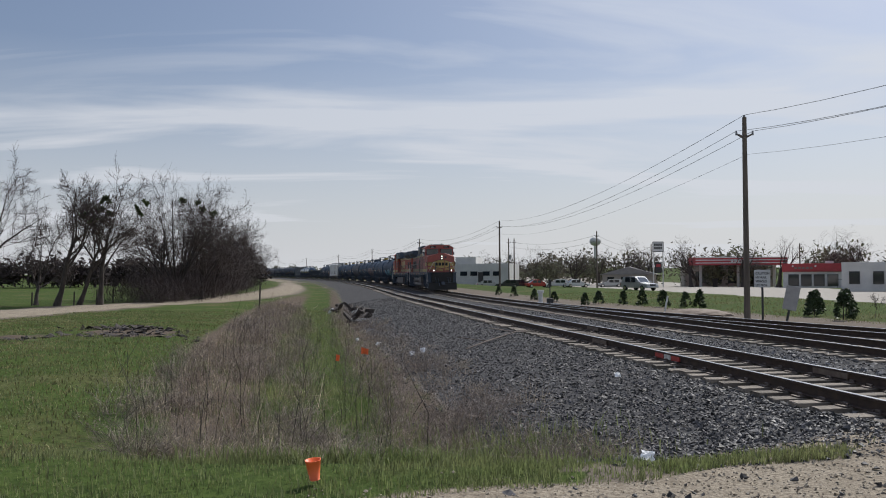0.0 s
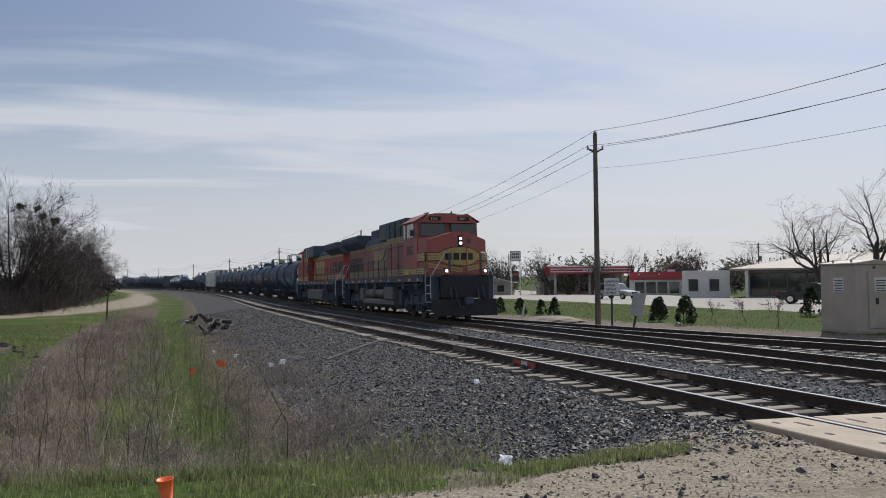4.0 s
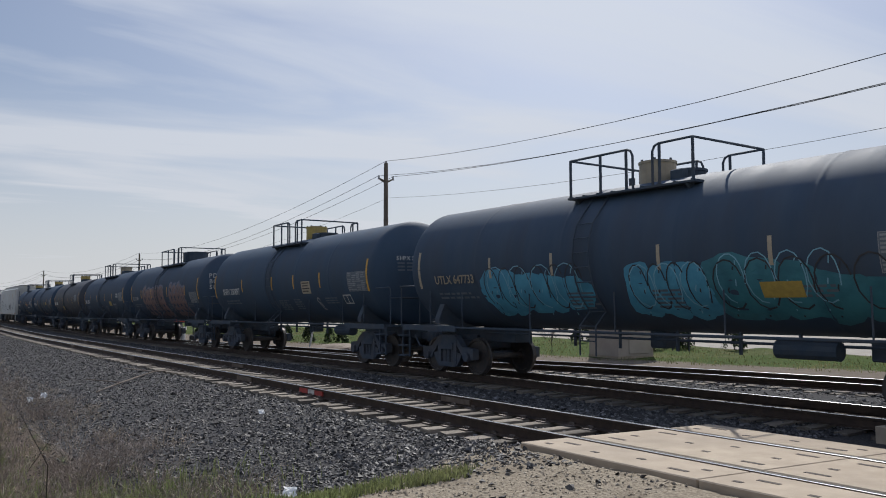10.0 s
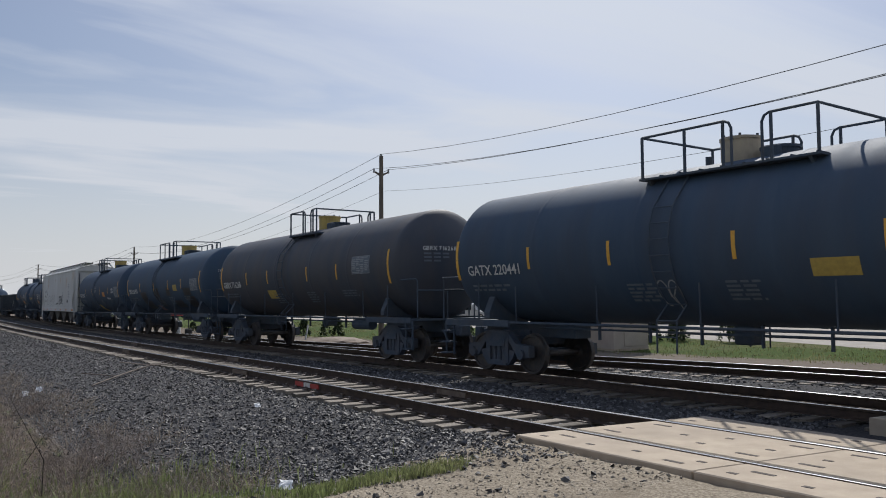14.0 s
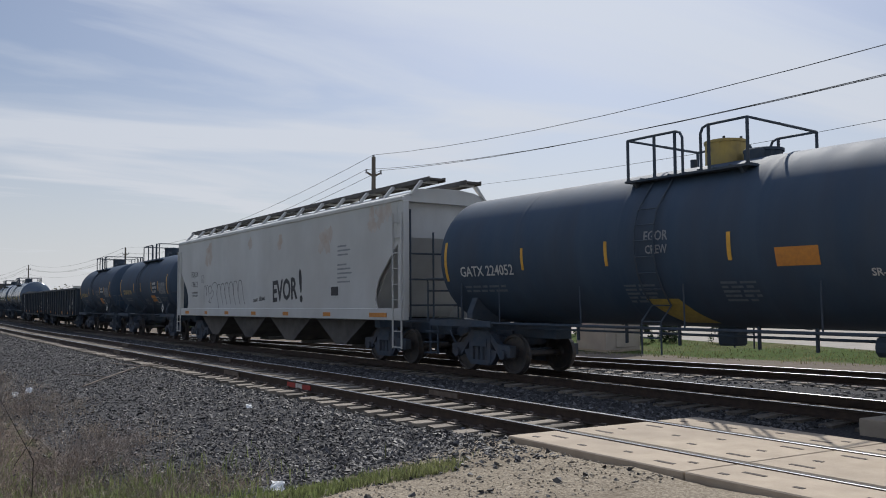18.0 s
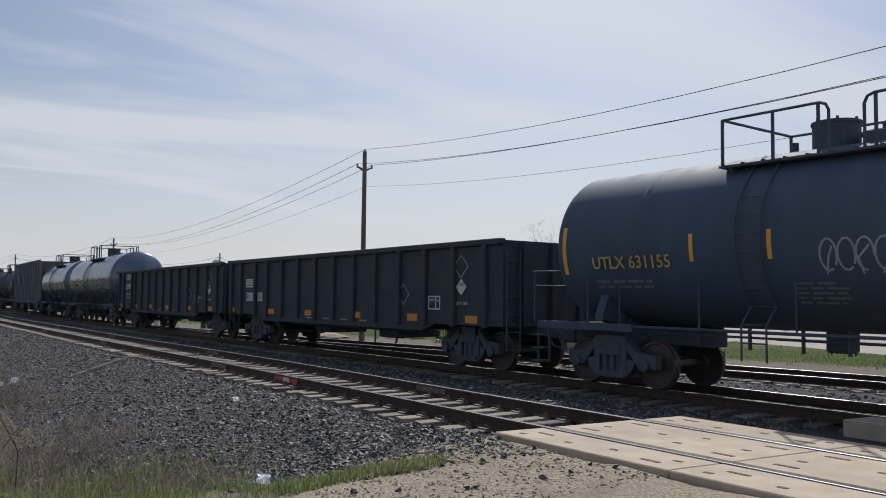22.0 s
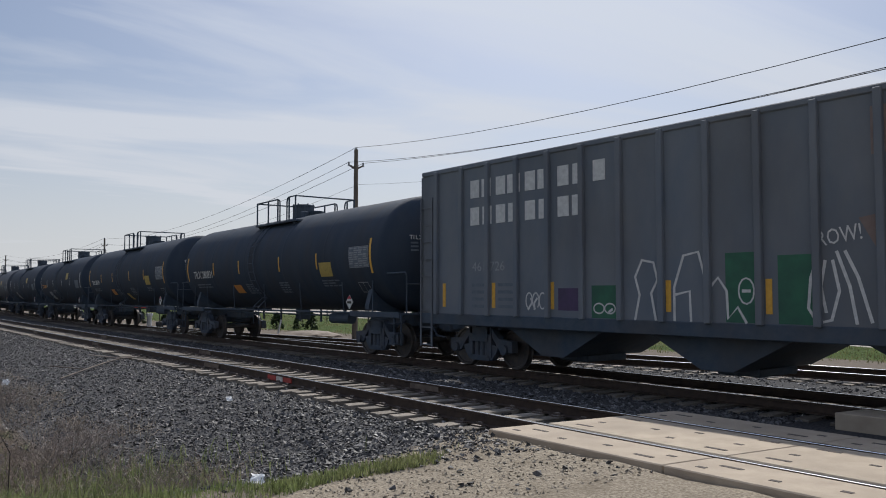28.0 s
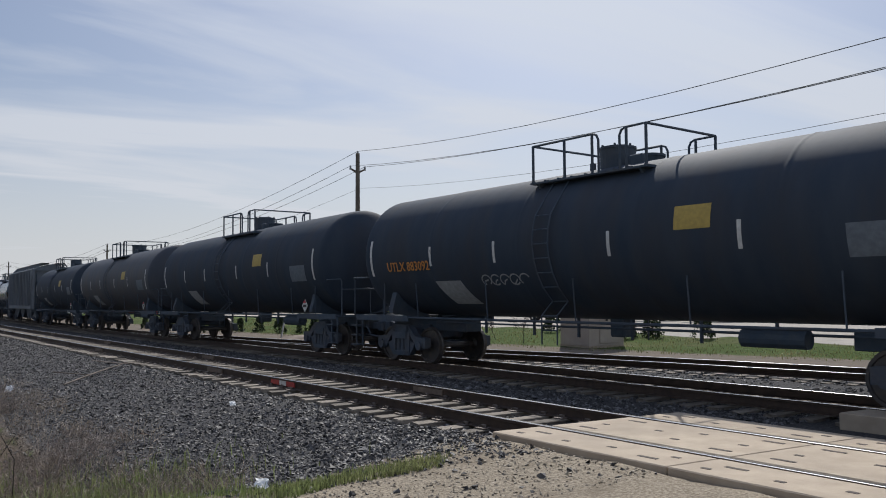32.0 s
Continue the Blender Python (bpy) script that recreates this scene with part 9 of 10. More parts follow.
def plants():
    g = np.random.default_rng(40)
    xy = near_strip(g, 34000)
    xy = xy[xy[:, 0] < 3.75 + 0.2 * g.standard_normal(len(xy))]
    xy = xy[lumps(xy[:, 0], xy[:, 1], 2.1, 3.0) + 0.5 * g.standard_normal(len(xy)) > -0.25 + 0.34 * np.clip(xy[:, 0] - 3.4, 0, 4) * 4]
    blades("grass", xy, (0.03, 0.13), 0.0045, "green_blade", "short rough green grass at the edge of the gravel", 41)
    xy = scatter(g, 34000, 8.3, 62, 5.9, 9.3, 1.9)
    xy = xy[np.abs(d_of(xy) - 7.5) + 0.45 * g.standard_normal(len(xy)) < 1.25]
    blades("grass", xy, (0.07, 0.32), 0.005, "green_blade", "lush green grass in the ditch", 42, 0.8)
    xy = scatter(g, 105000, 6.0, 48, 11.0, 27.0, 1.35)
    xy = xy[(xy[:, 0] > -0.62 * xy[:, 1] - 3) & (lumps(xy[:, 0], xy[:, 1], 0.55, 1.0) + 0.6 * g.standard_normal(len(xy)) > -0.75)]
    e = covers(xy[:, 0], xy[:, 1])
    xy = xy[(e[1] < 0.45) & (e[2] < 0.4)]
    blades("grass", xy, (0.03, 0.13), 0.009, "lawn_blade", "short mown lawn, green with worn yellow patches", 43, 0.8)
    xy = np.stack([g.uniform(-20, -6, 16000), g.uniform(6, 14, 16000)], 1)
    xy = xy[(d_of(xy) > 11.2) & (xy[:, 0] > -0.62 * xy[:, 1] - 2)]
    blades("grass", xy, (0.04, 0.15), 0.005, "green_blade", "rough green lawn grass by the brush", 44, 0.7)

    # the belt of dry brush: matted clumps with arching stems, thinning out into the green ditch
    def belt(n, pw, spill=0.25):
        y = 9.4 + 56 * g.random(n) ** pw
        lo = np.interp(y, [9.4, 10.6, 16, 31, 50, 69], [-3.3, -4.2, -5.9, -8.1, -11.5, -14.6])
        hi = np.interp(y, [9.4, 10.6, 13, 16, 31, 50, 69], [-0.8, -0.9, -1.7, -2.5, -5.4, -8.6, -12.2])
        x = lo + (hi - lo) * (g.random(n) + spill * 0.3 * g.standard_normal(n))
        return np.stack([x, y], 1)

    def tufted(n, pw, level, seed):
        q = belt(n, pw)
        return q[lumps(q[:, 0], q[:, 1], 1.15, seed) > level]
    c = tufted(260, 1.7, -0.35, 2.0)
    clumps("dry_brush", c, (46, 80), (0.30, 0.74), 0.0028, "brown_stem", "matted clumps of dry brown brush beside the ditch", 45)
    c = tufted(170, 1.7, -0.1, 2.0)
    clumps("dry_brush", c, (24, 48), (0.30, 0.74), 0.0026, "dry_stem", "straw-coloured dry weeds matted over the brush", 46)
    q = clumped(g, belt(9000, 1.8), 1.3, 5.0, 0.0)
    blades("dry_grass", q, (0.15, 0.55), 0.0042, "dry_stem", "tufts of dead straw-coloured grass in the brush", 47, 1.3)
    blades("grass", clumped(g, belt(22000, 1.7), 1.1, 3.4, -0.1), (0.06, 0.26), 0.005, "green_blade", "green grass growing through the dry brush", 53, 0.8)
    q = scatter(g, 330, 9.6, 40, 6.4, 10.2, 1.6)
    stalks("tall_weed", clumped(g, q, 0.8, 1.0, -0.05), (0.5, 1.55), 0.0052, "weed_dark", "tall thin dark weed stalks standing in the ditch", 48, 0.16, 1, "weeds")
    q = clumped(g, belt(520, 1.5), 1.1, 7.0, 0.0)
    stalks("dry_stalk", q, (0.5, 1.25), 0.0045, "dry_stem", "pale dead stalks fallen across the brush", 54, 1.5, 2)
    # clods of dark soil on the worn lawn
    def clods(rng, n):
        c = rng.integers(0, 3, n)
        x = np.array([-11.0, -12.4, -15.4])[c] + rng.normal(0, 1, n) * np.array([1.3, 0.8, 1.1])[c]
        y = np.array([29.0, 31.5, 26.8])[c] + rng.normal(0, 1, n) * np.array([1.2, 0.5, 0.5])[c]
        return np.stack([x, y], 1)
    stones("soil_clods", 420, clods, (0.05, 0.20), "bark", "dark clods and rotten wood on the worn lawn", 55, 0.2, 0.35)
    # brush on the toe of the ballast
    q = scatter(g, 300, 9.2, 60, 4.7, 6.9, 1.5)
    q = q[lumps(q[:, 0], q[:, 1], 0.9, 4.0) > -0.5]
    clumps("dry_brush", q, (16, 34), (0.25, 0.62), 0.0026, "brown_stem", "dry brown weeds on the foot of the ballast slope", 49)
    q = scatter(g, 150, 9.4, 40, 4.2, 6.8, 1.5)
    clumps("dry_brush", q, (10, 22), (0.2, 0.55), 0.0024, "dry_stem", "thin straw-coloured weeds at the edge of the stones", 50)
    # a lusher tuft where the ditch ends at the crossing
    q = np.stack([g.normal(0.4, 0.8, 3600), g.normal(10.3, 0.8, 3600)], 1)
    blades("grass", q, (0.08, 0.34), 0.006, "green_blade", "lush tuft of tall green grass", 51, 0.6)
    # rough grass and weeds on the far side of the tracks
    b = 6.0 + 11 * g.random(26000)
    y = 14 + 62 * g.random(26000) ** 1.2
    x = x_b(y) + (x_c(y) - x_b(y)) + b
    keep = (x - x_b(y) < road_in(y) - 0.5) & (lumps(x, y, 0.7, 2.0) + 0.5 * g.standard_normal(len(x)) > -0.3)
    blades("grass", np.stack([x, y], 1)[keep], (0.04, 0.15), 0.012, "lawn_blade", "thin grass on the verge of the highway", 52, 0.7)


plants()


# ---- trees ----


def tree_bars(seed, tall, lean=(0.0, 0.0), low=0.3, limbs=5, spread=0.85, twigs=7, wander=0.24, fat=0.020, lift=0.0, wide=0.0):
    """A bare tree as tapered bars: (trunk bars, branch bars)."""
    rng = np.random.default_rng(seed)
    trunk, rest = [], []

    def grow(p, d, ln, r, level):
        steps = (5, 5, 4, 3, 2)[level]
        pts = [(p.copy(), r)]
        for k in range(steps):
            d = d + wander * (0.5 if level == 0 else 1.0) * rng.standard_normal(3)
            d[2] += (0.0, 0.08 + lift, 0.02 + lift, 0.0, -0.05)[level]
            d /= np.linalg.norm(d)
            p = p + d * ln / steps
            rn = r * (1 - (0.45 if level == 0 else 0.75) * (k + 1) / steps)
            (trunk if level < 2 else rest).append((pts[-1][0], p.copy(), pts[-1][1], rn))
            pts.append((p.copy(), rn))
        if level == 4:
            return
        n = (limbs, 7, 7, twigs)[level]
        for k in range(n):
            t = 0.45 + 0.55 * (k + rng.random()) / n if level == 0 else 0.22 + 0.78 * (k + rng.random()) / n
            i = min(int(t * steps), steps - 1)
            f = t * steps - i
            q = pts[i][0] * (1 - f) + pts[i + 1][0] * f
            rq = pts[i][1] * (1 - f) + pts[i + 1][1] * f
            side = rng.standard_normal(3)
            side -= d * side.dot(d)
            side /= np.linalg.norm(side)
            ang = spread * (0.65 + 0.65 * rng.random()) if level else spread * (0.45 + 0.6 * rng.random())
            nd = d * math.cos(ang) + side * math.sin(ang)
            if nd[2] < -0.15:
                nd[2] *= -0.4
            cl = ln * (0.95, 0.66, 0.56, 0.52)[level] * (0.7 + 0.5 * rng.random()) * (1.15 - 0.45 * t if level else tall * (1 - low) * 0.62 / (tall * low) )
            grow(q, nd, cl, max(rq * (0.60, 0.5, 0.45, 0.5)[level], 0.006), level + 1)

    d0 = np.array([lean[0], lean[1], 1.0])
    grow(np.zeros(3), d0 / np.linalg.norm(d0), tall * low, tall * fat, 0)
    top = np.quantile([b[1][2] for b in rest], 0.985)
    k = tall / top
    sx = k
    if wide:
        ends = np.array([b[1] for b in rest])
        mean = ends.mean(0)
        sx = wide / np.quantile(np.hypot(ends[:, 0] - mean[0], ends[:, 1] - mean[1]), 0.96)
    m = np.array([sx, sx, k])
    return [(a * m, b * m, r * k, s * k) for a, b, r, s in trunk], [(a * m, b * m, r * k, s * k) for a, b, r, s in rest]


def tree_meshes(bars, wood):
    out = []
    for which, sides in ((0, 7), (1, 3)):
        p0, p1, r0, r1 = (np.array(c) for c in zip(*bars[which]))
        if which:
            r0, r1 = np.maximum(r0, 0.0075), np.maximum(r1, 0.004)
        else:
            r0 = r0 * (1 + 0.55 * np.exp(-p0[:, 2] / 0.35))
        v, f = tubes(p0, p1, r0, r1, sides)
        out.append(mesh_of(("trunk", "crown")[which], v, f, ("bark", "twig")[which]))
        if which == 0:
            out[0].shade_smooth()
    return out


def leaf_ball(rng, c, r, n, leaf):
    """A clump of small leaves round a point: vertices and faces."""
    u = rng.standard_normal((n, 3))
    u /= np.linalg.norm(u, axis=1)[:, None]
    p = np.asarray(c) + u * (r * (0.35 + 0.65 * rng.random((n, 1))))
    a, b = rng.standard_normal((n, 3)) * leaf, rng.standard_normal((n, 3)) * leaf
    v = np.stack([p - a, p - b, p + a, p + b], 1).reshape(-1, 3)
    return v, np.arange(4 * n).reshape(n, 4)


def tree(meshes, x, y, size, turn, label, z=None, balls=(), group="", name="bare_tree"):
    """Stands a tree from shared meshes; balls are leafy clumps of mistletoe in its crown."""
    t = new(name)
    tagged(t, label, "tree", group)
    t.matrix_basis = pose(x, y, float(height(x, y)) - 0.05 if z is None else z, 0, 0, turn)
    for me in meshes:
        o = new(me.name.split(".")[0], me)
        o.parent = t
        o.matrix_basis = Matrix.Diagonal((size, size, size, 1))
    rng = np.random.default_rng(int(abs(x * 7 + y * 13)))
    ends = np.array([v.co for v in meshes[1].vertices]) * size
    for c, r in balls:
        c = ends[np.argmin(np.sum((ends - (np.array(c) * (1, 1, 0.93))) ** 2, axis=1))]
        v, f = leaf_ball(rng, (0, 0, 0), r * 0.85, int(150 * r / 0.4), 0.06)
        v = v * np.array([1.0, 1.0, 0.8]) + 0.12 * np.sin(v[:, [1, 2, 0]] * 9 + r * 50)
        o = new("mistletoe", mesh_of("mistletoe", v, f, "mistletoe"))
        o.parent = t
        o.location = c
        o["label"] = "round dark green mistletoe clump"
    return t


def left_trees():
    slim = tree_meshes(tree_bars(3, 9, (0.16, 0.0), 0.26, 6, 0.80, 10, fat=0.015, wide=3.3), 0)
    lean = tree_meshes(tree_bars(8, 9, (0.62, 0.0), 0.42, 6, 0.70, 10, wander=0.18, fat=0.014, wide=2.7), 0)
    tall = tree_meshes(tree_bars(15, 9, (0.34, 0.0), 0.36, 6, 0.72, 10, wander=0.20, fat=0.015, wide=3.2), 0)
    fan = tree_meshes(tree_bars(21, 10, (0.04, 0.0), 0.13, 12, 0.95, 9, fat=0.018, wide=5.0), 0)
    bush = tree_meshes(tree_bars(34, 9, (-0.05, 0.0), 0.16, 9, 0.95, 8, fat=0.018, wide=4.0), 0)
    g = "bare trees by the dirt lane"
    lab = "bare leafless tree with a dark leaning trunk beside the dirt lane"
    tree(tall, -31.8, 57.0, 1.08, 35, lab, group=g)
    tree(slim, -29.6, 59.0, 0.80, 150, lab, group=g)
    tree(lean, -27.9, 58.6, 1.03, 0, "bare tree with dark mistletoe clumps and a leaning trunk", group=g,
         balls=(((3.4, 0.2, 8.2), 0.42), ((3.0, 0.4, 7.5), 0.35), ((1.8, 0.3, 7.0), 0.36), ((2.8, -0.3, 6.6), 0.38), ((3.6, 0.1, 7.0), 0.28)))
    tree(lean, -26.8, 59.8, 0.86, 12, lab, group=g)
    tree(tall, -25.4, 60.0, 1.05, 350, "bare tree with mistletoe in its crown beside the dirt lane", group=g, balls=(((2.6, 0.2, 8.0), 0.30), ((3.3, 0.3, 8.1), 0.33), ((3.2, 0.0, 7.2), 0.3)))
    lab = "broad bare tree with a dense crown of fine dark twigs"
    tree(fan, -23.6, 71.5, 1.06, 40, lab, group=g, balls=(((0.6, 0.0, 9.6), 0.33), ((2.3, 0.6, 9.5), 0.36), ((2.5, 0.2, 8.8), 0.34), ((3.9, 0.5, 8.2), 0.5)))
    tree(bush, -26.2, 75.0, 1.12, 160, lab, group=g)
    tree(bush, -22.0, 74.0, 0.98, 20, lab, group=g)
    row = ((-22.6, 80, 1.1), (-25.4, 87, 1.12), (-24.6, 95, 1.0), (-26.6, 104, 1.0), (-28.8, 116, 0.98), (-32.0, 132, 0.96), (-36.6, 152, 0.98), (-43.5, 182, 0.98), (-51, 212, 0.98))
    lab = "bare bushy tree in the row along the dirt lane"
    for k, (x, y, s) in enumerate(row):
        tree(bush, x, y, s, 77 * k, lab, group=g)
    # brush below the row
    rng = np.random.default_rng(61)
    n = 22000
    y = 64 + 110 * rng.random(n) ** 1.3
    x = np.interp(y, [60, 72, 87, 107, 134, 170], [-24.5, -23.6, -25, -28.5, -34.5, -43]) + rng.normal(0, 1.6, n)
    h = 2.4 * rng.random(n) ** 1.3
    p0 = np.stack([x, y, height(x, y) + h * 0.7], 1)
    p1 = p0 + rng.normal(0, 0.5, (n, 3)) + np.array([0, 0, 0.55])
    v, f = tubes(p0, p1, np.full(n, 0.011), np.full(n, 0.005))
    stuff_mesh("undergrowth", v.tolist(), f.tolist(), "twig", "dark bare undergrowth below the row of trees", "bushes")


def far_woods(name, line, tall, deep, n, seed, label, leaf=0.2, material="twig", each=260):
    """A distant belt of woods: n crowns of small ragged sprays along a line of (x, y)."""
    rng = np.random.default_rng(seed)
    pts = np.array(line, float)
    t = rng.random(n) * (len(pts) - 1)
    i = np.minimum(t.astype(int), len(pts) - 2)
    c = pts[i] + (pts[i + 1] - pts[i]) * (t - i)[:, None] + rng.normal(0, deep, (n, 2))
    h = tall * (0.55 + 0.45 * rng.random(n))
    z = height(c[:, 0], c[:, 1])
    u = rng.standard_normal((n, each, 3))
    u /= np.linalg.norm(u, axis=2)[:, :, None]
    u *= (rng.random((n, each, 1)) ** 0.4) * (1 + 0.18 * rng.standard_normal((n, each, 1)))
    p = np.stack([c[:, 0:1] + u[:, :, 0] * h[:, None] * 0.42, c[:, 1:2] + u[:, :, 1] * h[:, None] * 0.42, z[:, None] + h[:, None] * (0.52 + 0.46 * u[:, :, 2])], -1).reshape(-1, 3)
    a, b = rng.standard_normal((len(p), 3)) * leaf, rng.standard_normal((len(p), 3)) * leaf * 0.5
    v = np.stack([p - a, p - b, p + a, p + b], 1).reshape(-1, 3)
    stuff_mesh(name, v.tolist(), np.arange(len(v)).reshape(-1, 4).tolist(), material, label, "woods")


def right_trees():
    forms = [tree_meshes(tree_bars(51, 12, (0.0, 0.0), 0.26, 6, 0.72, 5, fat=0.033, lift=0.06), 0), tree_meshes(tree_bars(57, 12, (0.05, 0.0), 0.30, 3, 0.5, 3, fat=0.036, lift=0.12), 0),
             tree_meshes(tree_bars(63, 12, (0.0, 0.05), 0.24, 7, 0.78, 5, fat=0.031, lift=0.06), 0)]
    g = "bare trees behind the highway"
    lab = "large bare tree with thick limbs before the restaurant"
    tree(forms[0], 48.2, 70.0, 0.78, 0, lab, group=g)
    open_crown = tree_meshes(tree_bars(57, 12, (-0.12, 0.0), 0.34, 4, 0.55, 2, fat=0.022, lift=0.05, wide=5.2), 0)
    tilted = tree_meshes(tree_bars(58, 12, (0.45, 0.0), 0.36, 3, 0.55, 2, fat=0.022, lift=0.05, wide=5.2), 0)
    tree(open_crown, 52.3, 67.3, 0.96, -39, "tall bare tree with a few thick open limbs", group=g)
    tree(tilted, 53.6, 66.3, 0.82, -39, "bare tree leaning outward with thick open limbs", group=g)
    lab = "bare tree in the hazy belt beyond the highway"
    rng = np.random.default_rng(66)
    for k, (x, y, h) in enumerate(((11, 190, 9), (17, 196, 9.5), (23, 189, 10), (29, 178, 9.5), (33, 172, 9), (36, 166, 10.5), (40, 158, 9), (44, 144, 9), (47, 150, 10), (51, 138, 8.5), (55, 133, 9.5),
                                   (59, 127, 10), (64, 124, 9), (71, 118, 9.5), (76, 112, 9), (83, 108, 9.5), (90, 98, 9))):
        tree(forms[k % 3], x, y, h / 13.5, 65 * k, lab, group=g)
    far_woods("far_woods", ((-8, 330), (5, 215), (30, 190), (52, 160), (74, 135), (100, 110), (130, 70)), 8.6, 4.0, 150, 67, "hazy belt of budding woods beyond the highway", 0.24, "woods")
    far_woods("far_woods", ((-120, 120), (-80, 138), (-52, 148), (-42, 165)), 6.0, 2.5, 90, 68, "dark bare woods behind the meadow", 0.26, "twig", 320)
    far_woods("far_woods", ((-110, 480), (-50, 520), (20, 540), (120, 500)), 9.0, 8.0, 60, 69, "low distant woods on the horizon", 0.5, "woods", 160)


left_trees()
right_trees()


# ---- evergreen shrubs and saplings on the far verge ----
def shrub_meshes(seed, wide=0.36):
    rng = np.random.default_rng(seed)
    V, F, o = [], [], 0
    for k in range(46):
        h = 0.08 + 0.9 * rng.random() ** 0.9
        rad = wide * (1.0 - h) ** 0.75 + 0.03
        a = rng.random() * 6.283
        c = (rad * 0.75 * math.cos(a), rad * 0.75 * math.sin(a), h)
        v, f = leaf_ball(rng, c, 0.13, 26, 0.028)
        V.append(v); F.append(f + o); o += len(v)
    trunk = tubes([(0, 0, -0.05)], [(0, 0, 0.85)], [0.025], [0.008], 6)
    return mesh_of("trunk", *trunk, "bark"), mesh_of("foliage", np.concatenate(V), np.concatenate(F), "shrub_leaf")


def verge():
    forms = [shrub_meshes(71, 0.46), shrub_meshes(72, 0.54), shrub_meshes(73, 0.42)]
    spots = ((16.4, 33.3, 1.2), (16.4, 35.9, 1.15), (14.4, 45.6, 1.25), (13.9, 46.6, 1.1), (12.9, 47.7, 1.2), (12.5, 51, 1.2), (11.6, 52.3, 1.1), (10.3, 53.8, 1.1), (9.4, 53.9, 1.0), (6.6, 75.6, 1.2),
             (17.8, 35.9, 1.2), (17.3, 37.7, 1.1), (23.0, 34.0, 1.35), (22.9, 28.2, 1.3), (24.0, 27.7, 1.3), (24.9, 25.6, 1.25), (8.2, 60, 1.0), (7.4, 66, 1.1), (5.6, 82, 1.1))
    for k, (x, y, h) in enumerate(spots):
        t = tagged(new("evergreen_shrub"), "small dark green evergreen shrub on the grass verge", "shrub", "shrubs on the verge")
        t.matrix_basis = pose(x, y, float(height(x, y)) - 0.02, 0, 0, 50 * k)
        q = 0.8 if y > 40 else 0.95
        for me in forms[k % 3]:
            o = new(me.name.split(".")[0], me)
            o.parent = t
            o.matrix_basis = Matrix.Diagonal((h * q, h * q, h * q, 1))
    sap = tree_meshes(tree_bars(81, 2.2, (0, 0), 0.4, 3, 0.6, 1, fat=0.010, lift=0.1), 0)
    for k, (x, y) in enumerate(((18.2, 34.2), (18.9, 32.5), (18.6, 29.6))):
        tree(sap, x, y, 0.48 + 0.05 * k, 90 * k, "thin bare sapling on the grass verge", group="saplings on the verge", name="sapling")


verge()


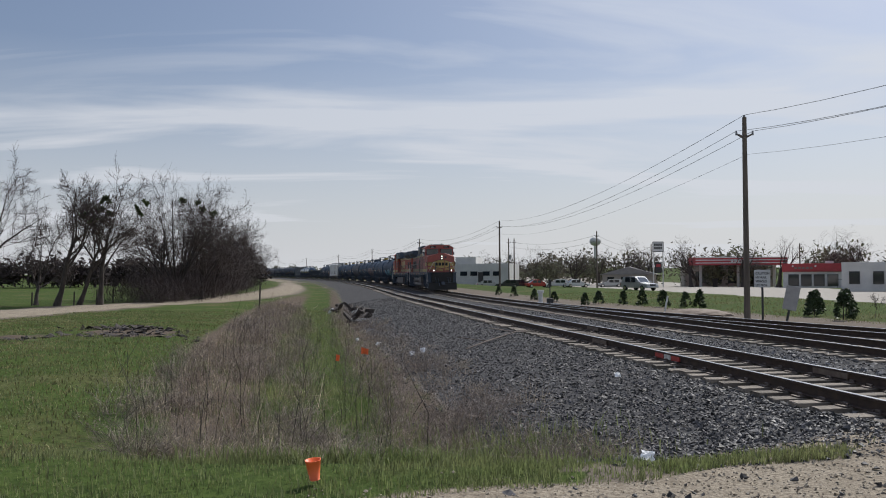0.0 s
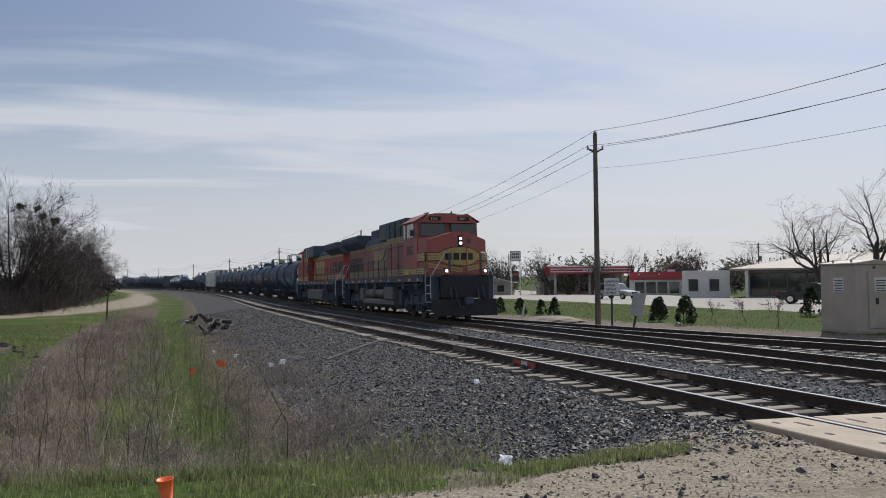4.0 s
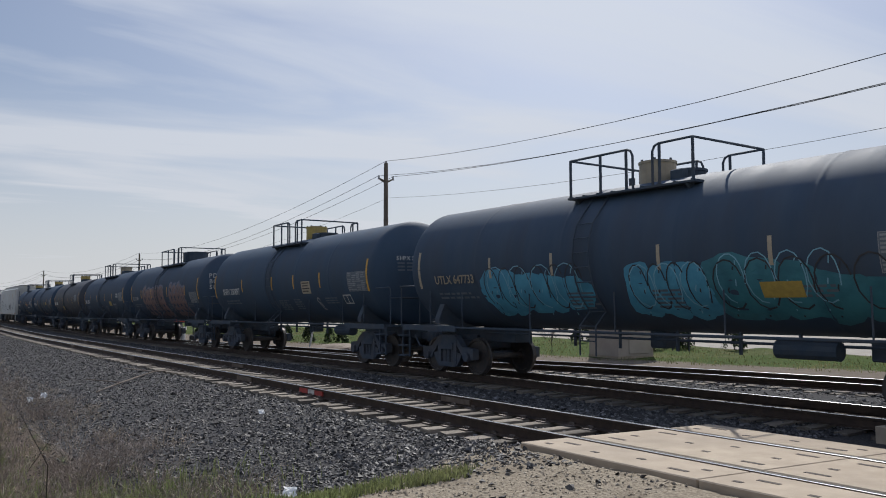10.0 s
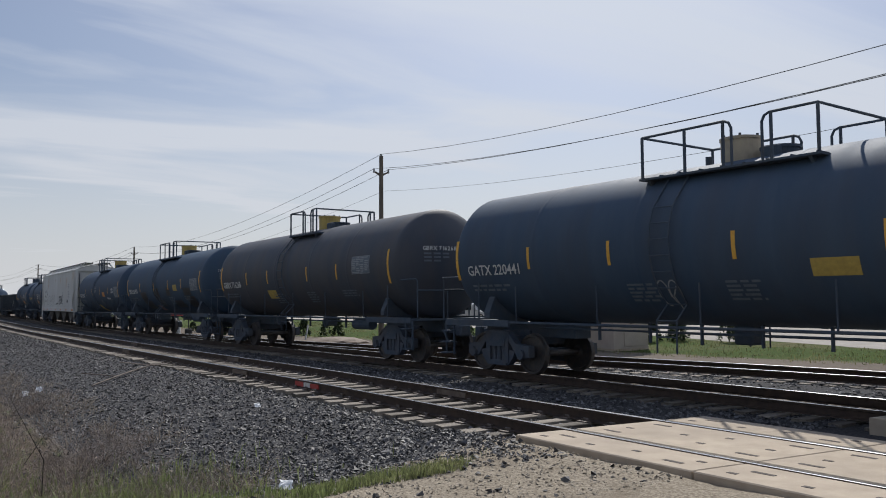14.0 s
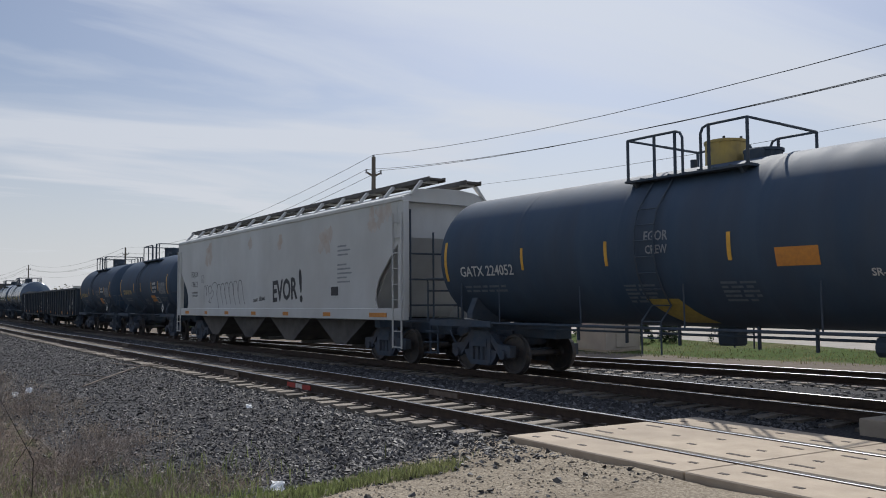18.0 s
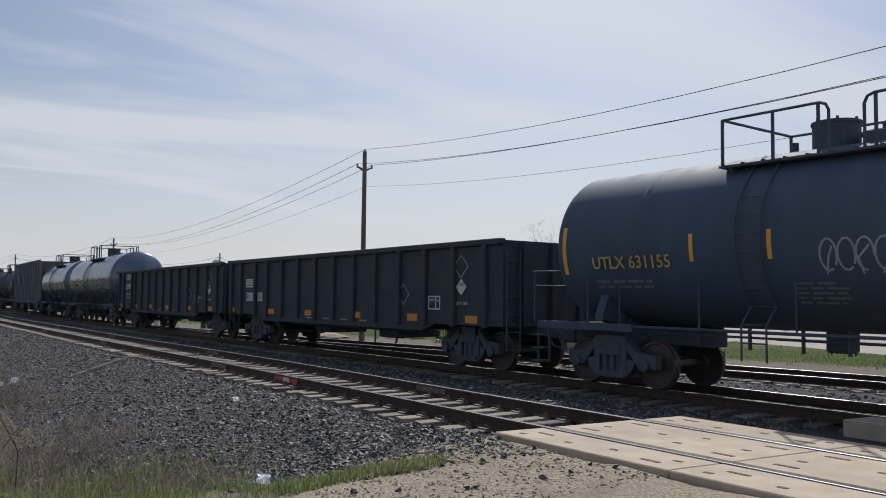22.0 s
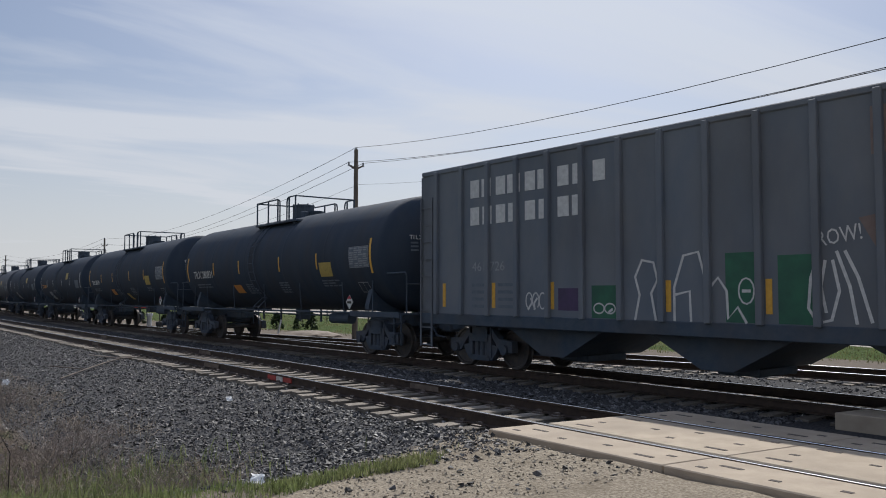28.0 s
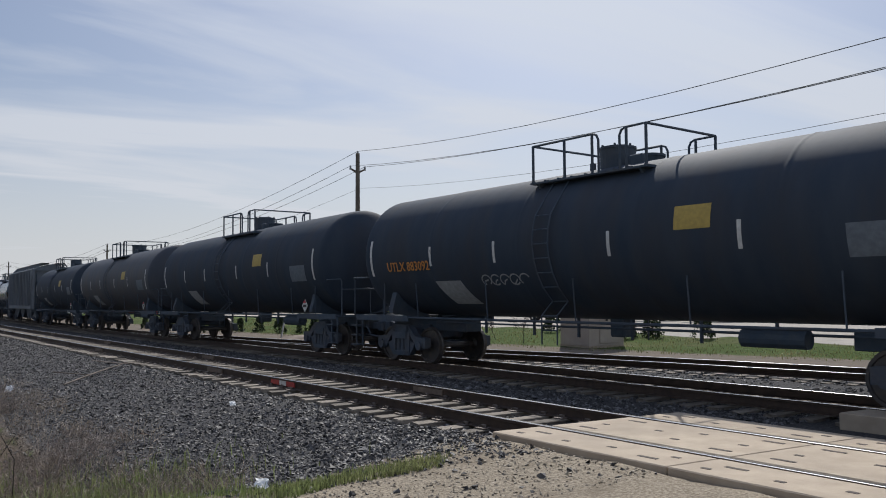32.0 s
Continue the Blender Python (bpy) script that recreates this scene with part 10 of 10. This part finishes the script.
# ---- litter, markers and posts among the brush ----
def litter():
    bm = bm_new()
    rings = []
    for z, r in ((0.0, 0.040), (0.155, 0.062), (0.163, 0.066), (0.163, 0.060), (0.012, 0.037)):
        rings.append([bm.verts.new((r * math.cos(a * math.pi / 10), r * math.sin(a * math.pi / 10), z)) for a in range(20)])
    for a, b in zip(rings, rings[1:]):
        for k in range(20):
            bm.faces.new((a[k], a[(k + 1) % 20], b[(k + 1) % 20], b[k]))
    bm.faces.new(rings[0]); bm.faces.new(rings[-1])
    cup = tagged(part("marker_cup", bm, "orange_plastic", smooth=True), "bright orange plastic marker cup standing in the grass", "cup")
    cup.matrix_basis = pose(-1.12, 7.07, float(height(-1.12, 7.07)) + 0.05, 4, -5, 0) @ Matrix.Diagonal((1.08, 1.08, 1.08, 1))
    for x, y, tw in ((-2.22, 21.52, 20), (-2.80, 20.74, 70)):
        fl = tagged(new("marker_flag"), "small orange marker flag on a wire in the ditch", "flag", "marker flags")
        fl.matrix_basis = pose(x, y, float(height(x, y)), 5, 3, tw)
        bm = bm_new(); rod(bm, (0, 0, -0.05), (0, 0, 0.62), 0.003, 5); part("wire_stake", bm, "wire", fl)
        bm = bm_new()
        n = 6
        for s in (0.0, 0.003):
            for k in range(n):
                x0, x1 = 0.2 * k / n, 0.2 * (k + 1) / n
                f = [bm.verts.new((u, s + 0.02 * math.sin(u * 30), w)) for u, w in ((x0, 0.45 - x0 * 0.1), (x1, 0.45 - x1 * 0.1), (x1, 0.62 - x1 * 0.2), (x0, 0.62 - x0 * 0.2))]
                bm.faces.new(f)
        part("flag_sheet", bm, "orange_plastic", fl)
    rng = random.Random(5)
    for x, y, s in ((2.01, 8.06, 0.06), (-0.6, 23.6, 0.10), (-0.9, 23.1, 0.08), (-2.2, 27.5, 0.08), (-3.2, 30.2, 0.07), (3.2, 15.0, 0.05)):
        bm = bm_new()
        bmesh.ops.create_grid(bm, x_segments=4, y_segments=4, size=s)
        for v in bm.verts:
            v.co.z += rng.uniform(0, 0.5) * s
            v.co.x += rng.uniform(-0.2, 0.2) * s
        r = bmesh.ops.extrude_face_region(bm, geom=bm.faces[:])
        for v in [e for e in r["geom"] if isinstance(e, bmesh.types.BMVert)]:
            v.co.z += 0.004
        o = tagged(part("paper_scrap", bm, "litter_white"), "crumpled white paper scrap lying in the weeds", "litter", "scraps of litter")
        o.matrix_basis = pose(x, y, float(height(x, y)) + 0.05, rng.uniform(30, 70), 0, rng.uniform(-40, 40))
    # broken timber heaps on the bank
    for cx, cy, n, sc in ((-4.34, 41.8, 9, 1.0), (-7.4, 56, 5, 0.8), (-6.0, 52, 4, 0.7)):
        for k in range(n):
            bm = bm_new()
            ln = rng.uniform(0.5, 1.1) * sc
            box(bm, -ln / 2, ln / 2, -0.1, 0.1, -0.08, 0.08, 0.02)
            for v in bm.verts:
                v.co += Vector((rng.uniform(-.05, .05), rng.uniform(-.03, .03), rng.uniform(-.03, .03)))
            o = tagged(part("broken_tie", bm, "bark" if k else "litter_white"), "broken weathered piece of timber on the bank", "timber", "heap of broken timber")
            x, y = cx + rng.uniform(-0.55, 0.55) * sc, cy + rng.uniform(-0.5, 0.5)
            o.matrix_basis = pose(x, y, float(height(x, y)) + 0.08 + 0.14 * (k % 4), rng.uniform(-15, 15), rng.uniform(-45, 45), rng.uniform(0, 180))
    # a dead branch on the stones
    bm = bm_new()
    pts = [(2.62, 25.26), (2.2, 24.6), (1.7, 24.0), (1.25, 23.1), (0.62, 22.28)]
    pts = [(x, y, float(height(x, y)) + 0.06 + 0.03 * (k % 2)) for k, (x, y) in enumerate(pts)]
    bent(bm, pts, 0.018, 6)
    rod(bm, pts[1], (1.4, 24.9, pts[1][2] + 0.1), 0.014, 5)
    rod(bm, pts[3], (0.4, 23.5, pts[3][2] + 0.08), 0.014, 5)
    tagged(part("fallen_branch", bm, "brown_stem"), "bare fallen branch lying on the crushed stone", "branch")
    fr = tagged(new("pipe_frame"), "small white pipe frame standing beside the dirt lane", "frame")
    fr.matrix_basis = pose(-24.2, 73.0, float(height(-24.2, 73.0)), 0, 0, 8)
    for x0, x1, z0, z1 in ((-0.36, -0.36, 0.0, 1.1), (0.36, 0.36, 0.0, 0.55), (-0.36, 0.36, 1.1, 1.1), (-0.36, 0.1, 0.1, 0.1)):
        bm = bm_new()
        rod(bm, (x0, 0, z0), (x1, 0, z1), 0.03, 8)
        part("pipe", bm, "white_paint", fr)
    for x, y, h in POSTS:
        bm = bm_new()
        rod(bm, (0, 0, -0.3), (0.02, 0, h), 0.06, 8, 0.05)
        o = tagged(part("fence_post", bm, "bark"), "weathered dark wooden fence post", "post", "fence posts")
        o.matrix_basis = pose(x, y, float(height(x, y)), 3, 2, 0)


POSTS = ((-12.75, 56.3, 1.55), (-26.8, 58.9, 1.0), (-26.0, 60.9, 1.1), (-26.2, 64.4, 1.2), (-29.6, 58.4, 1.0))
litter()

# ---- ties, plates and rail marks ----


def tie_mesh(seed):
    rng = random.Random(seed)
    bm = bm_new()
    box(bm, -1.3, 1.3, -0.115, 0.115, -0.18, 0.0, 0.012)
    for v in bm.verts:
        v.co.x += rng.uniform(-0.03, 0.03)
        v.co.z += rng.uniform(-0.006, 0.004)
        v.co.y += rng.uniform(-0.01, 0.01)
    me = bpy.data.meshes.new("tie")
    bm.to_mesh(me)
    bm.free()
    me.materials.append(MATS["tie_wood"])
    return me


def plate_mesh():
    bm = bm_new()
    box(bm, -0.18, 0.18, -0.095, 0.095, 0.0, 0.018, 0.004)
    for sx in (-1, 1):
        for sy in (-1, 1):
            rod(bm, (sx * 0.105, sy * 0.06, 0.01), (sx * 0.105, sy * 0.06, 0.045), 0.014, 6)
        box(bm, sx * 0.08 - 0.02, sx * 0.08 + 0.02, -0.05, 0.05, 0.018, 0.055, 0.006)
    me = bpy.data.meshes.new("tie_plate")
    bm.to_mesh(me)
    bm.free()
    me.materials.append(MATS["steel_plate"])
    return me


TIES = [tie_mesh(k) for k in range(5)]
PLATE = plate_mesh()


def lay_ties(track, fx, y0, y1, step, top, plates, seed, far_to=0.0):
    rng = random.Random(seed)
    y, k = y0, 0
    while y < y1:
        a = math.degrees(math.atan(-(fx(y + 0.5) - fx(y - 0.5))))
        o = new("tie", TIES[k % 5])
        o.parent = track
        m = pose(float(fx(y)) + rng.uniform(-0.05, 0.05), y, top + float(grade(y)) + rng.uniform(-0.012, 0.006), rng.uniform(-0.6, 0.6), rng.uniform(-0.4, 0.4), a + rng.uniform(-2.2, 2.2))
        o.matrix_basis = m
        if k < plates:
            for sd in (-0.755, 0.755):
                p = new("tie_plate", PLATE)
                p.parent = o
                p.matrix_basis = pose(sd, 0, 0.0)
        y += step * rng.uniform(0.9, 1.1)
        k += 1
    verts, faces = [], []
    while y < far_to:
        sl = float(fx(y + 0.5) - fx(y - 0.5))
        cx = float(fx(y))
        n = len(verts)
        for ex, ey, ez in [(i, j, k) for i in (-1.3, 1.3) for j in (-0.115, 0.115) for k in (-0.18, 0.0)]:
            verts.append((cx + ex + ey * sl, y + ey - ex * sl, top + float(grade(y)) + ez))
        faces += [(n + 1, n + 5, n + 7, n + 3), (n, n + 1, n + 3, n + 2), (n + 4, n + 6, n + 7, n + 5), (n, n + 4, n + 5, n + 1), (n + 2, n + 3, n + 7, n + 6)]
        y += step
    if verts:
        me = bpy.data.meshes.new("far_ties")
        me.from_pydata(verts, [], faces)
        me.materials.append(MATS["tie_wood"])
        o = new("far_ties", me)
        o.parent = track
        o["kind"] = "stuff"


lay_ties(TRACKS[0], x_a, 9.0, 100, 0.50, -0.178, 70, 91, 180)
lay_ties(TRACKS[1], x_b, 8.6, 70, 0.52, Z_B - 0.20, 0, 92, 160)
lay_ties(TRACKS[2], x_c, 8.6, 32, 0.52, Z_B - 0.215, 0, 93)


def rail_band(fx, side, out, y0, y1, z0, z1, t, material, name, track):
    """A strip on a rail's flank: a joint bar or a painted mark."""
    bm = bm_new()
    c = []
    for y in (y0, y1):
        sl = float(fx(y + 0.5) - fx(y - 0.5))
        n = math.hypot(1, sl)
        for o in (out, out + math.copysign(t, out)):
            c.append((float(fx(y)) + (side * 0.755 + o) / n, y - (side * 0.755 + o) * sl / n))
    q = [c[0], c[1], c[3], c[2]]
    lo = [bm.verts.new((x, y, z0 + float(grade(y)))) for x, y in q]
    hi = [bm.verts.new((x, y, z1 + float(grade(y)))) for x, y in q]
    bm.faces.new(lo[::-1]); bm.faces.new(hi)
    for k in range(4):
        bm.faces.new((lo[k], lo[(k + 1) % 4], hi[(k + 1) % 4], hi[k]))
    bmesh.ops.recalc_face_normals(bm, faces=bm.faces)
    return part(name, bm, material, track)


rail_band(x_a, -1, -0.012, 16.62, 17.0, -0.135, -0.04, 0.034, "red_paint", "painted_mark", TRACKS[0])
rail_band(x_a, -1, -0.012, 16.32, 16.60, -0.135, -0.04, 0.034, "white_paint", "painted_mark", TRACKS[0])
rail_band(x_a, -1, -0.012, 15.95, 16.30, -0.135, -0.04, 0.034, "red_paint", "painted_mark", TRACKS[0])
for y in (13.1, 24.2, 36.0, 48.0):
    rail_band(x_a, 1, -0.012, y, y + 0.9, -0.135, -0.04, 0.034, "rail_joint", "joint_bar", TRACKS[0])
    rail_band(x_a, -1, -0.012, y + 6.6, y + 7.5, -0.135, -0.04, 0.034, "rail_joint", "joint_bar", TRACKS[0])


def drive():
    rows = [(0.0, 23.6, 97.8), (0.3, 24.0, 97.0), (1.0, 25.7, 94.3), (1.7, 27.6, 91.4), (2.4, 29.5, 88.4), (4.6, 33.9, 79.2), (5.0, 34.8, 77.6), (6.0, 36.4, 74.8), (7.5, 37.3, 73.2), (32.0, 37.3, 73.2)]
    walk(SUV, [(t, pose(x, y, float(height(x, y)), 0, 0, -61)) for t, x, y in rows])
motions()
